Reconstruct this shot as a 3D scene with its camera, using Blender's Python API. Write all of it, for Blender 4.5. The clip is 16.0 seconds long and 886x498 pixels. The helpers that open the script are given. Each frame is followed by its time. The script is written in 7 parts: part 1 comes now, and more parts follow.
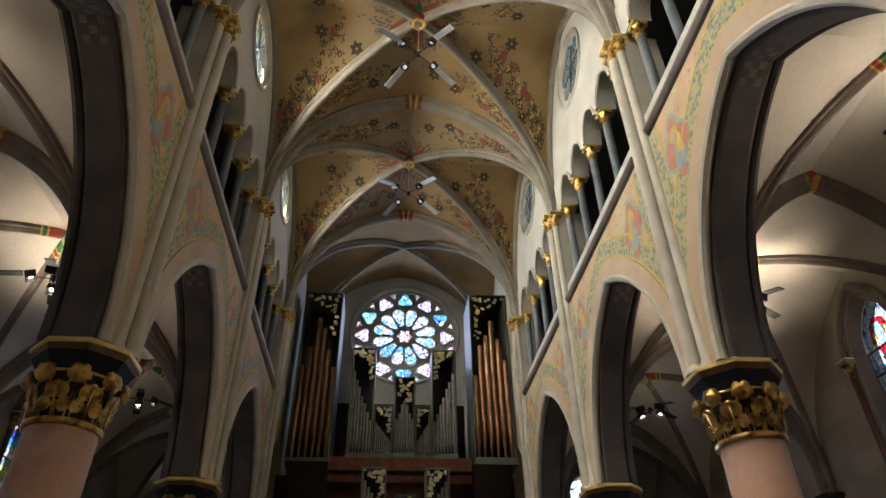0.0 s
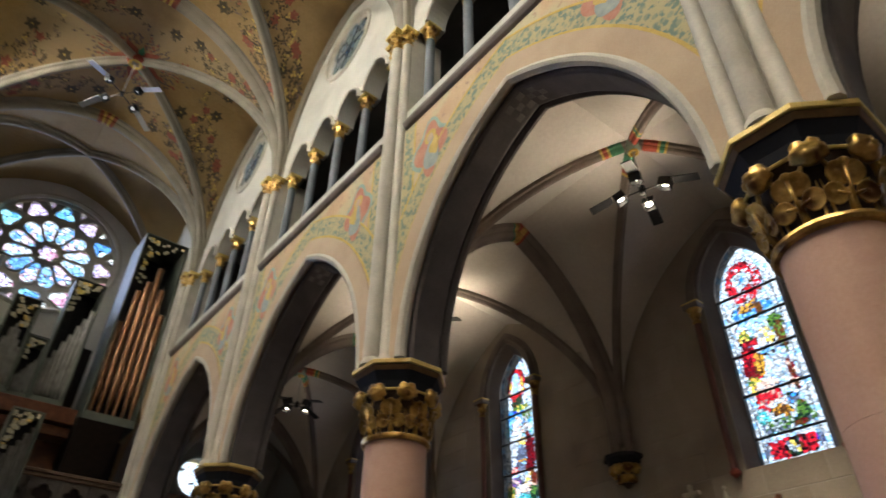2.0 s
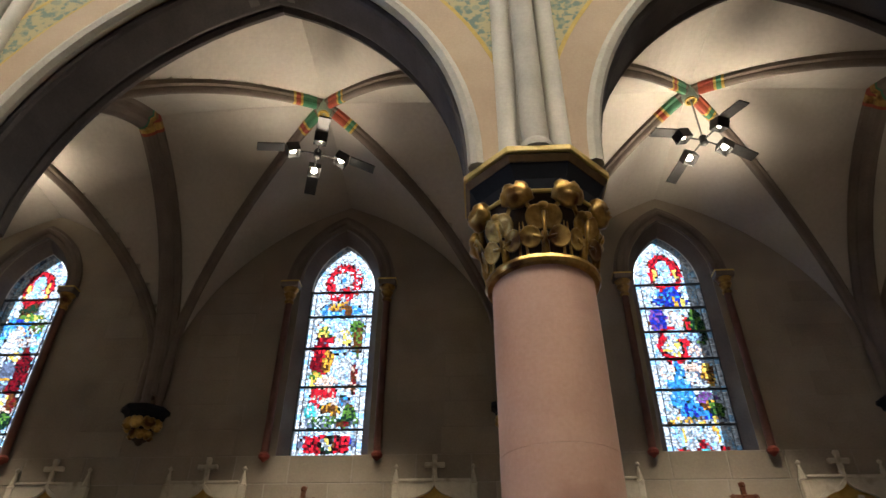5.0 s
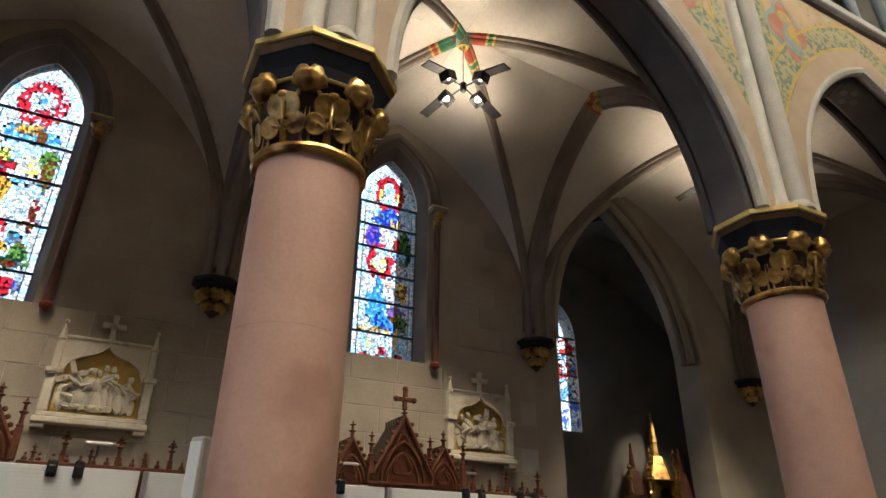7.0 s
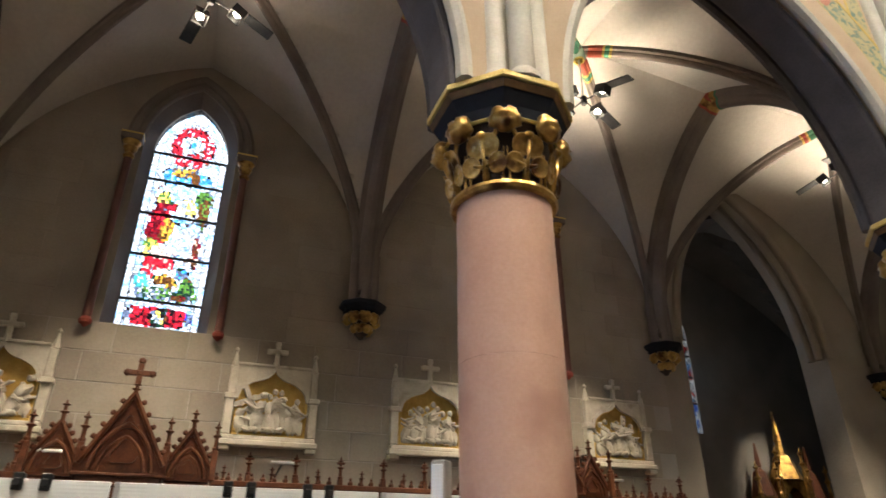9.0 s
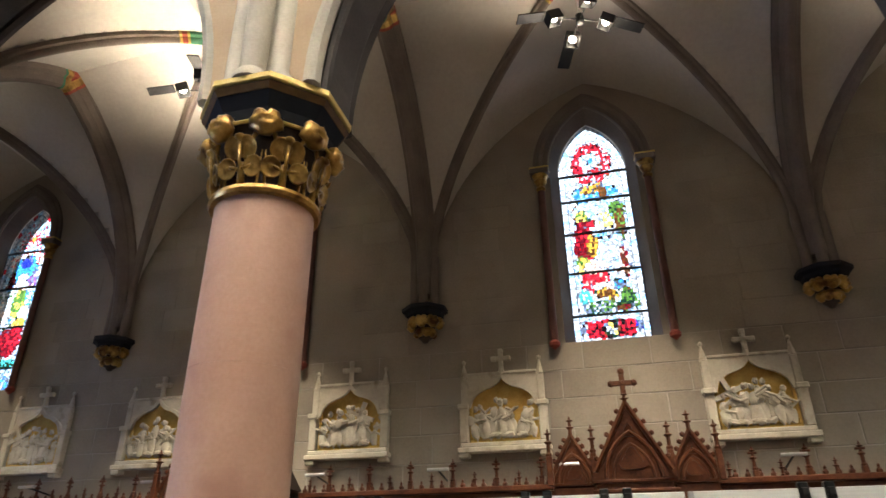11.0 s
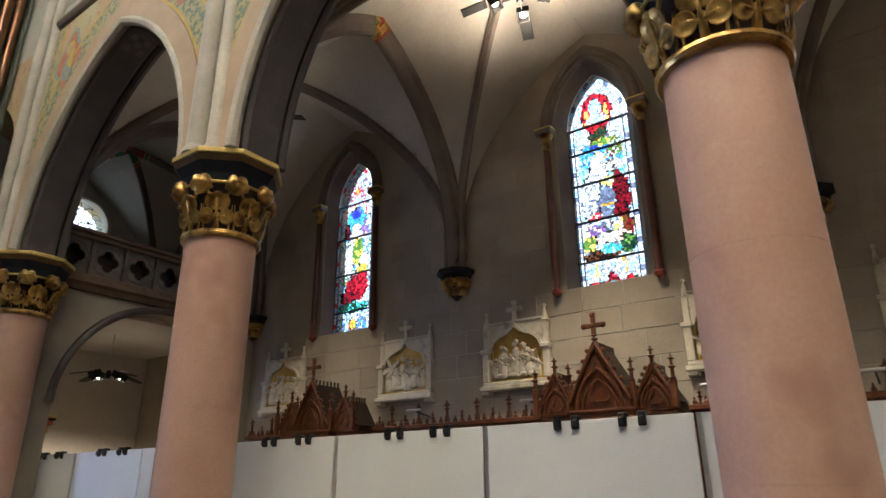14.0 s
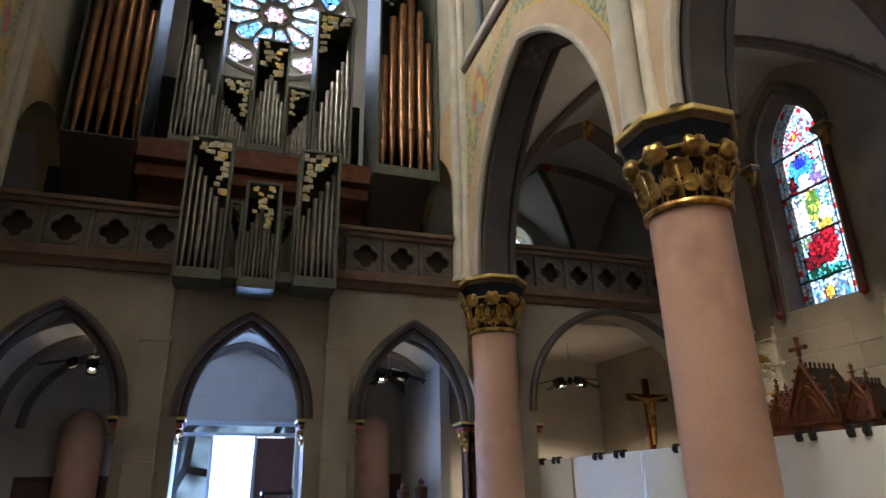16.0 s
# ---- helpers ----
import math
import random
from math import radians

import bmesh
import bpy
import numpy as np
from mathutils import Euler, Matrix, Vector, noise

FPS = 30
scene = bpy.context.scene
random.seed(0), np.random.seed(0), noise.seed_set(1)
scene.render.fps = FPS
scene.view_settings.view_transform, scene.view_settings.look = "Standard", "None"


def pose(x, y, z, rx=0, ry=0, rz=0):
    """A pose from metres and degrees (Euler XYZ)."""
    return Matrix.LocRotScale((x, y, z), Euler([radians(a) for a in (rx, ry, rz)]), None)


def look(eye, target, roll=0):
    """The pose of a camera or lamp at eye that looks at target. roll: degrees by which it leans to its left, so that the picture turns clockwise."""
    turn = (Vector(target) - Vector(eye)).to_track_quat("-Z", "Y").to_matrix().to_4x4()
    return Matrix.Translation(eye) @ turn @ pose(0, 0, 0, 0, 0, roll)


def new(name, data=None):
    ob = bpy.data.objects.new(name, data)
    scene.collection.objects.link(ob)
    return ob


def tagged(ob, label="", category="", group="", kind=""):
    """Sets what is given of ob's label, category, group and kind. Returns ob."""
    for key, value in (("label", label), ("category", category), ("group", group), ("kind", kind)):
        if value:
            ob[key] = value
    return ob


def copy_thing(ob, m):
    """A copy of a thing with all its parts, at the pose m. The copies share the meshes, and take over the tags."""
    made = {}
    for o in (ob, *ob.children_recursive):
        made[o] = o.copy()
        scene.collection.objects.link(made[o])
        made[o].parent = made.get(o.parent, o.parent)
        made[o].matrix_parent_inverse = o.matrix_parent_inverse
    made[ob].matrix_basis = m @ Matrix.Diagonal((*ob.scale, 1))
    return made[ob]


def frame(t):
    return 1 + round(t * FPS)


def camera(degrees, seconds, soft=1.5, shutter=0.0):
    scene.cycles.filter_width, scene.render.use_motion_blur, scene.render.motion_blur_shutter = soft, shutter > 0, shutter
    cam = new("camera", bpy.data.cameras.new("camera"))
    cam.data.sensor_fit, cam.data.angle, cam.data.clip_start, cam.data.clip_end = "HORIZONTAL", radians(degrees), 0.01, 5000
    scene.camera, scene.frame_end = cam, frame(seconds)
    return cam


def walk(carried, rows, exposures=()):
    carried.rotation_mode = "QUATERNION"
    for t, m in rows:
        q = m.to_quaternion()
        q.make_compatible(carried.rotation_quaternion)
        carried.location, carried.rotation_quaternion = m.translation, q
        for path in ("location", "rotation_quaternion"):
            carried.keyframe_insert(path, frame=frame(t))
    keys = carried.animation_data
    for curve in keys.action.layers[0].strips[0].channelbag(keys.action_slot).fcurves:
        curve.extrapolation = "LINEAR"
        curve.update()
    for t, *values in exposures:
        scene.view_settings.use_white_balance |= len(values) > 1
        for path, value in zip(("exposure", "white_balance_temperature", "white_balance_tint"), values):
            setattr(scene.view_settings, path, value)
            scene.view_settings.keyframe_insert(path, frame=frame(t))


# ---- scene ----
cam = camera(69.4, 16.0, soft=1.5, shutter=0.2)
PATH = [
    (0, (-0.318, -2.058, 1.509), (-0.159, -0.451, 2.689), -0.9),
    (0.5, (-0.348, -1.78, 1.519), (-0.19, -0.172, 2.697), -0.8),
    (1, (-0.35, -1.522, 1.509), (-0.077, 0.071, 2.686), -1.1),
    (1.5, (-0.256, -1.196, 1.489), (0.32, 0.311, 2.671), -0.1),
    (2, (-0.212, -1.069, 1.473), (0.792, 0.191, 2.658), 0.8),
    (2.5, (-0.04, -0.549, 1.655), (1.266, 0.378, 2.852), 0.8),
    (3, (0.083, -0.378, 1.647), (1.51, 0.367, 2.835), 0.4),
    (5.5, (0.071, 0.649, 1.661), (1.744, 0.508, 2.747), 0.4),
    (6, (0.083, 0.7, 1.647), (1.769, 0.295, 2.645), 0.6),
    (6.5, (0.149, 0.776, 1.591), (1.811, 0.155, 2.515), 0.5),
    (7, (0.113, 0.937, 1.562), (1.707, 0.118, 2.449), 0.7),
    (7.5, (0.048, 1.115, 1.575), (1.617, 0.244, 2.457), 0.7),
    (8, (0.151, 1.344, 1.55), (1.715, 0.471, 2.439), 0.6),
    (8.5, (0.155, 1.482, 1.591), (1.774, 0.709, 2.475), 0.7),
    (9, (0.235, 1.997, 1.614), (1.906, 1.353, 2.506), -0.0),
    (9.5, (0.342, 2.321, 1.691), (2.099, 1.968, 2.578), -0.2),
    (10, (0.354, 2.444, 1.762), (2.154, 2.442, 2.634), -0.3),
    (12.5, (0.14, 3.731, 1.611), (1.815, 4.502, 2.386), -0.4),
    (13, (0.232, 4.011, 1.65), (1.881, 4.911, 2.335), -0.4),
    (13.5, (0.312, 4.322, 1.686), (1.911, 5.308, 2.372), -0.3),
    (14, (0.218, 4.638, 1.653), (1.744, 5.734, 2.339), -0.5),
    (14.5, (0.275, 4.93, 1.645), (1.698, 6.16, 2.326), -0.6),
    (15, (0.278, 5.455, 1.685), (1.332, 7.009, 2.374), -1.0),
    (15.5, (0.198, 5.576, 1.634), (0.942, 7.293, 2.34), -0.9),
    (16, (0.041, 5.787, 1.677), (0.64, 7.56, 2.383), -1.0),
]
EXPOSURES = [(0.0, -0.15), (3.0, -0.3), (5.5, -0.22), (7.0, -0.05), (9.0, 0.45), (10.2, 0.48), (12.5, 0.2), (16.0, 0.15)]
walk(cam, [(t, look(eye, target, roll)) for t, eye, target, roll in PATH], EXPOSURES)

# ---- plan, in metres: y runs along the nave to the organ, x across it ----
XC = 0.12                      # the nave's axis
CX = 4.1                       # line of the columns
BAY = 5.2
WALL = 8.7                     # inner face of the aisle wall
FRONT = 15.65                  # gallery front
WEST = 19.7                    # inner face of the west wall
EAST = -13.0
BAYS = (-2, -1, 0, 1, 2)       # bay k runs from column k to column k + 1


def SX(side, x):
    """x on the given side of the nave: 1 is the side with the screens, -1 the other."""
    return x if side > 0 else 2 * XC - x


# ---- world and light ----
world = bpy.data.worlds.new("overcast_sky")
scene.world = world
world.use_nodes = True
wn = world.node_tree
sky = wn.nodes.new("ShaderNodeTexSky")
sky.sky_type, sky.sun_disc = "NISHITA", False
sky.sun_elevation, sky.sun_rotation = radians(38), radians(250)
wn.links.new(sky.outputs[0], wn.nodes["Background"].inputs[0])
wn.nodes["Background"].inputs[1].default_value = 0.14


def area(name, where, target, w, h, power, colour, spread=180):
    d = bpy.data.lights.new(name, "AREA")
    d.shape, d.size, d.size_y, d.energy, d.color, d.spread = "RECTANGLE", w, h, power, colour, radians(spread)
    ob = new(name, d)
    ob.matrix_world = look(where, target)
    return ob


def spot(name, where, target, power, colour, angle, blend=0.6, radius=0.06):
    d = bpy.data.lights.new(name, "SPOT")
    d.energy, d.color, d.spot_size, d.spot_blend, d.shadow_soft_size = power, colour, radians(angle), blend, radius
    ob = new(name, d)
    ob.matrix_world = look(where, target)
    return ob


DAY, WARM = (0.86, 0.93, 1.0), (1.0, 0.83, 0.62)
# sky light in the round clerestory windows, stronger from the sunny side
for k in BAYS:
    y = (k + 0.5) * BAY
    area("clerestory_daylight", (SX(-1, 3.95), y, 14.45), (3.6, y, 10.4), 1.3, 1.3, 540 if k < 2 else 400, (1.0, 0.93, 0.80), 134)
    if k < 2:
        area("clerestory_daylight", (SX(1, 3.95), y, 14.45), (-3, y, 11.5), 1.3, 1.3, 10, DAY)
# the rose window and the open street door
area("rose_daylight", (0.3, WEST - 0.1, 13.4), (0.3, 0, 9), 3.2, 3.2, 170, (0.52, 0.64, 1.0))
area("door_daylight", (0.24, 17.9, 1.4), (0.24, 10, 2.0), 0.6, 2.4, 320, (0.32, 0.52, 1.0))
# aisle windows
for k in BAYS:
    y = (k + 0.5) * BAY
    for side in (1, -1):
        if k > -2 or side < 0:
            area("window_daylight", (SX(side, WALL - 0.02), y, 5.9), (SX(side, 3), y, 4.5), 0.9, 2.8, 5, DAY)
# the four-headed lamps under the aisle bosses: heads that throw light up at the vault, and down to the floor
UP = {-2: (250, 6.1), -1: (260, 6.4), 0: (170, 5.0), 1: (430, 6.3), 2: (18, 5.2)}
for k in BAYS:
    y = (k + 0.5) * BAY
    for side in (1, -1):
        spot("aisle_uplight", (SX(side, 6.6), y, 7.15), (SX(side, UP[k][1]), y + 0.1, 8.8), UP[k][0] * (1.0 if side > 0 else 0.5), WARM, 150, 1.0, 0.2)
        spot("aisle_downlight", (SX(side, 6.6), y, 7.6), (SX(side, 7.0), y, 0), 1350 if k < 2 else 650, WARM, 68, 0.55)
    # added fill for vault, columns and screens; the nave lamps themselves barely shine
    spot("nave_fill_up", (XC, y, 14.6), (XC + 0.8, y, 16.4), 9, WARM, 160)
    spot("nave_fill_down", (XC, y, 14.2), (XC + 1.3, y + (0.8 if k == 2 else 0), 0), (550, 1450, 1700, 1450, 300)[k + 2], WARM, 54, 0.6, 0.2)
area("window_daylight", (11.5, -8.0, 5.6), (9, -9, 4.5), 0.9, 2.4, 9, DAY)
for x, p in ((-2.1, 6), (2.8, 5), (6.6, 420)):
    spot("vestibule_light", (x, 17.6, 3.1), (x, 17.6, 0), p, WARM, 165)

# ---- materials ----
def mat(name, a, b, scale=3.0, rough=0.7, metal=0.0, bump=0.2, fine=40.0, depth=0.006, pieces=0.0):
    """Two tones mixed by broad and fine noise at real size, with fine relief. pieces: how far single pieces differ."""
    m = bpy.data.materials.new(name)
    m.use_nodes = True
    n, l = m.node_tree.nodes, m.node_tree.links
    p = n["Principled BSDF"]
    g = n.new("ShaderNodeNewGeometry")
    n1, n2 = n.new("ShaderNodeTexNoise"), n.new("ShaderNodeTexNoise")
    n1.inputs["Scale"].default_value, n2.inputs["Scale"].default_value = scale, fine
    n1.inputs["Detail"].default_value, n2.inputs["Detail"].default_value = 5, 3
    l.new(g.outputs["Position"], n1.inputs["Vector"]), l.new(g.outputs["Position"], n2.inputs["Vector"])
    add = n.new("ShaderNodeMath")
    add.operation = "MULTIPLY_ADD"
    l.new(n2.outputs["Fac"], add.inputs[0])
    add.inputs[1].default_value = 0.45
    l.new(n1.outputs["Fac"], add.inputs[2])
    last = add.outputs[0]
    if pieces:
        info = n.new("ShaderNodeObjectInfo")
        more = n.new("ShaderNodeMath")
        more.operation = "MULTIPLY_ADD"
        l.new(info.outputs["Random"], more.inputs[0])
        more.inputs[1].default_value = pieces
        l.new(last, more.inputs[2])
        last = more.outputs[0]
    ramp = n.new("ShaderNodeValToRGB")
    ramp.color_ramp.elements[0].position, ramp.color_ramp.elements[1].position = 0.45, 1.0
    ramp.color_ramp.elements[0].color, ramp.color_ramp.elements[1].color = (*a, 1), (*b, 1)
    l.new(last, ramp.inputs[0])
    l.new(ramp.outputs[0], p.inputs["Base Color"])
    p.inputs["Roughness"].default_value, p.inputs["Metallic"].default_value = rough, metal
    p.inputs["Specular IOR Level"].default_value = 0.3
    bp = n.new("ShaderNodeBump")
    bp.inputs["Strength"].default_value, bp.inputs["Distance"].default_value = bump, depth
    l.new(add.outputs[0], bp.inputs["Height"])
    l.new(bp.outputs[0], p.inputs["Normal"])
    return m


def overlay(m, colour, scale, low, high, stretch=(1, 1, 1), kind="NOISE"):
    """Lays one more painted or stained tone over a material, where a noise or a cell pattern runs between two limits."""
    n, l = m.node_tree.nodes, m.node_tree.links
    p = n["Principled BSDF"]
    before = p.inputs["Base Color"].links[0].from_socket
    g = n.new("ShaderNodeNewGeometry")
    mp = n.new("ShaderNodeMapping")
    mp.inputs["Scale"].default_value = stretch
    l.new(g.outputs["Position"], mp.inputs[0])
    t = n.new("ShaderNodeTexNoise" if kind == "NOISE" else "ShaderNodeTexVoronoi")
    t.inputs["Scale"].default_value = scale
    l.new(mp.outputs[0], t.inputs["Vector"])
    r = n.new("ShaderNodeMapRange")
    r.inputs[1].default_value, r.inputs[2].default_value = low, high
    l.new(t.outputs[0], r.inputs[0])
    mix = n.new("ShaderNodeMix")
    mix.data_type = "RGBA"
    l.new(r.outputs[0], mix.inputs[0])
    l.new(before, mix.inputs[6])
    mix.inputs[7].default_value = (*colour, 1)
    l.new(mix.outputs[2], p.inputs["Base Color"])
    return m


def glass(name, colours, scale, clear=0.9, drift=1.0, stain=0.12):
    """Leaded coloured glass: cells of many colours that let the sky through."""
    m = bpy.data.materials.new(name)
    m.use_nodes = True
    n, l = m.node_tree.nodes, m.node_tree.links
    n.remove(n["Principled BSDF"])
    g, info = n.new("ShaderNodeNewGeometry"), n.new("ShaderNodeObjectInfo")
    off = n.new("ShaderNodeVectorMath")
    off.operation = "MULTIPLY_ADD"
    l.new(info.outputs["Random"], off.inputs[0])
    off.inputs[1].default_value = (9 * drift, 7 * drift, 5 * drift)
    l.new(g.outputs["Position"], off.inputs[2])
    warp = n.new("ShaderNodeTexNoise")
    warp.inputs["Scale"].default_value = scale * 0.5
    l.new(off.outputs[0], warp.inputs["Vector"])
    bend = n.new("ShaderNodeVectorMath")
    bend.operation = "MULTIPLY_ADD"
    l.new(warp.outputs["Color"], bend.inputs[0])
    bend.inputs[1].default_value = (0.35, 0.35, 0.35)
    l.new(off.outputs[0], bend.inputs[2])
    v, edge = n.new("ShaderNodeTexVoronoi"), n.new("ShaderNodeTexVoronoi")
    edge.feature = "DISTANCE_TO_EDGE"
    for q in (v, edge):
        q.inputs["Scale"].default_value = scale
        l.new(bend.outputs[0], q.inputs["Vector"])
    sep = n.new("ShaderNodeSeparateColor")
    l.new(v.outputs["Color"], sep.inputs[0])
    ramp = n.new("ShaderNodeValToRGB")
    big = n.new("ShaderNodeTexVoronoi")
    big.inputs["Scale"].default_value = scale * 0.24
    l.new(bend.outputs[0], big.inputs["Vector"])
    sepb = n.new("ShaderNodeSeparateColor")
    l.new(big.outputs["Color"], sepb.inputs[0])
    pick = n.new("ShaderNodeMath")
    pick.operation = "MULTIPLY_ADD"
    l.new(sep.outputs[0], pick.inputs[0])
    pick.inputs[1].default_value = 0.28
    half = n.new("ShaderNodeMath")
    half.operation = "MULTIPLY"
    half.inputs[1].default_value = 0.72
    l.new(sepb.outputs[0], half.inputs[0])
    l.new(half.outputs[0], pick.inputs[2])
    ramp.color_ramp.interpolation = "CONSTANT"
    e = ramp.color_ramp.elements
    while len(e) < len(colours):
        e.new(0.5)
    for i, c in enumerate(colours):
        e[i].position, e[i].color = i / len(colours), (*c, 1)
    l.new(pick.outputs[0], ramp.inputs[0])
    shade = n.new("ShaderNodeTexNoise")
    shade.inputs["Scale"].default_value = scale * 3
    l.new(off.outputs[0], shade.inputs["Vector"])
    sm = n.new("ShaderNodeMapRange")
    sm.inputs[1].default_value, sm.inputs[2].default_value, sm.inputs[3].default_value = 0.35, 0.62, stain
    l.new(shade.outputs[0], sm.inputs[0])
    lead = n.new("ShaderNodeMath")
    lead.operation = "GREATER_THAN"
    lead.inputs[1].default_value = 0.035
    l.new(edge.outputs["Distance"], lead.inputs[0])
    both = n.new("ShaderNodeMath")
    both.operation = "MULTIPLY"
    l.new(sm.outputs[0], both.inputs[0]), l.new(lead.outputs[0], both.inputs[1])
    dim = n.new("ShaderNodeMix")
    dim.data_type, dim.blend_type = "RGBA", "MULTIPLY"
    dim.inputs[0].default_value = 1
    l.new(ramp.outputs[0], dim.inputs[6]), l.new(both.outputs[0], dim.inputs[7])
    tr, gl, mx = n.new("ShaderNodeBsdfTransparent"), n.new("ShaderNodeBsdfGlossy"), n.new("ShaderNodeMixShader")
    l.new(dim.outputs[2], tr.inputs[0])
    gl.inputs["Roughness"].default_value = 0.15
    mx.inputs[0].default_value = 1 - clear
    gl.inputs[0].default_value = (0.25, 0.25, 0.25, 1)
    l.new(tr.outputs[0], mx.inputs[1]), l.new(gl.outputs[0], mx.inputs[2])
    l.new(mx.outputs[0], n["Material Output"].inputs[0])
    return m


def glow(name, colour, power):
    m = bpy.data.materials.new(name)
    m.use_nodes = True
    p = m.node_tree.nodes["Principled BSDF"]
    p.inputs["Emission Color"].default_value, p.inputs["Emission Strength"].default_value = (*colour, 1), power
    return m


STONE = mat("dressed_stone", (0.22, 0.19, 0.152), (0.335, 0.295, 0.24), 1.2, 0.85, pieces=0.2)
overlay(STONE, (0.165, 0.145, 0.128), 0.7, 0.55, 0.85)
MORTAR = mat("mortar", (0.30, 0.275, 0.24), (0.40, 0.37, 0.325), 2, 0.9)
PLASTER = mat("grey_plaster", (0.44, 0.41, 0.37), (0.58, 0.55, 0.50), 0.8, 0.85, fine=18)
overlay(PLASTER, (0.36, 0.33, 0.30), 0.5, 0.55, 0.8)
SHAFT = mat("painted_stone", (0.40, 0.365, 0.30), (0.54, 0.50, 0.415), 2.5, 0.7)
# dark grey arch stone, its colour lowered further to carry shade under arches
SOFFIT = mat("shade_dark_arch_stone", (0.055, 0.047, 0.046), (0.105, 0.092, 0.088), 2, 0.75)
RIB = mat("rib_stone", (0.125, 0.10, 0.088), (0.21, 0.175, 0.152), 2, 0.7)
NRIB = mat("nave_rib_stone", (0.19, 0.165, 0.125), (0.29, 0.255, 0.20), 2, 0.7)
FRESCO = mat("faded_wall_painting", (0.46, 0.30, 0.18), (0.58, 0.43, 0.26), 1.6, 0.8, fine=25)
overlay(FRESCO, (0.48, 0.43, 0.26), 1.1, 0.5, 0.62)
overlay(FRESCO, (0.38, 0.25, 0.18), 9, 0.6, 0.7)
TAN = mat("tan_arch_face", (0.42, 0.30, 0.20), (0.52, 0.40, 0.27), 2, 0.75)
BORDER = mat("green_painted_border", (0.21, 0.25, 0.17), (0.36, 0.35, 0.22), 6, 0.75)
overlay(BORDER, (0.44, 0.37, 0.20), 9, 0.30, 0.42, kind="CELLS")
overlay(BORDER, (0.17, 0.23, 0.18), 14, 0.52, 0.6)
GILT_PAINT = mat("ochre_paint", (0.45, 0.30, 0.06), (0.60, 0.43, 0.12), 5, 0.6)
VAULT = mat("ochre_vault_painting", (0.25, 0.155, 0.060), (0.35, 0.235, 0.105), 0.7, 0.8, fine=14)
overlay(VAULT, (0.19, 0.125, 0.06), 0.9, 0.52, 0.75)
overlay(VAULT, (0.29, 0.215, 0.12), 0.4, 0.5, 0.7)
GRANITE = mat("pink_column_stone", (0.47, 0.275, 0.195), (0.59, 0.38, 0.29), 1.3, 0.5, bump=0.1)
overlay(GRANITE, (0.40, 0.22, 0.17), 2.2, 0.55, 0.8)
GOLD = mat("worn_gilding", (0.30, 0.17, 0.045), (0.70, 0.46, 0.15), 7, 0.30, 0.85, bump=0.35)
overlay(GOLD, (0.10, 0.045, 0.018), 6, 0.47, 0.70)
# gold of the abacus chamfer, dulled in colour because it faces down into shade
GILT_SHADE = mat("shaded_gold_paint", (0.09, 0.05, 0.02), (0.18, 0.105, 0.04), 7, 0.55, 0.2)
BELL = mat("dark_capital_bell", (0.022, 0.014, 0.010), (0.055, 0.034, 0.022), 8, 0.6)
NAVY = mat("blue_black_paint", (0.005, 0.006, 0.010), (0.011, 0.013, 0.020), 4, 0.8)
BROWN = mat("brown_paint", (0.10, 0.065, 0.045), (0.17, 0.11, 0.075), 4, 0.6)
SLATE = mat("slate_grey_shaft", (0.10, 0.115, 0.13), (0.17, 0.185, 0.20), 3, 0.55)
WHITE = mat("pale_wall", (0.42, 0.395, 0.34), (0.55, 0.525, 0.46), 1.3, 0.8)
RED = mat("red_paint", (0.26, 0.045, 0.03), (0.38, 0.09, 0.05), 6, 0.6)
GREEN = mat("green_paint", (0.04, 0.16, 0.09), (0.08, 0.24, 0.14), 6, 0.6)
MAROON = mat("maroon_shaft", (0.085, 0.035, 0.028), (0.15, 0.065, 0.05), 5, 0.5)
# dark base colour carries the passage's shade; the closed roofs share it
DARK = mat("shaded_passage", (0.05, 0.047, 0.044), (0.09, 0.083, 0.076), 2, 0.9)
FLOOR = mat("stone_floor", (0.07, 0.06, 0.05), (0.12, 0.10, 0.085), 2, 0.45)
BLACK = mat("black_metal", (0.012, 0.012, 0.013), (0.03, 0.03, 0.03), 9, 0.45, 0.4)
STEEL = mat("brushed_steel", (0.45, 0.45, 0.46), (0.6, 0.6, 0.6), 12, 0.35, 0.9)
LEAD = mat("lead_came", (0.02, 0.02, 0.022), (0.05, 0.05, 0.055), 8, 0.6)
WOOD = mat("carved_oak", (0.045, 0.012, 0.005), (0.15, 0.050, 0.018), 5, 0.5, bump=0.4)
MARBLE = mat("white_carving", (0.44, 0.40, 0.32), (0.60, 0.56, 0.47), 6, 0.6, bump=0.3)
overlay(MARBLE, (0.34, 0.29, 0.22), 5, 0.58, 0.75)
RELIEF_GOLD = mat("gold_ground", (0.42, 0.26, 0.06), (0.62, 0.42, 0.14), 8, 0.45, 0.5)
CASE = mat("grey_green_case", (0.075, 0.085, 0.068), (0.125, 0.135, 0.108), 4, 0.5)
TIN = mat("tin_pipe", (0.20, 0.19, 0.175), (0.38, 0.36, 0.33), 6, 0.3, 0.9, bump=0.05)
COPPER = mat("copper_pipe", (0.14, 0.07, 0.04), (0.30, 0.16, 0.085), 5, 0.33, 0.85, bump=0.05)
CARD = mat("white_plastic_sheet", (0.66, 0.67, 0.65), (0.76, 0.77, 0.75), 1.0, 0.35, bump=0.15, fine=60)
nt = CARD.node_tree
wave, geo, bmp = nt.nodes.new("ShaderNodeTexWave"), nt.nodes.new("ShaderNodeNewGeometry"), nt.nodes.new("ShaderNodeBump")
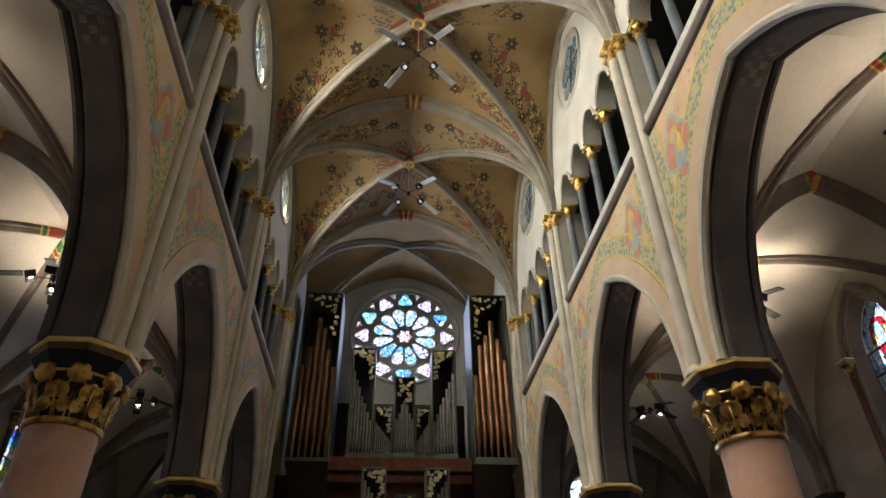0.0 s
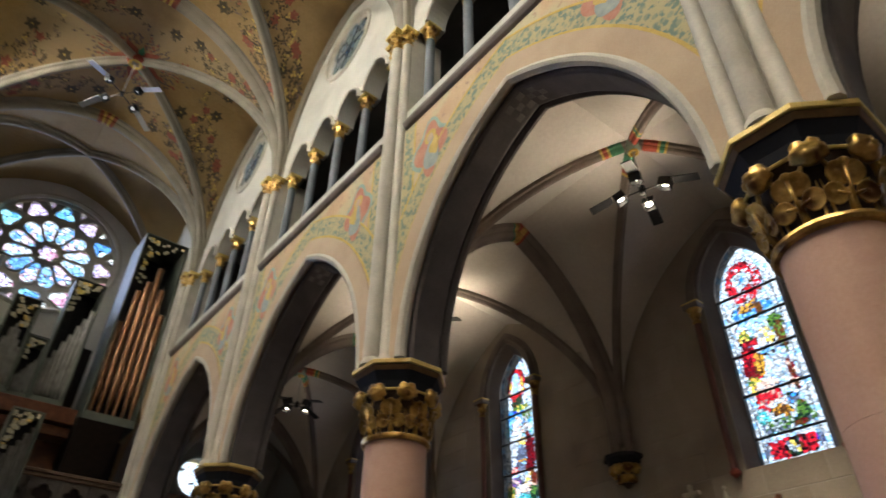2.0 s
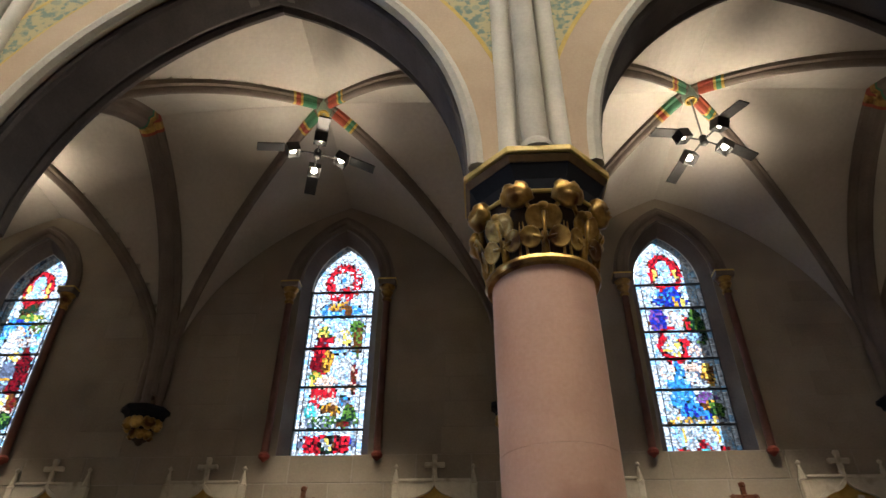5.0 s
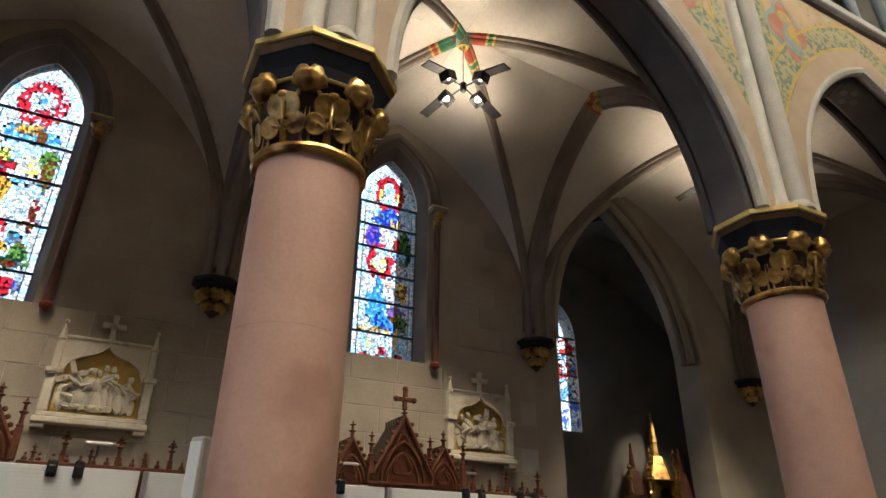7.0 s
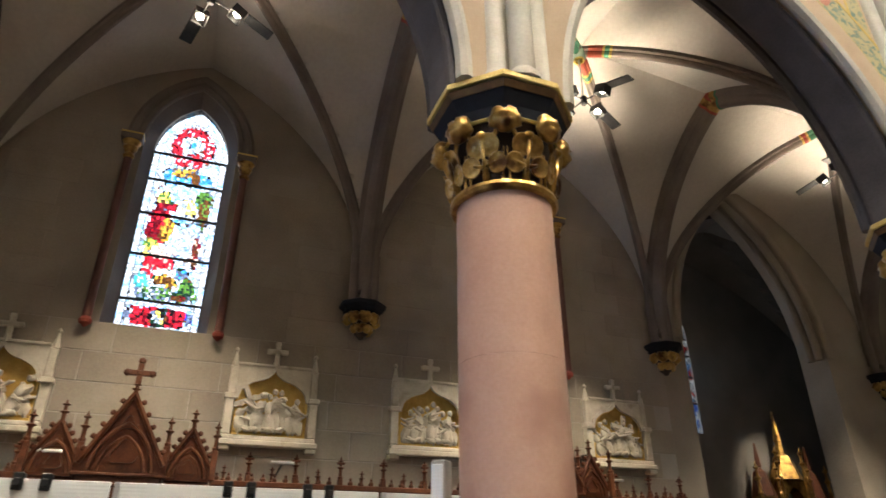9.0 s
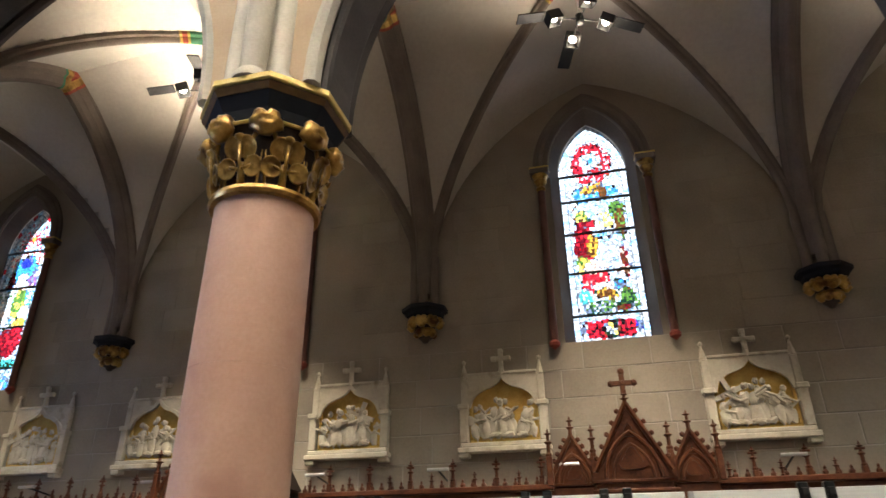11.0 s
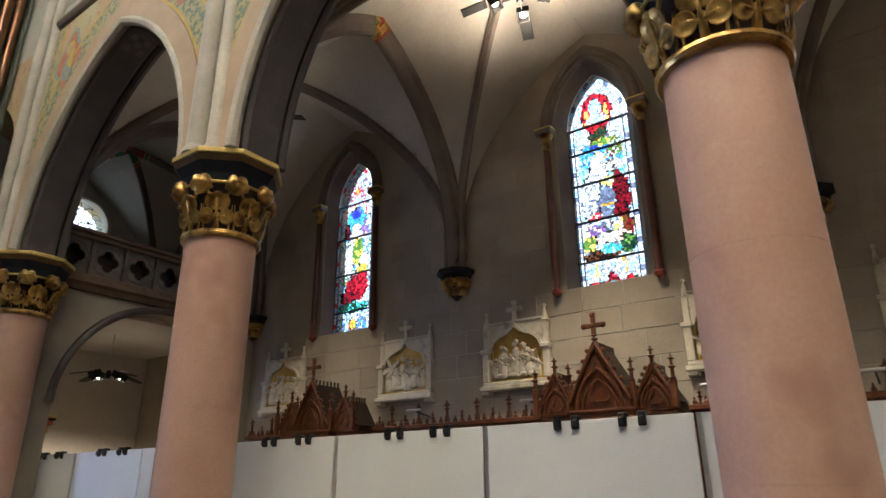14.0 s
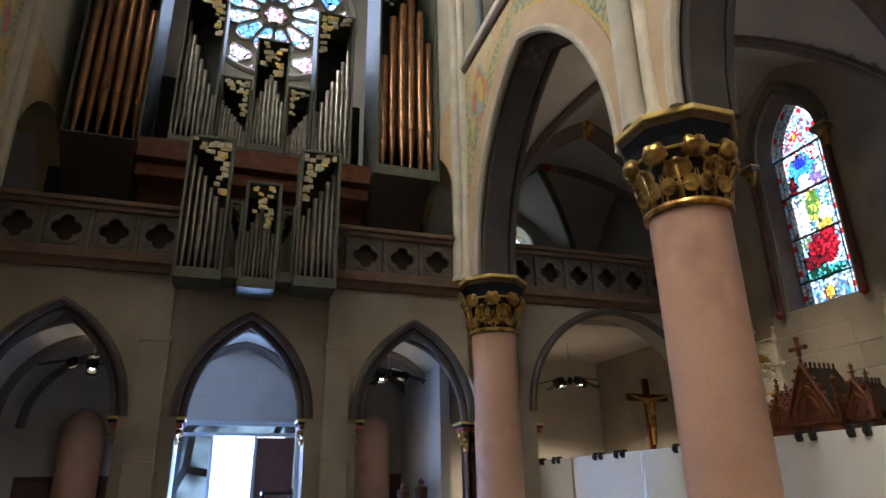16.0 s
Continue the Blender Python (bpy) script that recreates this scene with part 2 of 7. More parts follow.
wave.bands_direction = "Z"
wave.inputs["Scale"].default_value = 14.0
bmp.inputs["Strength"].default_value, bmp.inputs["Distance"].default_value = 0.2, 0.002
nt.links.new(geo.outputs["Position"], wave.inputs["Vector"])
nt.links.new(wave.outputs["Fac"], bmp.inputs["Height"])
nt.links.new(bmp.outputs[0], nt.nodes["Principled BSDF"].inputs["Normal"])
MESHY = mat("silvery_shade", (0.36, 0.31, 0.16), (0.62, 0.60, 0.50), 14, 0.35, 0.7)
PALE = (0.92, 0.95, 1.0)


def tint(name, colour, low=0.5):
    """One colour of pot-metal glass: every piece a little different, with painted folds and stains."""
    m = bpy.data.materials.new(name)
    m.use_nodes = True
    n, l = m.node_tree.nodes, m.node_tree.links
    n.remove(n["Principled BSDF"])
    g, t = n.new("ShaderNodeNewGeometry"), n.new("ShaderNodeTexNoise")
    t.inputs["Scale"].default_value, t.inputs["Detail"].default_value = 24, 6
    l.new(g.outputs["Position"], t.inputs["Vector"])
    r1, r2 = n.new("ShaderNodeMapRange"), n.new("ShaderNodeMapRange")
    r1.inputs[1].default_value, r1.inputs[2].default_value, r1.inputs[3].default_value = 0.38, 0.58, low * 0.75
    r2.inputs[3].default_value = 0.45 + 0.55 * low
    l.new(t.outputs[0], r1.inputs[0]), l.new(g.outputs["Random Per Island"], r2.inputs[0])
    both = n.new("ShaderNodeMath")
    both.operation = "MULTIPLY"
    l.new(r1.outputs[0], both.inputs[0]), l.new(r2.outputs[0], both.inputs[1])
    mix = n.new("ShaderNodeMix")
    mix.data_type, mix.blend_type = "RGBA", "MULTIPLY"
    mix.inputs[0].default_value, mix.inputs[6].default_value = 1, (*colour, 1)
    l.new(both.outputs[0], mix.inputs[7])
    tr = n.new("ShaderNodeBsdfTransparent")
    l.new(mix.outputs[2], tr.inputs[0]), l.new(tr.outputs[0], n["Material Output"].inputs[0])
    return m


TINTS = {q: tint(name, colour, low) for q, name, colour, low in (
    ("W", "white_glass", (0.66, 0.74, 0.86), 0.45), ("B", "pale_blue_glass", (0.36, 0.66, 1.0), 0.6), ("S", "sky_blue_glass", (0.05, 0.32, 0.85), 0.5),
    ("D", "deep_blue_glass", (0.02, 0.04, 0.48), 0.5), ("T", "turquoise_glass", (0.08, 0.55, 0.62), 0.5), ("R", "ruby_glass", (0.72, 0.02, 0.04), 0.5),
    ("M", "dark_ruby_glass", (0.20, 0.008, 0.018), 0.4), ("O", "ochre_glass", (0.80, 0.42, 0.06), 0.5), ("N", "brown_glass", (0.16, 0.06, 0.02), 0.4),
    ("G", "green_glass", (0.12, 0.26, 0.05), 0.45), ("K", "dark_green_glass", (0.012, 0.05, 0.03), 0.4), ("P", "violet_glass", (0.26, 0.10, 0.42), 0.5),
    ("F", "rose_glass", (0.95, 0.68, 0.58), 0.6), ("X", "black_brown_glass", (0.015, 0.008, 0.01), 0.4), ("Y", "yellow_glass", (0.92, 0.72, 0.16), 0.6),
    ("A", "slate_glass", (0.16, 0.20, 0.32), 0.45))}
G_BORDER = glass("border_glass", [PALE, (0.45, 0.65, 1.0), (0.8, 0.9, 1.0), PALE, (0.1, 0.2, 0.7), PALE], 12.0, stain=0.5)
G_ROSE = glass("pale_rose_glass", [(0.75, 0.88, 1.0), (0.45, 0.68, 1.0), (0.85, 0.90, 1.0), (0.28, 0.55, 0.95), (0.85, 0.62, 0.80), (0.15, 0.38, 0.85), (0.6, 0.8, 1.0)], 5.0, stain=0.3)
G_PINK = glass("pink_rose_glass", [(0.95, 0.72, 0.88), (0.75, 0.6, 1.0), PALE, (0.85, 0.4, 0.6)], 5.0, stain=0.3)
G_BLUE = glass("blue_rose_glass", [(0.12, 0.40, 0.95), (0.3, 0.75, 1.0), (0.1, 0.3, 0.85), (0.7, 0.9, 1.0)], 3.5, stain=0.45)
G_CHAPEL = glass("chapel_stained_glass", [(0.25, 0.55, 0.95), PALE, (0.7, 0.06, 0.05), PALE, (0.2, 0.45, 0.9), PALE, (0.85, 0.55, 0.2)], 7.0)
G_CLEAR = glass("pale_leaded_glass", [PALE, (0.8, 0.92, 0.9), (0.7, 0.85, 1.0), PALE, (0.9, 0.85, 0.6)], 5.0, stain=0.6)


# ---- mesh helpers ----
def part(name, bm, material, parent=None, label="", smooth=False, sharp=34):
    me = bpy.data.meshes.new(name)
    bmesh.ops.recalc_face_normals(bm, faces=bm.faces[:])
    if smooth:
        for f in bm.faces:
            f.smooth = True
    bm.to_mesh(me)
    bm.free()
    me.materials.append(material)
    if smooth and sharp:
        me.set_sharp_from_angle(angle=radians(sharp))
    ob = new(name, me)
    if parent:
        ob.parent = parent
    if label:
        ob["label"] = label
    return ob


def again(ob, m, parent=None):
    """One more object on the same mesh."""
    o = new(ob.name.split(".")[0], ob.data)
    o.matrix_basis = m
    if parent:
        o.parent = parent
    return o


def group(name, where=(0, 0, 0)):
    e = new(name)
    e.location = where
    e.empty_display_size = 0.2
    return e


def box(bm, x0, x1, y0, y1, z0, z1, m=None):
    v = [bm.verts.new((x, y, z)) for x in (x0, x1) for y in (y0, y1) for z in (z0, z1)]
    for q in ((0, 1, 3, 2), (4, 6, 7, 5), (0, 4, 5, 1), (2, 3, 7, 6), (0, 2, 6, 4), (1, 5, 7, 3)):
        bm.faces.new([v[i] for i in q])
    if m is not None:
        for p in v:
            p.co = m @ p.co
    return v


def cbox(bm, x0, x1, y0, y1, z0, z1, c=0.01, m=None):
    """A box with all edges chamfered by c."""
    b = bmesh.new()
    box(b, x0, x1, y0, y1, z0, z1)
    bmesh.ops.bevel(b, geom=b.edges[:], offset=c, segments=1, affect="EDGES")
    join(bm, b, m)


def join(bm, other, m=None):
    other.verts.index_update()
    vs = [bm.verts.new(m @ v.co if m is not None else v.co) for v in other.verts]
    for f in other.faces:
        bm.faces.new([vs[v.index] for v in f.verts])
    other.free()


def lathe(bm, prof, n=16, m=None, turn=0.0, caps=True):
    """Turns a profile of (radius, height) round z."""
    rings = []
    for r, z in prof:
        ring = []
        for i in range(n):
            a = turn + 2 * math.pi * i / n
            p = Vector((r * math.cos(a), r * math.sin(a), z))
            ring.append(bm.verts.new(m @ p if m is not None else p))
        rings.append(ring)
    for a, b in zip(rings, rings[1:]):
        for i in range(n):
            bm.faces.new((a[i], a[(i + 1) % n], b[(i + 1) % n], b[i]))
    if caps:
        bm.faces.new(rings[0][::-1]), bm.faces.new(rings[-1])


def sweep(bm, pts, prof, side, closed=False):
    """Sweeps a closed profile of (across, out) along points in one plane whose normal is side; out points to the left of the run."""
    side = Vector(side).normalized()
    pts = [Vector(p) for p in pts]
    rings = []
    k = len(pts)
    for i, p in enumerate(pts):
        a = pts[i - 1] if (i > 0 or closed) else p
        b = pts[(i + 1) % k] if (i < k - 1 or closed) else p
        t = (b - a).normalized()
        out = side.cross(t).normalized()
        rings.append([bm.verts.new(p + side * u + out * w) for u, w in prof])
    n = len(prof)
    runs = list(zip(rings, rings[1:])) + ([(rings[-1], rings[0])] if closed else [])
    for a, b in runs:
        for i in range(n):
            bm.faces.new((a[i], a[(i + 1) % n], b[(i + 1) % n], b[i]))
    if not closed:
        bm.faces.new(rings[0][::-1]), bm.faces.new(rings[-1])


def rod(bm, a, b, r, n=8, r2=None):
    a, b = Vector(a), Vector(b)
    m = Matrix.Translation(a) @ (b - a).to_track_quat("Z", "Y").to_matrix().to_4x4()
    lathe(bm, [(r, 0), (r if r2 is None else r2, (b - a).length)], n, m)


def arch_y(u, s, h):
    """Height of a two-centred pointed arch of half span s and rise h, at distance u from its axis."""
    r = (s * s + h * h) / (2 * s)
    return math.sqrt(max(0.0, r * r - (min(abs(u), s) + r - s) ** 2))


def arch_pts(s, h, n=14):
    """Points of a pointed arch from one springing over the apex to the other, evenly along the curve."""
    r = (s * s + h * h) / (2 * s)
    a1 = math.acos(max(-1.0, min(1.0, (r - s) / r)))
    right = [(s - r + r * math.cos(a1 * i / n), r * math.sin(a1 * i / n)) for i in range(n + 1)]
    return [(-u, v) for u, v in right] + right[-2::-1]


def opening_wall(bm, M, u0, u1, v0, v1, low, high, d0, d1):
    """A wall from d0 to d1 deep with one opening between the curves low and high, lists of (u, v) over the same u."""
    def quad(*c):
        bm.faces.new([bm.verts.new(M(*p)) for p in c])
    ul, ur = low[0][0], low[-1][0]
    for d in (d0, d1):
        for a, b in ((u0, ul), (ur, u1)):
            if b - a > 1e-4:
                quad((a, v0, d), (b, v0, d), (b, v1, d), (a, v1, d))
        for (a, la), (b, lb), (_, ha), (_, hb) in zip(low, low[1:], high, high[1:]):
            if max(la, lb) - v0 > 1e-4:
                quad((a, v0, d), (b, v0, d), (b, lb, d), (a, la, d))
            quad((a, ha, d), (b, hb, d), (b, v1, d), (a, v1, d))
    for curve in (low, high):
        if curve is low and low[0][1] <= v0 + 1e-4:
            continue
        for (a, va), (b, vb) in zip(curve, curve[1:]):
            quad((a, va, d0), (b, vb, d0), (b, vb, d1), (a, va, d1))
    for i in (0, -1):
        if abs(high[i][1] - low[i][1]) > 1e-4:
            quad((low[i][0], low[i][1], d0), (low[i][0], low[i][1], d1), (high[i][0], high[i][1], d1), (high[i][0], high[i][1], d0))
    quad((u0, v1, d0), (u1, v1, d0), (u1, v1, d1), (u0, v1, d1))
    quad((u0, v0, d0), (u0, v1, d0), (u0, v1, d1), (u0, v0, d1))
    quad((u1, v0, d0), (u1, v1, d0), (u1, v1, d1), (u1, v0, d1))


def arch_curves(c, s, zs, h, sill, n=14):
    pts = arch_pts(s, h, n)
    return [(c + u, sill) for u, v in pts], [(c + u, zs + v) for u, v in pts]


def round_curves(c, z, r, n=28):
    us = [-r * math.cos(math.pi * i / n) for i in range(n + 1)]
    return [(c + u, z - math.sqrt(max(0, r * r - u * u))) for u in us], [(c + u, z + math.sqrt(max(0, r * r - u * u))) for u in us]


def along(side, x0):
    """Maps (along y, up, outward depth) to the world, on a wall whose inner face is at x0."""
    return lambda u, v, w: (SX(side, x0 + w), u, v)


def across(y0):
    """The same for a wall across the nave, facing the altar."""
    return lambda u, v, w: (u, y0 + w, v)


def vault_z(x, y, a, b, zs, h, dome=0.12):
    u = min(abs(x) / a, abs(y) / b)
    return zs + arch_y(u * a, a, h) + dome * max(0, 1 - (x / a) ** 2) * max(0, 1 - (y / b) ** 2)


def vault_shell(bm, cx, cy, a, b, zs, h, n=32, thick=0.18):
    grid = []
    for i in range(n + 1):
        x = a * (2 * i / n - 1)
        row = []
        for j in range(n + 1):
            y = b * (2 * j / n - 1)
            row.append(bm.verts.new((cx + x, cy + y, vault_z(x, y, a, b, zs, h))))
        grid.append(row)
    for i in range(n):
        for j in range(n):
            bm.faces.new((grid[i][j], grid[i + 1][j], grid[i + 1][j + 1], grid[i][j + 1]))


def rib_profile(w, d):
    """A rib's section: flat back, hollow flanks and a rounded nose; w is half the width, d the depth."""
    return [(-w, 0.03), (-w, -0.25 * d), (-0.62 * w, -0.42 * d), (-0.62 * w, -0.6 * d), (-0.45 * w, -0.85 * d), (-0.18 * w, -d), (0.18 * w, -d),
            (0.45 * w, -0.85 * d), (0.62 * w, -0.6 * d), (0.62 * w, -0.42 * d), (w, -0.25 * d), (w, 0.03)]

# ---- setting ----
def structure(ob, label, category):
    return tagged(ob, label, category, kind="structure")


bm = bmesh.new()
box(bm, -13, 17, EAST - 1, WEST + 0.6, -0.3, 0)
structure(part("floor", bm, FLOOR), "worn grey-brown stone church floor", "floor")
bm = bmesh.new()
box(bm, -900, 900, -900, 900, -0.9, -0.5)
structure(part("ground", bm, FLOOR), "plain paved ground outside the church", "ground")

SPRING, ARCH_S, ARCH_H = 5.0, 2.2, 3.2


def offset_arch(s, h, d):
    c = (s * s + h * h) / (2 * s) - s
    r = s + c + d
    return s + d, math.sqrt(r * r - c * c)


def arch_band(bm, M, c, zs, s, h, d0, d1, w0, w1, limit, n=18):
    """A flat band that follows an arch, from d0 to d1 outside it and from w0 to w1 in depth, cut off at limit from the axis."""
    a, b = arch_pts(*offset_arch(s, h, d0), n), arch_pts(*offset_arch(s, h, d1), n)
    rings = []
    for (u0, v0), (u1, v1) in zip(a, b):
        u0, u1 = max(-limit, min(limit, u0)), max(-limit, min(limit, u1))
        rings.append([bm.verts.new(M(c + u, zs + v, w)) for u, v, w in ((u0, v0, w0), (u1, v1, w0), (u1, v1, w1), (u0, v0, w1))])
    for p, q in zip(rings, rings[1:]):
        for i in range(4):
            bm.faces.new((p[i], p[(i + 1) % 4], q[(i + 1) % 4], q[i]))
    bm.faces.new(rings[0]), bm.faces.new(rings[-1])


def arch_roll(bm, M, c, zs, s, h, d, w, r, n=18, m=8):
    """A round moulding of radius r that follows an arch."""
    pts = arch_pts(*offset_arch(s, h, d), n)
    rings = []
    for i, (u, v) in enumerate(pts):
        (ua, va), (ub, vb) = pts[max(0, i - 1)], pts[min(len(pts) - 1, i + 1)]
        k = math.hypot(ub - ua, vb - va)
        nu, nv = -(vb - va) / k, (ub - ua) / k
        rings.append([bm.verts.new(M(c + u + nu * r * math.cos(a), zs + v + nv * r * math.cos(a), w + r * math.sin(a)))
                      for a in (2 * math.pi * j / m for j in range(m))])
    for p, q in zip(rings, rings[1:]):
        for j in range(m):
            bm.faces.new((p[j], p[(j + 1) % m], q[(j + 1) % m], q[j]))
    bm.faces.new(rings[0]), bm.faces.new(rings[-1])


def medallion(parent, M, u, v, lean):
    """A painted quatrefoil with plain shapes for its figure."""
    def plate(name, pts, w, material):
        bm = bmesh.new()
        front = [bm.verts.new(M(u + a, v + b, -w)) for a, b in pts]
        back = [bm.verts.new(M(u + a, v + b, 0.0)) for a, b in pts]
        bm.faces.new(front)
        for i in range(len(pts)):
            bm.faces.new((front[i], front[(i + 1) % len(pts)], back[(i + 1) % len(pts)], back[i]))
        part(name, bm, material, parent)

    def blob(cx, cy, rx, ry, lobes=0, amp=0.0, turn=0.0):
        out = []
        for i in range(36):
            a = 2 * math.pi * i / 36
            k = 1 + amp * math.cos(lobes * a + turn)
            out.append((cx + rx * k * math.cos(a), cy + ry * k * math.sin(a)))
        return out
    plate("painted_quatrefoil", blob(0, 0, 0.40, 0.55, 4, 0.16), 0.004, TEAL)
    plate("painted_ground", blob(0, 0, 0.33, 0.47, 4, 0.2), 0.007, ROSE_PAINT)
    plate("painted_robe", blob(0.03 * lean, -0.14, 0.17, 0.30, 3, 0.12, 1.2), 0.010, BLUE_PAINT)
    plate("painted_mantle", blob(0.09 * lean, -0.02, 0.10, 0.17, 3, 0.2, 0.3), 0.013, GILT_PAINT)
    plate("painted_halo", blob(-0.01 * lean, 0.24, 0.13, 0.13), 0.010, GILT_PAINT)
    plate("painted_patch", blob(-0.01 * lean, 0.22, 0.07, 0.08), 0.013, SKINLESS)


CHEQ = mat("faint_grey_chequer", (0.10, 0.09, 0.085), (0.15, 0.135, 0.125), 6, 0.75)
TEAL = mat("teal_paint", (0.22, 0.32, 0.27), (0.34, 0.42, 0.34), 6, 0.75)
ROSE_PAINT = mat("rose_red_paint", (0.42, 0.15, 0.10), (0.52, 0.27, 0.18), 6, 0.75)
BLUE_PAINT = mat("grey_blue_paint", (0.22, 0.27, 0.27), (0.36, 0.38, 0.34), 8, 0.75)
SKINLESS = mat("ochre_patch", (0.42, 0.30, 0.2), (0.5, 0.38, 0.26), 8, 0.75)


def arcade_bay(side, k):
    y0, y1 = k * BAY, (k + 1) * BAY
    c = (y0 + y1) / 2
    M = along(side, 3.75)
    bm = bmesh.new()
    low, high = arch_curves(c, ARCH_S, SPRING, ARCH_H, SPRING, 18)
    opening_wall(bm, M, y0, y1, SPRING, 9.05, low, high, 0, 0.7)
    wall = part("arcade_wall", bm, FRESCO)
    structure(wall, "nave arcade wall with faded salmon and ochre painting over a pointed arch", "wall")
    bm = bmesh.new()
    arch_band(bm, M, c, SPRING, ARCH_S, ARCH_H, -0.02, 0.30, -0.025, 0.0, 2.44)
    part("arch_face", bm, TAN, wall, "flat tan band round the arch")
    bm = bmesh.new()
    arch_band(bm, M, c, SPRING, ARCH_S, ARCH_H, 0.34, 0.70, -0.006, 0.0, 2.44)
    part("painted_border", bm, BORDER, wall, "green and gold painted scroll border")
    for d in (0.31, 0.70):
        bm = bmesh.new()
        arch_band(bm, M, c, SPRING, ARCH_S, ARCH_H, d, d + 0.04, -0.009, 0.0, 2.44)
        part("painted_line", bm, GILT_PAINT, wall)
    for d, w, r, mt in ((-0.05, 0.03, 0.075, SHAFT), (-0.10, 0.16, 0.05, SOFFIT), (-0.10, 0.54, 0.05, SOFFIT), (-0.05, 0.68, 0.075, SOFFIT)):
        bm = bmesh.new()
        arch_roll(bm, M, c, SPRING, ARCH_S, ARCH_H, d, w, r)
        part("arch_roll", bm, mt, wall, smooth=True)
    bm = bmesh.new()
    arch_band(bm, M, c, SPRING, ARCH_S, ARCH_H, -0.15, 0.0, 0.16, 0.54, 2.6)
    part("arch_soffit", bm, SOFFIT, wall, "moulded arch soffit, dark grey deepened in colour for shade")
    bm = bmesh.new()
    s2, h2 = offset_arch(ARCH_S, ARCH_H, -0.15)
    for i in range(-3, 3):
        for j in range(3):
            if (i + j) % 2 == 0:
                ua, ub = i * 0.1, i * 0.1 + 0.09
                q = [(ua, 0.2 + j * 0.1), (ub, 0.2 + j * 0.1), (ub, 0.29 + j * 0.1), (ua, 0.29 + j * 0.1)]
                top = [bm.verts.new(M(c + u, SPRING + arch_y(u, s2, h2) - 0.001, w)) for u, w in q]
                bot = [bm.verts.new(M(c + u, SPRING + arch_y(u, s2, h2) - 0.009, w)) for u, w in q]
                bm.faces.new(bot)
                for n in range(4):
                    bm.faces.new((top[n], top[(n + 1) % 4], bot[(n + 1) % 4], bot[n]))
    part("chequer_paint", bm, CHEQ, wall, "chequered patch at the arch's crown")
    for s in (-1, 1):
        for u0, u1, d, mt in ((2.05, 2.28, 0.002, BORDER), (2.01, 2.05, 0.003, GILT_PAINT)):
            bm = bmesh.new()
            ring = [(u0, 6.9), (u1, 6.9), (u1, 9.03), (u0, 9.03)]
            f = [bm.verts.new(M(c + s * u, v, -d)) for u, v in ring]
            b = [bm.verts.new(M(c + s * u, v, 0.0)) for u, v in ring]
            bm.faces.new(f)
            for i in range(4):
                bm.faces.new((f[i], f[(i + 1) % 4], b[(i + 1) % 4], b[i]))
            part("painted_border", bm, mt, wall)
    medallion(wall, M, c - 1.62, 8.15, 1)
    medallion(wall, M, c + 1.62, 8.15, -1)
    # string course with a sloping sill
    bm = bmesh.new()
    prof = [(0.0, 9.04), (-0.05, 9.07), (-0.085, 9.13), (-0.085, 9.18), (-0.04, 9.21), (-0.03, 9.24), (0.5, 9.26), (0.5, 9.04)]
    ra = [bm.verts.new(M(y0 + 0.32, v, w)) for w, v in prof]
    rb = [bm.verts.new(M(y1 - 0.32, v, w)) for w, v in prof]
    for i in range(len(prof)):
        bm.faces.new((ra[i], ra[(i + 1) % len(prof)], rb[(i + 1) % len(prof)], rb[i]))
    bm.faces.new(ra), bm.faces.new(rb)
    structure(part("string_course", bm, RIB), "dark moulded string course below the triforium", "moulding")
    bm = bmesh.new()
    box(bm, *sorted((SX(side, 3.78), SX(side, 4.3))), y0, y1, 9.26, 9.55)
    sill = structure(part("triforium_sill", bm, WHITE), "pale stone parapet of the triforium", "sill")
    # triforium: small arches, passage behind, clerestory wall with a round window
    M2 = along(side, 3.84)
    bm = bmesh.new()
    for i in range(4):
        lo, hi = arch_curves(c + (i - 1.5) * 1.03, 0.40, 11.72, 0.55, 11.72, 8)
        a, b = c + (i - 2) * 1.03, c + (i - 1) * 1.03
        opening_wall(bm, M2, y0 if i == 0 else a, y1 if i == 3 else b, 11.72, 12.7, lo, hi, 0, 0.4)
    tri = structure(part("triforium_arches", bm, WHITE), "pale wall of four small pointed triforium arches", "wall")
    for i in range(4):
        bm = bmesh.new()
        arch_roll(bm, M2, c + (i - 1.5) * 1.03, 11.72, 0.40, 0.55, 0.03, -0.005, 0.045, 8, 6)
        part("arch_roll", bm, SHAFT, tri, smooth=True)
    bm = bmesh.new()
    lo, hi = round_curves(c, 14.45, 0.92)
    opening_wall(bm, along(side, 3.86), y0, y1, 12.7, 16.5, lo, hi, 0, 0.5)
    structure(part("clerestory_wall", bm, WHITE), "pale plastered clerestory wall", "wall")
    # passage surfaces get their shade from the dark colour
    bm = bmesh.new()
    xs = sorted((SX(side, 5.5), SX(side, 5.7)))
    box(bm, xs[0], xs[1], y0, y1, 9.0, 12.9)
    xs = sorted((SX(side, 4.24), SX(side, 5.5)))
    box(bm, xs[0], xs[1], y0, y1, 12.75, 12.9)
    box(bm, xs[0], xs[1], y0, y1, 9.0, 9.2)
    structure(part("triforium_passage", bm, DARK), "triforium passage behind the colonnettes, coloured dark for its shade", "passage")


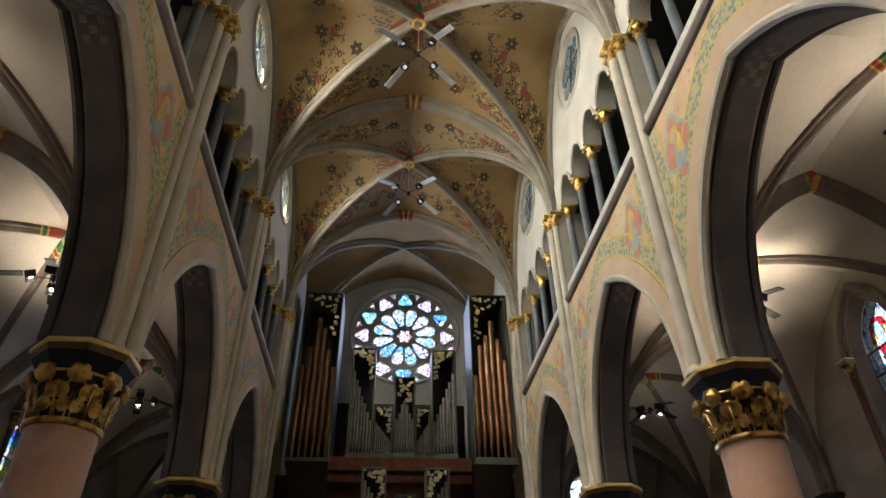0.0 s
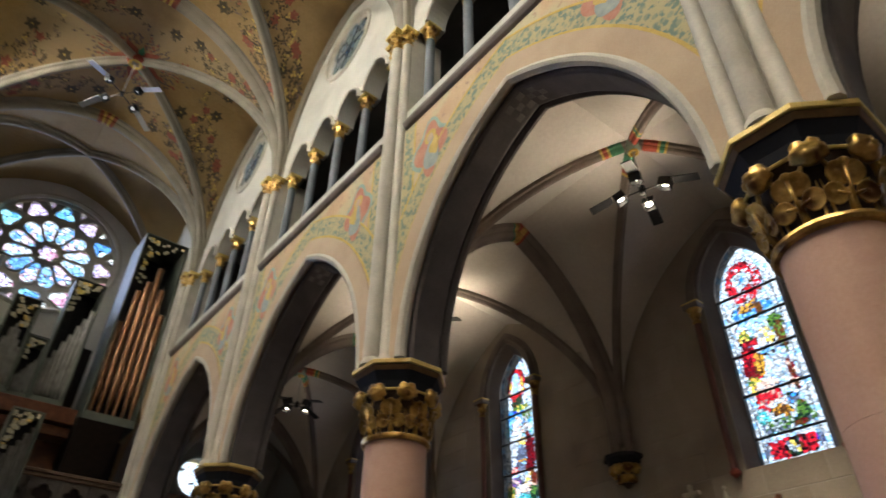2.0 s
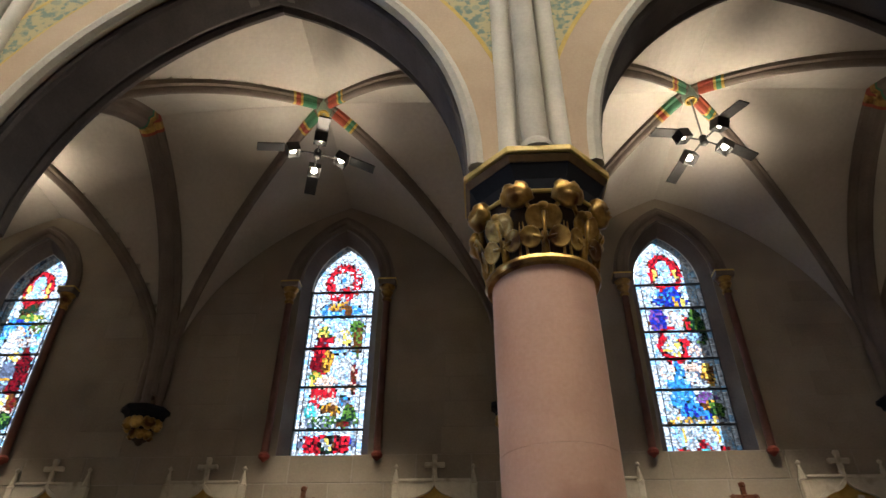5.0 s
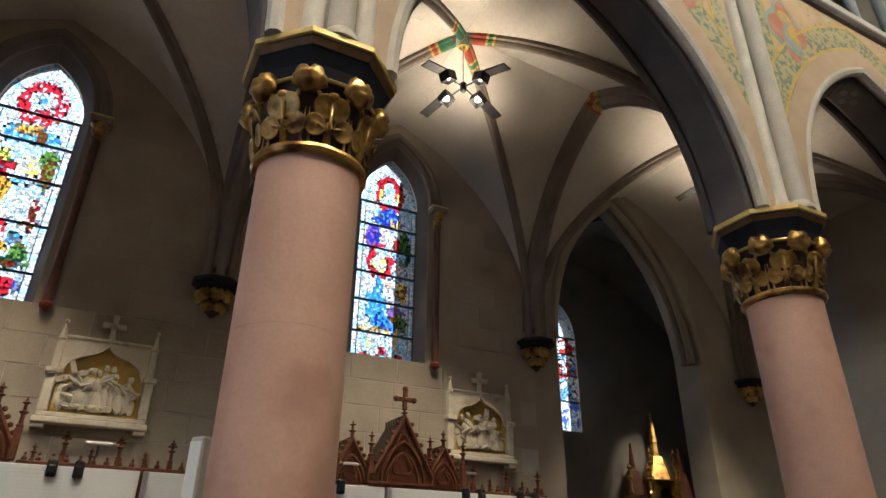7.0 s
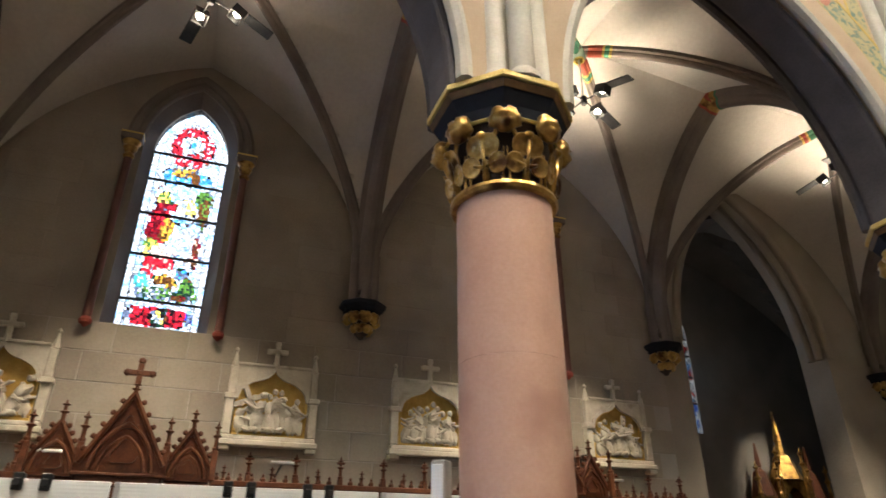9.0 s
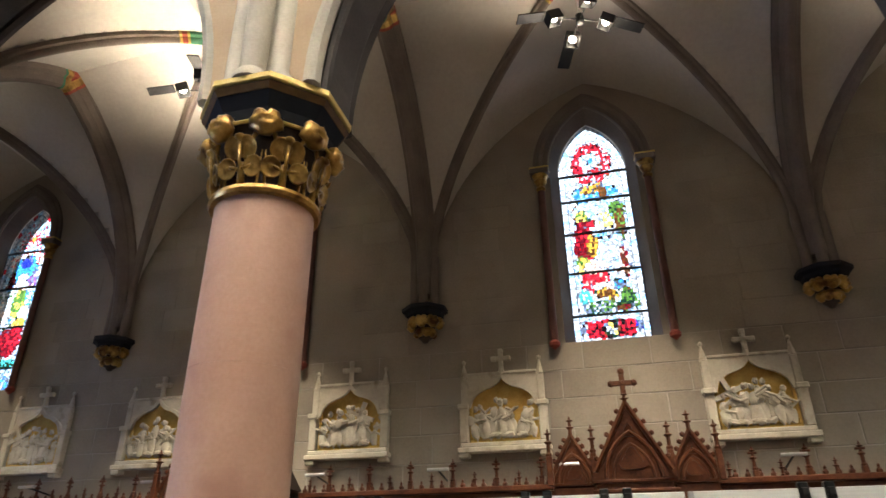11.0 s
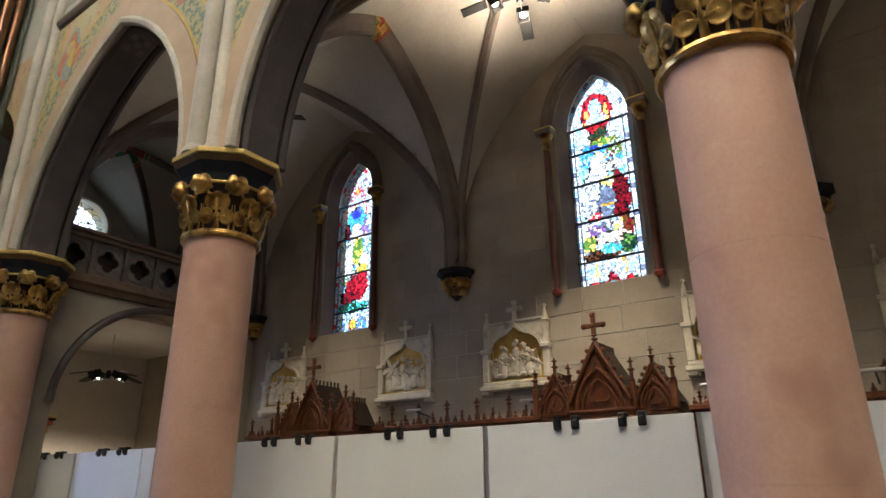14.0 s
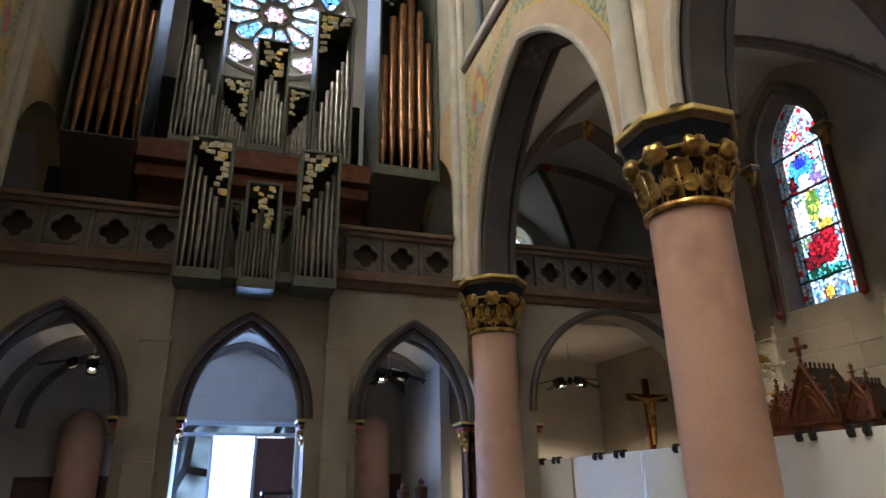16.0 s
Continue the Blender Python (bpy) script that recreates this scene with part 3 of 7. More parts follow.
for side in (1, -1):
    for k in BAYS + (3,):
        if k < 3:
            arcade_bay(side, k)
        else:
            # upper walls beside the organ
            bm = bmesh.new()
            xs = sorted((SX(side, 3.75), SX(side, 4.45)))
            box(bm, xs[0], xs[1], 3 * BAY, WEST, 9.0, 16.5)
            structure(part("organ_bay_wall", bm, WHITE), "pale upper wall beside the organ", "wall")
            bm = bmesh.new()
            lo, hi = arch_curves(17.7, 1.7, 6.4, 2.0, 5.9, 14)
            opening_wall(bm, along(side, 3.75), 3 * BAY + 0.3, WEST, 5.0, 9.0, lo, hi, 0, 0.7)
            structure(part("organ_bay_arch", bm, FRESCO), "painted wall with an arch beside the organ", "wall")

            # added wall, stops sky glow from entering the passage end
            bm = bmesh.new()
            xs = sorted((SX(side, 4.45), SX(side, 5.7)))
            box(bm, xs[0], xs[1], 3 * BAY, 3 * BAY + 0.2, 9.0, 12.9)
            structure(part("passage_end", bm, DARK), "dark end wall added to keep the sky out of the triforium passage", "wall")

# nave vault, bay by bay
NA, NB, NZ, NH = 3.78, BAY / 2, 11.75, 4.2
for k in BAYS + (3,):
    y0 = k * BAY
    b = NB if k < 3 else (WEST - y0) / 2
    c = y0 + b
    bm = bmesh.new()
    vault_shell(bm, XC, c, NA, b, NZ, NH, 40)
    structure(part("ceiling", bm, VAULT, smooth=False), "ochre painted nave vault with flowers", "ceiling")
    # ribs
    bm = bmesh.new()
    sweep(bm, [(XC + u, y0, NZ + v) for u, v in arch_pts(NA, NH, 24)], rib_profile(0.20, 0.26), (0, -1, 0))
    structure(part("transverse_rib", bm, NRIB), "stone transverse vault rib", "rib")
    for sgn in (1, -1):
        pts = []
        for i in range(49):
            u = 2 * i / 48 - 1
            pts.append((XC + u * NA, c + sgn * u * b, vault_z(u * NA, u * b, NA, b, NZ, NH) + 0.0))
        bm = bmesh.new()
        d = Vector((NA, sgn * b, 0)).normalized()
        sweep(bm, pts, rib_profile(0.13, 0.2), (d.y, -d.x, 0))
        structure(part("diagonal_rib", bm, NRIB), "slender stone diagonal vault rib", "rib")
    for side in (1, -1):
        bm = bmesh.new()
        x = SX(side, XC + NA - 0.06)
        sweep(bm, [(x, c + u * b / NA, NZ + v) for u, v in arch_pts(NA, NH, 20)], rib_profile(0.1, 0.14), (1, 0, 0))
        structure(part("wall_rib", bm, NRIB), "slender stone wall rib", "rib")

# aisle vaults
AXC, AA, AZ, AH = 6.42, 2.28, 5.15, 3.45
for side in (1, -1):
    for k in BAYS + (3,):
        y0 = k * BAY
        b = NB if k < 3 else (WEST - y0) / 2
        c = y0 + b
        bm = bmesh.new()
        vault_shell(bm, SX(side, AXC), c, AA, b, AZ, AH, 32)
        structure(part("ceiling", bm, PLASTER), "grey plastered aisle vault", "ceiling")
        bm = bmesh.new()
        sweep(bm, [(SX(side, AXC) + u, y0, AZ + v) for u, v in arch_pts(AA, AH, 20)], rib_profile(0.17, 0.25), (0, -1, 0))
        rib = structure(part("transverse_rib", bm, RIB), "dark moulded aisle transverse arch", "rib")
        for sgn in (1, -1):
            pts = []
            for i in range(41):
                u = 2 * i / 40 - 1
                pts.append((SX(side, AXC) + u * AA, c + sgn * u * b, vault_z(u * AA, u * b, AA, b, AZ, AH)))
            d = Vector((AA, sgn * b, 0)).normalized()
            bm = bmesh.new()
            sweep(bm, pts, rib_profile(0.072, 0.13), (d.y, -d.x, 0))
            rib = structure(part("diagonal_rib", bm, RIB), "slender dark diagonal aisle rib", "rib")
            # painted bands near the boss
            for e in (1, -1):
                for f0, f1, mt in ((0.05, 0.11, GREEN), (0.11, 0.12, GILT_PAINT), (0.12, 0.14, RED), (0.14, 0.15, GILT_PAINT)):
                    if sgn * e < 0 and mt in (RED, GREEN):
                        mt = GREEN if mt is RED else RED
                    seg = []
                    for i in range(3):
                        u = e * (f0 + (f1 - f0) * i / 2)
                        seg.append((SX(side, AXC) + u * AA, c + sgn * u * b, vault_z(u * AA, u * b, AA, b, AZ, AH)))
                    if e < 0:
                        seg.reverse()
                    bm = bmesh.new()
                    sweep(bm, seg, rib_profile(0.077, 0.136), (d.y, -d.x, 0))
                    part("painted_band", bm, mt, rib)

# aisle walls with their windows
WS, WSILL, WSPR, WH = 0.51, 4.25, 7.05, 0.90


def aisle_bay(side, k):
    y0, y1 = k * BAY, (k + 1) * BAY
    c = (y0 + y1) / 2
    M = along(side, WALL)
    bm = bmesh.new()
    if k == -2 and side > 0:
        lo, hi = arch_curves(-7.44, 1.72, 5.2, 3.25, 0.0, 18)
        opening_wall(bm, M, y0, y1, 0, 9.1, lo, hi, 0, 0.6)
        wall = structure(part("aisle_wall", bm, STONE), "grey stone aisle wall with a pointed arch into a chapel", "wall")
        for d, w in ((0.06, 0.0), (-0.06, 0.12), (-0.08, 0.3)):
            bm = bmesh.new()
            arch_roll(bm, M, -7.44, 5.2, 1.72, 3.25, d, w, 0.07)
            part("arch_roll", bm, STONE, wall, smooth=True)
        return
    lo, hi = arch_curves(c + 0.04, WS + 0.12, WSPR, WH + 0.17, WSILL - 0.05)
    opening_wall(bm, M, y0, y1, 0, 9.1, lo, hi, 0, 0.6)
    structure(part("aisle_wall", bm, STONE), "grey dressed-stone aisle wall", "wall")


for side in (1, -1):
    for k in BAYS + (3,):
        if k < 3:
            aisle_bay(side, k)
        else:
            bm = bmesh.new()
            xs = sorted((SX(side, WALL), SX(side, WALL + 0.6)))
            box(bm, xs[0], xs[1], 3 * BAY, WEST + 0.6, 0, 9.1)
            structure(part("aisle_wall", bm, STONE), "grey stone aisle wall behind the gallery", "wall")

# end walls
bm = bmesh.new()
box(bm, -10, 10, EAST - 0.5, EAST, 0, 17)
structure(part("wall_east", bm, PLASTER), "plain plastered end wall", "wall")
for side in (1, -1):
    bm = bmesh.new()
    xs = sorted((SX(side, 3.75), SX(side, WALL + 0.6)))
    if side > 0:
        xs = [3.75, WALL + 0.6]
    box(bm, xs[0], xs[1], EAST, EAST + 2.58, 9.0, 16.5)
    structure(part("upper_wall", bm, PLASTER), "plain upper wall", "wall")
    bm = bmesh.new()
    xs = sorted((SX(side, WALL), SX(side, WALL + 0.6)))
    box(bm, xs[0], xs[1], EAST, 2 * -BAY, 0, 9.1)
    structure(part("aisle_wall", bm, STONE), "plain stone aisle wall", "wall")
    bm = bmesh.new()
    xs = sorted((SX(side, 3.75), SX(side, WALL + 0.6)))
    box(bm, xs[0], xs[1], EAST, -2 * BAY, 8.9, 9.0)
    structure(part("ceiling", bm, PLASTER), "plain aisle ceiling", "ceiling")
bm = bmesh.new()
box(bm, -4.5, 4.9, EAST, -2 * BAY, 16.0, 16.2)
structure(part("ceiling", bm, VAULT), "plain ochre vault over the crossing", "ceiling")
# roofs keep the sky out above the vaults
bm = bmesh.new()
box(bm, -10, 10, EAST - 0.5, WEST + 0.6, 16.9, 17.1)
structure(part("roof", bm, DARK), "plain closed roof over the nave", "roof")
for side in (1, -1):
    bm = bmesh.new()
    xs = sorted((SX(side, 5.5), SX(side, WALL + 0.6)))
    box(bm, xs[0], xs[1], EAST - 0.5, WEST + 0.6, 9.1, 9.3)
    structure(part("roof", bm, DARK), "plain closed roof over the aisle", "roof")

ROSE = Vector((0.31, WEST, 13.36))
ROSE_R = 2.06
bm = bmesh.new()
lo, hi = round_curves(ROSE.x, ROSE.z, ROSE_R, 40)
opening_wall(bm, across(WEST), -4.0, 4.4, 4.9, 17, lo, hi, 0, 0.6)
structure(part("wall_west", bm, PLASTER), "plastered west wall round the rose window", "wall")
bm = bmesh.new()
lo, hi = [(-0.7, 0.0), (1.3, 0.0)], [(-0.7, 3.1), (1.3, 3.1)]
opening_wall(bm, across(WEST), -4.0, 4.4, 0, 4.9, lo, hi, 0, 0.6)
structure(part("wall_west", bm, PLASTER), "plastered west wall with the street door", "wall")
for side in (1, -1):
    cx = SX(side, 6.6)
    xs = sorted((SX(side, 4.1), SX(side, WALL + 0.6)))
    bm = bmesh.new()
    lo, hi = round_curves(cx, 7.5, 0.62, 20)
    opening_wall(bm, across(WEST), xs[0], xs[1], 4.9, 9.2, lo, hi, 0, 0.6)
    box(bm, xs[0], xs[1], WEST, WEST + 0.6, 0, 4.9)
    structure(part("wall_west", bm, PLASTER), "plastered west wall of the aisle with a round window", "wall")

# gallery
GAL_Z = 4.85
GC = 0.3
def gallery_front():
    M = across(FRONT)
    bm = bmesh.new()
    edges = [SX(-1, 3.75), -0.98, 1.6, 3.78]
    for (a, b), (c, s) in zip(zip(edges, edges[1:]), ((-2.25, 0.92), (GC, 0.88), (2.86, 0.92))):
        lo, hi = arch_curves(c, s, 2.7, 1.5 if c != GC else 1.45, 0.0, 14)
        opening_wall(bm, M, a, b, 0, GAL_Z, lo, hi, 0, 0.45)
    wall = structure(part("gallery_front", bm, STONE), "grey stone gallery front on three pointed arches", "wall")
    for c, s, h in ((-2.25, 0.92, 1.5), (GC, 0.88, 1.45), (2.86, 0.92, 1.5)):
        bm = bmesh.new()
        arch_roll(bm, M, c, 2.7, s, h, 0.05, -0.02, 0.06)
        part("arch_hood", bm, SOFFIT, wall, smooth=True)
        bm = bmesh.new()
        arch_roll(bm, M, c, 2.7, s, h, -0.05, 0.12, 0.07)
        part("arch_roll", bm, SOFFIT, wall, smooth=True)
    for side in (1, -1):
        bm = bmesh.new()
        c = SX(side, 6.65)
        xs = sorted((SX(side, 4.4), SX(side, WALL)))
        lo, hi = arch_curves(c, 1.7, 2.9, 1.75, 0.0, 16)
        opening_wall(bm, M, xs[0], xs[1], 0, GAL_Z, lo, hi, 0, 0.45)
        wall = structure(part("gallery_front", bm, STONE), "grey stone gallery front over a wide aisle arch", "wall")
        bm = bmesh.new()
        arch_roll(bm, M, c, 2.9, 1.7, 1.75, 0.05, -0.02, 0.07)
        part("arch_hood", bm, SOFFIT, wall, smooth=True)
    # buttress-like piers
    for x in (-0.98, 1.6):
        bm = bmesh.new()
        cbox(bm, x - 0.2, x + 0.2, FRONT - 0.18, FRONT + 0.05, 0, 2.1, 0.015)
        v = box(bm, x - 0.18, x + 0.18, FRONT - 0.14, FRONT + 0.05, 2.1, 3.75)
        box(bm, x - 0.2, x + 0.2, FRONT - 0.16, FRONT + 0.05, 3.72, 3.8)
        box(bm, x - 0.16, x + 0.16, FRONT - 0.07, FRONT + 0.05, 3.8, 4.6)
        structure(part("pier", bm, STONE), "stepped grey stone pier on the gallery front", "pier")
    # floor and cornice
    bm = bmesh.new()
    box(bm, SX(-1, WALL), WALL, FRONT + 0.45, WEST, GAL_Z - 0.3, GAL_Z)
    structure(part("gallery_floor", bm, PLASTER), "plastered underside of the organ gallery", "floor")
    for a, b in ((SX(-1, 3.6), 3.6), (4.55, WALL), (SX(-1, WALL), SX(-1, 4.55))):
        bm = bmesh.new()
        prof = [(0.1, GAL_Z - 0.12), (-0.06, GAL_Z - 0.1), (-0.10, GAL_Z - 0.02), (-0.16, GAL_Z + 0.02), (-0.16, GAL_Z + 0.08), (0.1, GAL_Z + 0.1)]
        ra = [bm.verts.new((a, FRONT + w, v)) for w, v in prof]
        rb = [bm.verts.new((b, FRONT + w, v)) for w, v in prof]
        for i in range(len(prof)):
            bm.faces.new((ra[i], ra[(i + 1) % len(prof)], rb[(i + 1) % len(prof)], rb[i]))
        bm.faces.new(ra), bm.faces.new(rb)
        structure(part("cornice", bm, BROWN), "brown moulded gallery cornice", "moulding")


gallery_front()

# the chapel's shade is put into this darker plaster colour
CHAPEL = mat("shade_dark_chapel_plaster", (0.15, 0.145, 0.14), (0.24, 0.23, 0.215), 1.2, 0.85)
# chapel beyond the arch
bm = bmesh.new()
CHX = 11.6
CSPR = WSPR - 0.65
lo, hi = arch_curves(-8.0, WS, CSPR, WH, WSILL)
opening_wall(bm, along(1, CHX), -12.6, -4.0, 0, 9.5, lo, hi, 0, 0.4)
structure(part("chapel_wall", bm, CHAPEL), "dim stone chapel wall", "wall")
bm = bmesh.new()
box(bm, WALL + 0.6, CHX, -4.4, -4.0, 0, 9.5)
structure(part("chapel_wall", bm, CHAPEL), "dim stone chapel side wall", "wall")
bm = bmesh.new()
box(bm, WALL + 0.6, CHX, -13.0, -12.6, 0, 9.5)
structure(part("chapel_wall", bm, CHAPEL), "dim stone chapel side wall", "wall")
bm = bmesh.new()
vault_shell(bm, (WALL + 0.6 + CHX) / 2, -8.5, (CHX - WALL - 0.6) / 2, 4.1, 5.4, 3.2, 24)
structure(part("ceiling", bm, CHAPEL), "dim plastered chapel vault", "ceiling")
bm = bmesh.new()
box(bm, WALL + 0.6, CHX + 0.4, -13, -4, 9.4, 9.6)
structure(part("roof", bm, DARK), "plain closed chapel roof", "roof")

# ---- columns ----
def lobe(bm, centre, r, tilt, lean):
    """A round hollowed leaf lobe with a raised rim and a small boss in its middle."""
    b = bmesh.new()
    lathe(b, [(0.02, 0.012), (0.16, 0.10), (0.24, 0.02), (0.50, -0.10), (0.80, 0.06), (0.95, 0.20), (1.0, 0.10), (0.85, -0.22), (0.3, -0.36)], 14)
    join(bm, b, pose(*centre, tilt, lean, 0) @ pose(0, 0, 0, 0, 90, 0) @ Matrix.Diagonal((r * 1.12, r, r * 0.55, 1)))


def leaf_mesh(w, h, curl):
    """A carved trefoil on a ribbed stem that splits into two side lobes and a broad double lobe under a bud (x outward, y across, z up)."""
    bm = bmesh.new()
    rod(bm, (0.005, 0, 0), (0.035, 0, h * 0.46), 0.030, 8, 0.024)
    rod(bm, (0.040, 0, h * 0.1), (0.075 + curl, 0, h * 0.86), 0.010, 6, 0.016)
    for s in (-1, 1):
        rod(bm, (0.03, s * 0.006, h * 0.30), (0.045, s * w * 0.52, h * 0.36), 0.020, 6, 0.012)
        lobe(bm, (0.042, s * w * 0.62, h * 0.33), w * 0.47, 0, 14)
        lobe(bm, (0.055 + curl, s * w * 0.30, h * 0.76), w * 0.50, 0, 26)
    b = bmesh.new()
    bmesh.ops.create_icosphere(b, subdivisions=2, radius=0.036)
    join(bm, b, pose(0.085 + curl, 0, h * 0.98) @ Matrix.Diagonal((0.9, 1.1, 0.8, 1)))
    return bm


def knob_mesh(r):
    """A crocket: a drooping folded leaf with lobed edges, drilled eyes and a deep fold over its lower lip."""
    bm = bmesh.new()
    bmesh.ops.create_icosphere(bm, subdivisions=3, radius=1)
    for v in bm.verts:
        p = v.co.copy()
        a = math.atan2(p.z, p.y)
        k = 0.92 + 0.36 * abs(math.cos(2.5 * a + 0.8)) * (1 - 0.8 * abs(p.x)) + 0.16 * noise.noise(p * 2.8)
        if p.x > 0.0:
            k -= 0.34 * math.exp(-((p.z + 0.28 + 0.25 * p.y * p.y) / 0.13) ** 2)
            k -= 0.16 * math.exp(-(p.y / 0.12) ** 2) * (p.z > -0.2)
            for s in (-1, 1):
                k -= 0.34 * math.exp(-((p.y - s * 0.36) ** 2 + (p.z - 0.30) ** 2) / 0.018)
        if p.z < -0.4:
            k *= 1.16
        v.co = Vector((p.x * 0.95 * k, p.y * 1.18 * k, p.z * 1.02 * k)) * r
    return bm


OCT = math.pi / 8


def column(where, label, group_name):
    e = group("column", where)
    tagged(e, label, "column", group_name)
    bm = bmesh.new()
    lathe(bm, [(0.62, 0), (0.62, 0.25), (0.58, 0.3)], 8, turn=OCT)
    lathe(bm, [(0.52, 0.3), (0.54, 0.36), (0.52, 0.42), (0.43, 0.47), (0.44, 0.53), (0.40, 0.58)], 32)
    part("base", bm, SHAFT, e, "moulded grey stone base")
    # drums with fine joints
    z = 0.58
    for h in (1.05, 1.22, 1.22):
        bm = bmesh.new()
        lathe(bm, [(0.3675, z), (0.370, z + 0.0015), (0.370, z + h - 0.0015), (0.3675, z + h)], 40)
        part("drum", bm, GRANITE, e, smooth=True)
        z += h
    bm = bmesh.new()
    lathe(bm, [(0.365, 4.07), (0.405, 4.075), (0.42, 4.10), (0.415, 4.13), (0.385, 4.145)], 40)
    part("astragal", bm, GOLD, e, "gilded ring below the capital", smooth=True)
    bm = bmesh.new()
    lathe(bm, [(0.365, 4.10), (0.368, 4.3), (0.38, 4.5), (0.42, 4.64), (0.44, 4.68)], 32)
    part("bell", bm, BELL, e, "dark bell behind the gilded leaves", smooth=True)
    lower = part("leaf", leaf_mesh(0.165, 0.36, 0.012), GOLD, e, smooth=True, sharp=0)
    lower.matrix_basis = pose(0.37, 0, 4.15)
    for i in range(8):
        a = 360 * i / 8
        if i:
            again(lower, pose(0, 0, 0, 0, 0, a) @ pose(0.37, 0, 4.15), e)
    stem = bmesh.new()
    for s in (-1, 1):
        rod(stem, (0.405, 0.13 * s, 4.42), (0.475, 0.02 * s, 4.62), 0.015, 6, 0.02)
    stem = part("stalk", stem, GOLD, e, smooth=True)
    knob = part("crocket", knob_mesh(0.088), GOLD, e, "curled gilded leaf bud", smooth=True, sharp=0)
    knob.matrix_basis = pose(0, 0, 0, 0, 0, 22.5) @ pose(0.485, 0, 4.625)
    stem.matrix_basis = pose(0, 0, 0, 0, 0, 22.5)
    small = bmesh.new()
    for s in (-1, 1):
        rod(small, (0.392, s * 0.028, 4.13), (0.412, s * 0.012, 4.42), 0.012, 6, 0.004)
    small = part("spear_leaf", small, GOLD, e, smooth=True)
    small.matrix_basis = pose(0, 0, 0, 0, 0, 22.5)
    for i in range(8):
        a = 22.5 + 45 * i
        if i:
            again(knob, pose(0, 0, 0, 0, 0, a) @ pose(0.485, 0, 4.625), e)
            again(stem, pose(0, 0, 0, 0, 0, a), e)
            again(small, pose(0, 0, 0, 0, 0, a), e)
    bar = bmesh.new()
    rod(bar, (0.44, -0.12, 4.655), (0.44, 0.12, 4.655), 0.016, 6)
    bar = part("bar", bar, GILT_RIM, e)
    for i in range(1, 8):
        again(bar, pose(0, 0, 0, 0, 0, 45 * i), e)
    # octagonal abacus in mouldings
    k = 1 / math.cos(OCT)
    for name, prof, mt in (("abacus_hollow", [(0.43, 4.66), (0.44, 4.70), (0.455, 4.76), (0.515, 4.868)], NAVY),
                           ("abacus_chamfer", [(0.515, 4.868), (0.519, 4.868), (0.549, 4.918), (0.54, 4.926)], GILT_SHADE),
                           ("abacus_groove", [(0.535, 4.92), (0.535, 4.94)], NAVY),
                           ("abacus_rim", [(0.552, 4.938), (0.562, 4.945), (0.562, 4.99), (0.552, 5.0)], GILT_RIM)):
        bm = bmesh.new()
        lathe(bm, [(r * k, z) for r, z in prof], 8, turn=OCT)
        part(name, bm, mt, e)
    return e


GILT_RIM = mat("gold_paint_rim", (0.55, 0.39, 0.10), (0.74, 0.57, 0.22), 6, 0.4, 0.3, bump=0.2)
LABEL = "pink stone column with a gilded leaf capital and octagonal dark abacus"
first = column((CX, 0, 0), LABEL, "nave columns")
for side in (1, -1):
    for k in range(-2, 4):
        if (side, k) != (1, 0):
            copy_thing(first, pose(SX(side, CX + (0.1 if k == 3 else 0)), k * BAY - (0.08 if k == 3 else 0), 0))


# wall shafts with gilded caps
def small_capital(bm_parent, r, z0, h, where, n=6):
    """A small gilded bell capital with leaves, under a stepped abacus."""
    bm = bmesh.new()
    m = Matrix.Translation(where)
    lathe(bm, [(r * 1.15, z0), (r * 1.25, z0 + 0.02), (r * 1.02, z0 + 0.05), (r * 1.1, z0 + h * 0.5), (r * 1.5, z0 + h * 0.8)], 14, m)
    part("bell", bm, GOLD, bm_parent, smooth=True)
    for i in range(n):
        for tier in (0, 1):
            a = 2 * math.pi * (i + 0.5 * tier) / n
            bm = bmesh.new()
            bmesh.ops.create_icosphere(bm, subdivisions=1, radius=r * (0.42 + 0.1 * tier))
            bmesh.ops.transform(bm, matrix=m @ pose(0, 0, 0, 0, 0, math.degrees(a)) @ pose(r * (1.2 + 0.32 * tier), 0, z0 + h * (0.35 + 0.36 * tier)), verts=bm.verts[:])
            part("leaf", bm, GOLD, bm_parent, smooth=True)
    bm = bmesh.new()
    q = r * 1.75
    cbox(bm, -q * 0.9, q * 0.9, -q * 0.9, q * 0.9, z0 + h * 0.8, z0 + h * 0.88, 0.006, m)
    cbox(bm, -q, q, -q, q, z0 + h * 0.88, z0 + h, 0.008, m)
    part("abacus", bm, GILT_RIM, bm_parent)


def wall_shaft(where):
    """Three slender shafts on one base, that rise to the vault. x is taken towards the wall."""
    e = group("wall_shaft", where)
    tagged(e, "three slender grey stone shafts with gilded caps under the vault", "wall shaft", "wall shafts of the nave")
    for x, y, r in ((-0.44, 0, 0.105), (-0.36, 0.2, 0.085), (-0.36, -0.2, 0.085)):
        bm = bmesh.new()
        lathe(bm, [(r * 1.4, 5.0), (r * 1.4, 5.04), (r * 1.2, 5.08), (r, 5.11), (r, 11.32)], 16, Matrix.Translation((x, y, 0)))
        part("shaft", bm, SHAFT, e, smooth=True)
        small_capital(e, r, 11.32, 0.42, (x, y, 0))
    bm = bmesh.new()
    box(bm, -0.37, 0.35, -0.27, 0.27, 5.0, 11.75)
    part("backing", bm, SHAFT, e)
    return e


shaft0 = wall_shaft((CX, 0, 0))
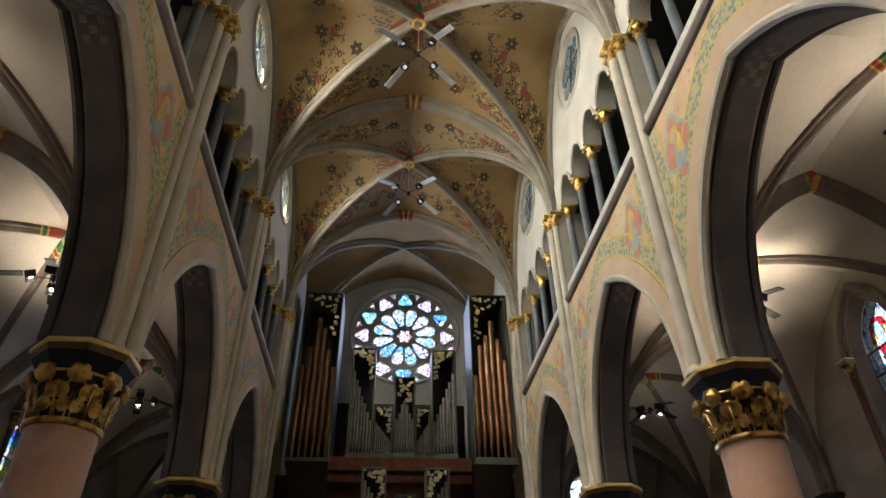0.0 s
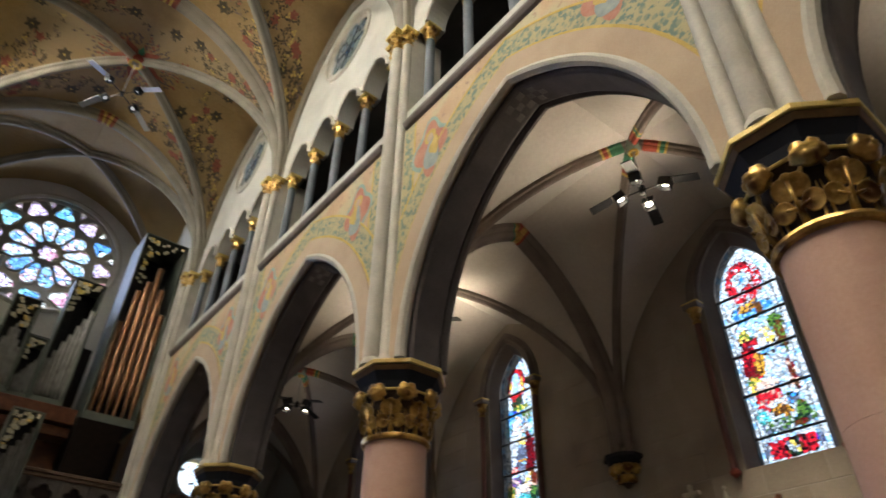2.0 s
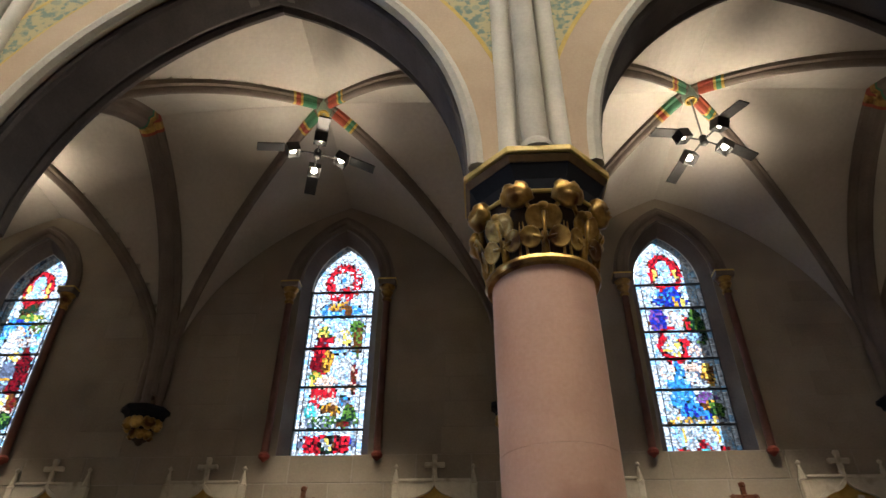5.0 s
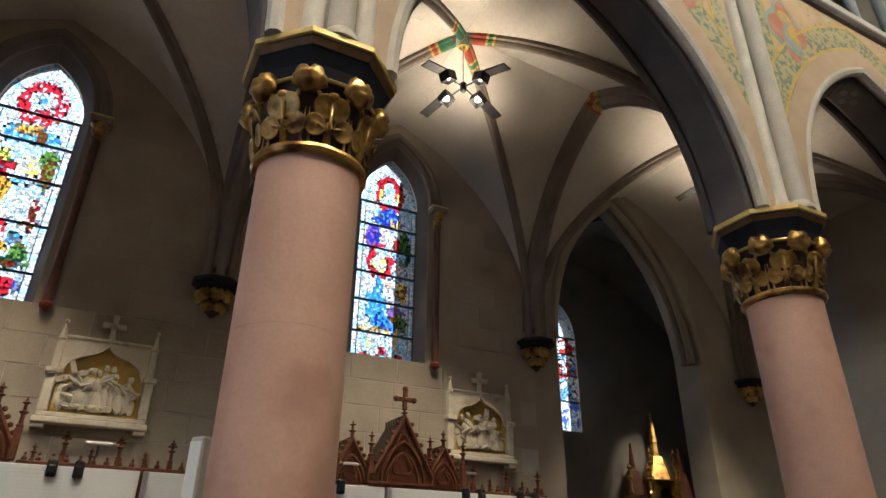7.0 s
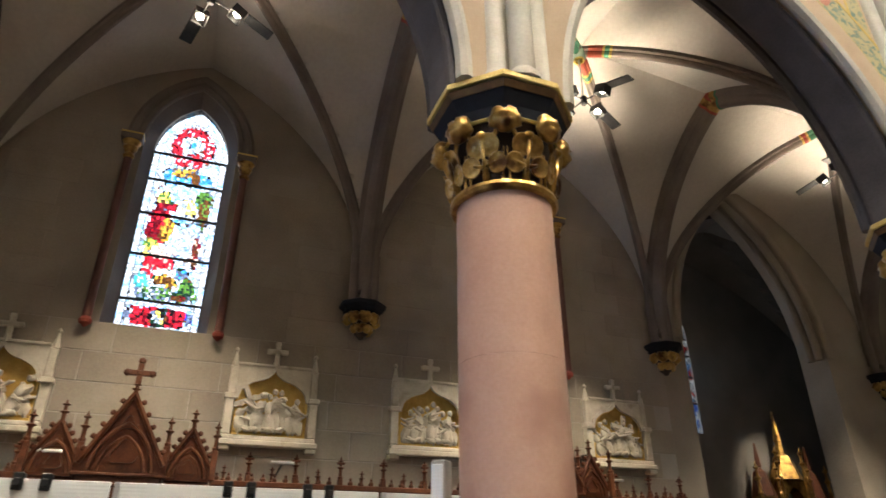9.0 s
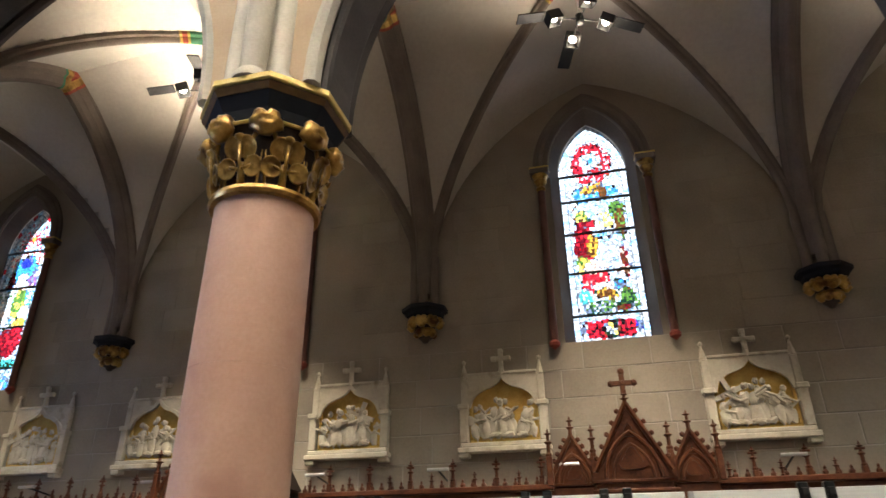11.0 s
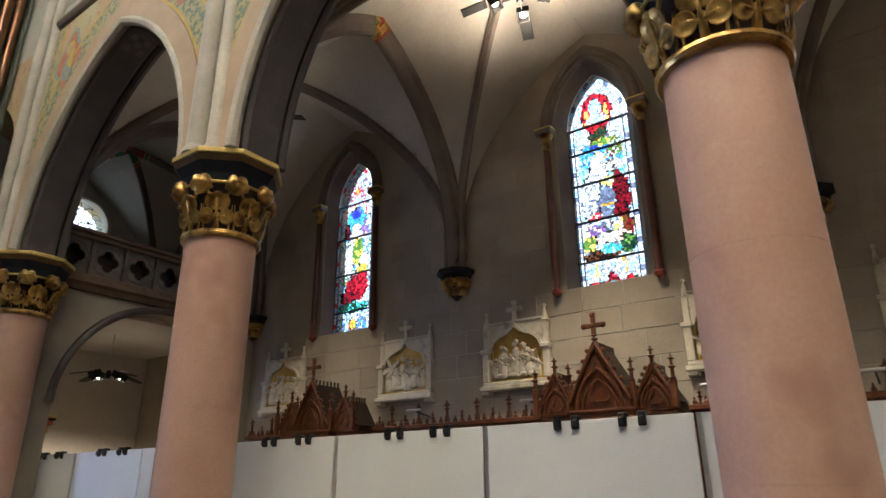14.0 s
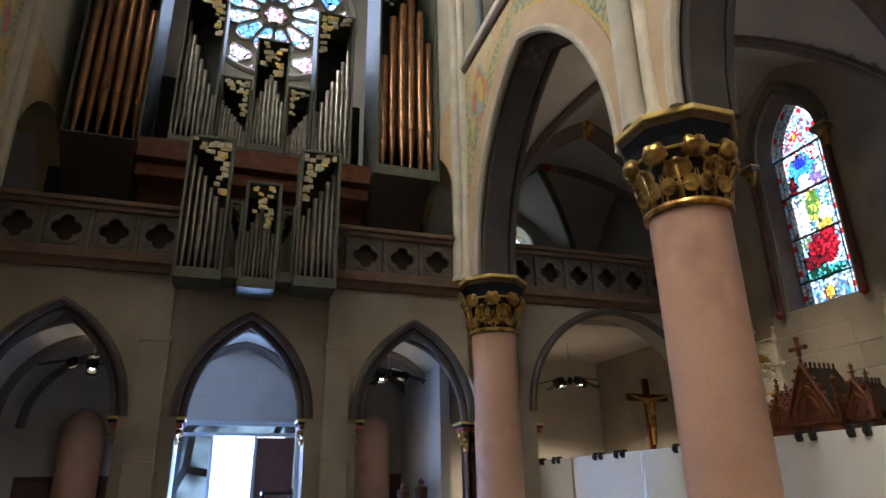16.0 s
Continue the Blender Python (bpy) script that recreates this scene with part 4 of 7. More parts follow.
for side in (1, -1):
    for k in range(-2, 4):
        if (side, k) != (1, 0):
            copy_thing(shaft0, pose(SX(side, CX), k * BAY, 0, 0, 0, 0 if side > 0 else 180))


def colonnette(where):
    e = group("colonnette", where)
    tagged(e, "slate-grey triforium colonnette with a gilded cap", "colonnette", "triforium colonnettes")
    bm = bmesh.new()
    cbox(bm, -0.13, 0.13, -0.13, 0.13, 9.55, 9.63, 0.01)
    part("plinth", bm, RED, e, "red painted plinth")
    bm = bmesh.new()
    lathe(bm, [(0.13, 9.63), (0.13, 9.67), (0.095, 9.72), (0.085, 9.74), (0.085, 11.34)], 14)
    part("shaft", bm, SLATE, e, smooth=True)
    small_capital(e, 0.085, 11.34, 0.38, (0, 0, 0), 5)
    return e


col0 = colonnette((4.0, 0.5 * BAY - 2.06, 0))
for side in (1, -1):
    for k in BAYS:
        for i in range(5):
            if (side, k, i) != (1, 0, 0):
                copy_thing(col0, pose(SX(side, 4.0), (k + 0.5) * BAY + (i - 2) * 1.03, 0))


# ---- stained glass windows of the aisles ----
FOOTRED = mat("dark_red_foot", (0.16, 0.03, 0.02), (0.25, 0.06, 0.04), 6, 0.6)

def aisle_window(side, k):
    c = (k + 0.5) * BAY + 0.04
    M = along(side, WALL + 0.23)
    e = group("window", (0, 0, 0))
    structure(e, "tall pointed stained glass window with figured panels and a pale border", "window")
    # stone reveal and splay
    W = along(side, WALL)
    bm = bmesh.new()
    lo, hi = arch_curves(c, WS, WSPR, WH, WSILL)
    lo2, hi2 = arch_curves(c, WS + 0.125, WSPR, WH + 0.175, WSILL - 0.055)
    loop_in = lo[::-1] + hi
    loop_out = lo2[::-1] + hi2
    rings = [[bm.verts.new(W(u, v, d)) for u, v in lp] for lp, d in ((loop_out, 0.0), (loop_in, 0.22), (loop_in, 0.34), (loop_out, 0.34))]
    for a, b in zip(rings, rings[1:]):
        for i in range(len(a)):
            bm.faces.new((a[i], a[(i + 1) % len(a)], b[(i + 1) % len(a)], b[i]))
    part("window_frame", bm, RIB, e, "splayed stone reveal")
    # hood mould on maroon shafts
    bm = bmesh.new()
    arch_band(bm, W, c, WSPR - 0.02, WS + 0.12, WH + 0.17, 0.02, 0.24, -0.05, 0.0, 5)
    part("hood_mould", bm, RIB, e, "dark moulded hood")
    bm = bmesh.new()
    arch_roll(bm, W, c, WSPR - 0.02, WS + 0.12, WH + 0.17, 0.14, -0.06, 0.055)
    part("hood_roll", bm, RIB, e, smooth=True)
    for s in (-1, 1):
        u = c + s * 0.77
        p = Vector(W(u, 0, -0.06))
        bm = bmesh.new()
        lathe(bm, [(0.055, 4.35), (0.055, 6.72)], 12, Matrix.Translation(p))
        part("jamb_shaft", bm, MAROON, e, "dark red jamb shaft", smooth=True)
        bm = bmesh.new()
        lathe(bm, [(0.012, 4.22), (0.04, 4.25), (0.07, 4.27), (0.078, 4.31), (0.05, 4.35)], 10, Matrix.Translation(p))
        part("jamb_foot", bm, FOOTRED, e, "red painted shaft foot", smooth=True)
        bm = bmesh.new()
        lathe(bm, [(0.06, 6.66), (0.078, 6.70), (0.062, 6.74), (0.082, 6.80), (0.10, 6.83), (0.088, 6.86), (0.125, 6.93)], 12, Matrix.Translation(p))
        part("jamb_cap", bm, GOLD, e, "dull gilded cap", smooth=True)
        bm = bmesh.new()
        cbox(bm, -0.12, 0.12, -0.14, 0.14, 6.93, 7.04, 0.012, Matrix.Translation(p))
        part("jamb_abacus", bm, RIB, e)
        bm = bmesh.new()
        cbox(bm, -0.125, 0.125, -0.145, 0.145, 7.015, 7.045, 0.006, Matrix.Translation(p))
        part("jamb_rim", bm, GILT_RIM, e, "thin gold rim")
    # border panes
    random.seed(31 + k * 7 + side)
    inner = WS - 0.09
    design = DESIGNS[k % 4]
    bars = design["bars"]
    flip = -1 if side > 0 else 1

    def pane(name, pts, material, d=0.0):
        bm = bmesh.new()
        f = [bm.verts.new(M(c + u, v, d)) for u, v in pts]
        b = [bm.verts.new(M(c + u, v, d + 0.006)) for u, v in pts]
        bm.faces.new(f)
        for i in range(len(pts)):
            bm.faces.new((f[i], f[(i + 1) % len(pts)], b[(i + 1) % len(pts)], b[i]))
        return part(name, bm, material, e)
    n = 26
    dz = (WSPR - WSILL) / n
    for s in (-1, 1):
        for i in range(n):
            z = WSILL + i * dz
            key = design["edge"][i % len(design["edge"])]
            pane("border_pane", [(s * inner, z + 0.004), (s * (WS - 0.012), z + 0.004), (s * (WS - 0.012), z + dz - 0.004), (s * inner, z + dz - 0.004)], TINTS[key])
    arc_o, arc_i = arch_pts(*offset_arch(WS, WH, -0.012), 9), arch_pts(*offset_arch(WS, WH, -0.09), 9)
    for i, ((a, b), (p, q)) in enumerate(zip(zip(arc_o, arc_o[1:]), zip(arc_i, arc_i[1:]))):
        pane("border_pane", [(x, WSPR + y) for x, y in (a, b, q, p)], TINTS[design["edge"][i % len(design["edge"])]])
    # leaded panels between the bars, each of many cut pieces in their leads
    levels = [0.0] + bars + [WSPR - WSILL + offset_arch(WS, WH, -0.09)[1]]
    si, hi_i = offset_arch(WS, WH, -0.09)
    for z0, z1 in zip(levels, levels[1:]):
        bm = bmesh.new()
        keys = []
        rows = max(2, round((z1 - z0) / 0.040))
        cols = 24

        def corner(i, j):
            z = z0 + (z1 - z0) * j / rows
            half = inner if z <= WSPR - WSILL else inner * max(0.02, arch_half(z - (WSPR - WSILL), si, hi_i) / si)
            q = random.Random(hash((k, i, round(z * 1000))))
            du = 0.40 * (q.random() - 0.5) * 2 if 0 < i < cols else 0
            dv = 0.40 * (q.random() - 0.5) * 2 if 0 < j < rows else 0
            return Vector((half * (2 * (i + du) / cols - 1), z + dv * (z1 - z0) / rows))
        for i in range(cols):
            for j in range(rows):
                quad = [corner(i, j), corner(i + 1, j), corner(i + 1, j + 1), corner(i, j + 1)]
                mid = sum(quad, Vector((0, 0))) / 4
                size = min((quad[0] - quad[2]).length, (quad[1] - quad[3]).length)
                if size < 0.008:
                    continue
                key = design_colour(design, mid.x, mid.y, random)
                t = max(0.7, 1 - 0.0065 / size)
                out = [bm.verts.new(M(c + flip * p.x, WSILL + p.y, 0.0)) for p in quad]
                inn = [bm.verts.new(M(c + flip * (mid.x + (p.x - mid.x) * t), WSILL + mid.y + (p.y - mid.y) * t, 0.0)) for p in quad]
                bm.faces.new(inn).material_index = 1 + key
                for a in range(4):
                    bm.faces.new((out[a], out[(a + 1) % 4], inn[(a + 1) % 4], inn[a]))
        o = part("glass_panel", bm, LEAD, e)
        for q in TINTS.values():
            o.data.materials.append(q)
    for z in bars:
        bm = bmesh.new()
        x = sorted((M(0, 0, -0.02)[0], M(0, 0, 0.02)[0]))
        box(bm, x[0], x[1], c - WS, c + WS, WSILL + z - 0.013, WSILL + z + 0.013)
        part("saddle_bar", bm, LEAD, e)
    for s in (-1, 1):
        bm = bmesh.new()
        x = sorted((M(0, 0, -0.012)[0], M(0, 0, 0.012)[0]))
        for u in (inner, WS - 0.006):
            y = c + s * u
            box(bm, x[0], x[1], y - 0.006, y + 0.006, WSILL, WSPR)
        part("lead_strip", bm, LEAD, e)
    return e


HUES = list(TINTS)


def arch_half(v, s, h):
    """Half width of a pointed arch at height v over its springing."""
    r = (s * s + h * h) / (2 * s)
    return max(0.0, s - r + math.sqrt(max(0.0, r * r - v * v)))


def design_colour(design, u, v, rnd):
    """The colour of one piece: the last shape of the design that holds it; u across, v up from the sill."""
    warp = noise.noise_vector(Vector((u * 9, v * 9, 3.7)))
    u, v = u + 0.030 * warp.x, v + 0.035 * warp.y
    key = rnd.choice(design["ground"])
    for shape, cu, cv, ru, rv, keys in design["shapes"]:
        a, b = (u - cu) / ru, (v - cv) / rv
        if (shape == "o" and a * a + b * b < 1) or (shape == "b" and abs(a) < 1 and abs(b) < 1):
            key = rnd.choice(keys)
        elif shape == "o" and a * a + b * b < 1.0 + 0.028 / min(ru, rv) and rnd.random() < 0.42:
            key = rnd.choice("XNXKA")
    return HUES.index(key)


CANOPY = [("o", 0, 2.98, 0.26, 0.36, "RRM"), ("o", 0, 3.08, 0.11, 0.18, "BBW"), ("b", -0.17, 2.95, 0.025, 0.13, "Y"), ("b", 0.17, 2.95, 0.025, 0.13, "Y"), ("o", 0, 2.86, 0.17, 0.07, "WWB")]
TREFOILS = [("o", 0, 0.13, 0.15, 0.07, "RM"), ("o", 0, 0.22, 0.06, 0.08, "RM"), ("o", 0, 0.12, 0.06, 0.05, "T"), ("o", -0.28, 0.13, 0.07, 0.06, "RM"), ("o", 0.28, 0.13, 0.07, 0.06, "RM"),
            ("b", -0.22, 0.38, 0.02, 0.10, "Y"), ("b", 0.22, 0.38, 0.02, 0.10, "YO"), ("b", -0.32, 0.36, 0.05, 0.05, "B"), ("b", 0.32, 0.36, 0.05, 0.05, "B")]
DESIGNS = {
    0: {"bars": [0.50, 1.15, 1.78, 2.33, 2.78], "edge": "WWBW", "ground": "WWWWB", "shapes": [
        ("o", 0, 2.96, 0.29, 0.38, "RRMRW"), ("o", 0, 3.02, 0.16, 0.15, "WWB"), ("o", 0, 3.02, 0.05, 0.05, "TS"),
        ("o", 0, 2.42, 0.33, 0.16, "SBSB"), ("o", -0.02, 2.52, 0.20, 0.09, "NOA"), ("b", 0.12, 2.36, 0.05, 0.16, "N"),
        ("o", 0, 2.12, 0.36, 0.20, "BWWB"), ("o", -0.22, 2.02, 0.10, 0.13, "GY"), ("o", 0.28, 2.12, 0.11, 0.16, "GGK"), ("o", 0.31, 1.88, 0.07, 0.26, "NNG"),
        ("o", -0.24, 1.62, 0.15, 0.32, "MMMR"), ("o", -0.14, 1.93, 0.13, 0.06, "RM"), ("o", -0.10, 1.55, 0.10, 0.20, "OON"), ("o", 0.08, 1.95, 0.13, 0.14, "WWY"),
        ("o", 0.14, 1.48, 0.20, 0.36, "WWWWB"), ("o", 0.10, 1.72, 0.16, 0.04, "SBW"), ("o", 0.30, 1.25, 0.06, 0.22, "NFM"), ("o", -0.28, 1.25, 0.10, 0.14, "YOG"),
        ("o", -0.14, 1.02, 0.20, 0.17, "RRRF"), ("o", -0.10, 1.22, 0.17, 0.08, "FWF"), ("o", 0.0, 0.93, 0.20, 0.06, "WWF"), ("o", 0.0, 0.80, 0.14, 0.09, "NON"),
        ("o", 0.18, 0.92, 0.10, 0.06, "SA"), ("o", 0, 0.60, 0.40, 0.09, "KGWA"), ("o", 0.28, 0.72, 0.11, 0.13, "GK"), ("o", 0.18, 0.60, 0.10, 0.05, "MN"), ("o", -0.30, 0.78, 0.10, 0.10, "TW"),
        ("b", -0.19, 0.29, 0.14, 0.13, "RRMX"), ("b", 0.19, 0.29, 0.14, 0.13, "RRMX"), ("o", 0, 0.29, 0.10, 0.15, "XK"), ("o", 0, 0.29, 0.07, 0.11, "WWY"),
        ("o", -0.38, 0.30, 0.04, 0.06, "DA"), ("o", 0.38, 0.30, 0.04, 0.06, "DA")]},
    3: {"bars": [0.50, 1.02, 1.50, 1.95, 2.36, 2.78], "edge": "WBWW", "ground": "WWWB", "shapes": CANOPY + [
        ("o", 0, 2.58, 0.17, 0.15, "DDS"), ("o", -0.02, 2.46, 0.27, 0.09, "DDDS"), ("b", 0.06, 2.46, 0.03, 0.09, "O"), ("b", 0.17, 2.45, 0.03, 0.09, "Y"),
        ("o", -0.26, 2.14, 0.14, 0.22, "DDP"), ("o", 0.30, 1.98, 0.12, 0.36, "KKG"), ("o", 0.02, 2.16, 0.12, 0.13, "WWF"), ("o", 0.16, 2.06, 0.05, 0.14, "NR"),
        ("o", -0.10, 1.72, 0.24, 0.30, "RRRM"), ("o", -0.02, 1.90, 0.18, 0.08, "BWF"), ("o", -0.12, 1.68, 0.14, 0.14, "WWY"), ("o", 0.22, 1.86, 0.13, 0.08, "AB"), ("o", 0.23, 1.62, 0.16, 0.15, "WWFA"),
        ("o", -0.14, 1.05, 0.17, 0.42, "SSSB"), ("o", 0.02, 0.68, 0.24, 0.15, "SSD"), ("o", -0.28, 1.32, 0.12, 0.14, "WWF"), ("o", 0.13, 1.22, 0.17, 0.24, "WWFA"), ("o", 0.10, 1.36, 0.07, 0.07, "F"),
        ("o", 0.30, 1.25, 0.09, 0.18, "OYN"), ("o", 0.20, 0.90, 0.16, 0.08, "PPA"), ("o", 0.22, 0.78, 0.12, 0.06, "NO"), ("o", 0.30, 0.72, 0.11, 0.12, "GGK"), ("o", 0.0, 0.56, 0.40, 0.05, "YWAO")] + TREFOILS},
    1: {"bars": [0.50, 1.15, 1.78, 2.33, 2.78], "edge": "WWAB", "ground": "WWWB", "shapes": CANOPY + [
        ("o", 0, 2.52, 0.16, 0.17, "KKN"), ("o", 0, 2.38, 0.27, 0.08, "SDS"), ("o", 0.08, 2.44, 0.22, 0.06, "GGY"), ("b", 0, 2.14, 0.34, 0.19, "SSB"), ("b", 0, 1.95, 0.36, 0.14, "TBB"),
        ("o", 0.24, 2.26, 0.12, 0.14, "GGNW"), ("o", -0.04, 2.14, 0.12, 0.13, "OFW"), ("o", -0.05, 1.95, 0.15, 0.28, "WWWF"), ("o", 0.20, 1.98, 0.13, 0.12, "WWFN"),
        ("o", -0.20, 1.50, 0.18, 0.38, "WWWA"), ("o", 0.25, 1.48, 0.16, 0.40, "MMMX"), ("o", 0.06, 1.72, 0.10, 0.10, "WYW"), ("o", 0.03, 1.42, 0.13, 0.26, "AAAB"), ("b", 0.03, 1.36, 0.10, 0.025, "O"),
        ("o", -0.16, 1.20, 0.11, 0.06, "RRF"), ("b", 0.0, 1.02, 0.08, 0.20, "AAW"), ("o", -0.20, 0.95, 0.16, 0.14, "PFA"), ("o", 0.20, 1.0, 0.12, 0.09, "YWY"), ("o", 0.32, 0.95, 0.09, 0.18, "NM"),
        ("o", 0.06, 0.82, 0.30, 0.10, "FFW"), ("o", -0.30, 0.78, 0.11, 0.13, "GGY"), ("o", 0.30, 0.70, 0.13, 0.14, "KGK"), ("o", -0.14, 0.58, 0.28, 0.07, "XXN"), ("o", 0.03, 0.66, 0.17, 0.08, "TTB")] + TREFOILS},
    2: {"bars": [0.52, 1.28, 2.04, 2.78], "edge": "WBRW", "ground": "WBBWA", "shapes": [
        ("o", 0, 3.0, 0.30, 0.42, "BWBAR"), ("o", 0, 3.05, 0.13, 0.14, "RRW"), ("o", 0, 3.05, 0.05, 0.05, "O"),
        ("o", 0, 2.60, 0.40, 0.20, "WWFR"), ("o", 0, 2.36, 0.27, 0.34, "SSTS"), ("o", 0.0, 2.56, 0.14, 0.12, "DDA"), ("o", 0.22, 2.16, 0.10, 0.24, "PPFA"), ("o", -0.24, 2.02, 0.09, 0.34, "XXM"),
        ("o", 0.0, 2.22, 0.11, 0.11, "FWW"), ("o", 0.02, 2.0, 0.17, 0.20, "WWF"), ("b", 0, 1.66, 0.36, 0.36, "WASWG"), ("o", -0.22, 1.52, 0.17, 0.30, "WWWF"), ("o", 0.06, 1.72, 0.14, 0.28, "GGGY"),
        ("o", 0.24, 1.52, 0.13, 0.14, "WWF"), ("o", 0.20, 1.34, 0.13, 0.10, "OOY"), ("o", -0.22, 1.18, 0.14, 0.12, "WAG"), ("o", 0.06, 0.98, 0.28, 0.26, "MMMR"), ("o", 0.18, 1.12, 0.16, 0.16, "RMM"),
        ("o", -0.14, 0.80, 0.22, 0.13, "MMX"), ("o", 0, 0.60, 0.42, 0.09, "KKT"), ("b", 0, 0.26, 0.36, 0.16, "SBWA"), ("o", 0, 0.26, 0.11, 0.13, "XM"), ("o", 0, 0.26, 0.08, 0.10, "OOY")]},
}

for side in (1, -1):
    for k in BAYS:
        if k > -2 or side < 0:
            aisle_window(side, k)


# ---- clerestory round windows ----
def clerestory_window(side, k):
    c = (k + 0.5) * BAY
    M = along(side, 3.86)
    e = group("window", (0, 0, 0))
    structure(e, "round six-lobed clerestory window of pale leaded glass", "window")
    for r, d, q in ((0.95, -0.01, 0.05), (0.88, 0.03, 0.04)):
        pts = [M(c + r * math.cos(a), 14.45 + r * math.sin(a), d) for a in (2 * math.pi * i / 36 for i in range(36))]
        bm = bmesh.new()
        sweep(bm, pts, [(q * math.cos(a), q * math.sin(a)) for a in (math.pi * j / 3 for j in range(6))], (1, 0, 0), True)
        part("frame_roll", bm, SHAFT, e, smooth=True)
    bm = bmesh.new()
    ring = []
    for i in range(72):
        a = 2 * math.pi * i / 72
        q = 0.60 + 0.20 * abs(math.sin(3 * a)) ** 0.7
        ring.append((M(c + 0.93 * math.cos(a), 14.45 + 0.93 * math.sin(a), 0.03), M(c + q * math.cos(a), 14.45 + q * math.sin(a), 0.03),
                     M(c + q * math.cos(a), 14.45 + q * math.sin(a), 0.10)))
    vs = [[bm.verts.new(p) for p in t] for t in ring]
    for i in range(72):
        a, b = vs[i], vs[(i + 1) % 72]
        bm.faces.new((a[0], a[1], b[1], b[0])), bm.faces.new((a[1], a[2], b[2], b[1]))
    part("tracery", bm, SHAFT, e)
    for i in range(6):
        a0, a1 = 2 * math.pi * i / 6, 2 * math.pi * (i + 1) / 6
        bm = bmesh.new()
        pts = [(0.2 * math.cos(a0), 0.2 * math.sin(a0))] + [(0.82 * math.cos(a), 0.82 * math.sin(a)) for a in (a0 + (a1 - a0) * j / 6 for j in range(7))] + [(0.2 * math.cos(a1), 0.2 * math.sin(a1))]
        f = [bm.verts.new(M(c + u, 14.45 + v, 0.07)) for u, v in pts]
        bm.faces.new(f)
        part("pane", bm, G_CLEAR, e)
    bm = bmesh.new()
    bm.faces.new([bm.verts.new(M(c + 0.2 * math.cos(a), 14.45 + 0.2 * math.sin(a), 0.07)) for a in (2 * math.pi * i / 16 for i in range(16))])
    part("pane", bm, G_ROSE, e)
    for i in range(3):
        a = math.pi * i / 3
        bm = bmesh.new()
        rod(bm, M(c + 0.75 * math.cos(a), 14.45 + 0.75 * math.sin(a), 0.055), M(c - 0.75 * math.cos(a), 14.45 - 0.75 * math.sin(a), 0.055), 0.012, 6)
        part("lead_strip", bm, LEAD, e)


for side in (1, -1):
    for k in BAYS:
        clerestory_window(side, k)


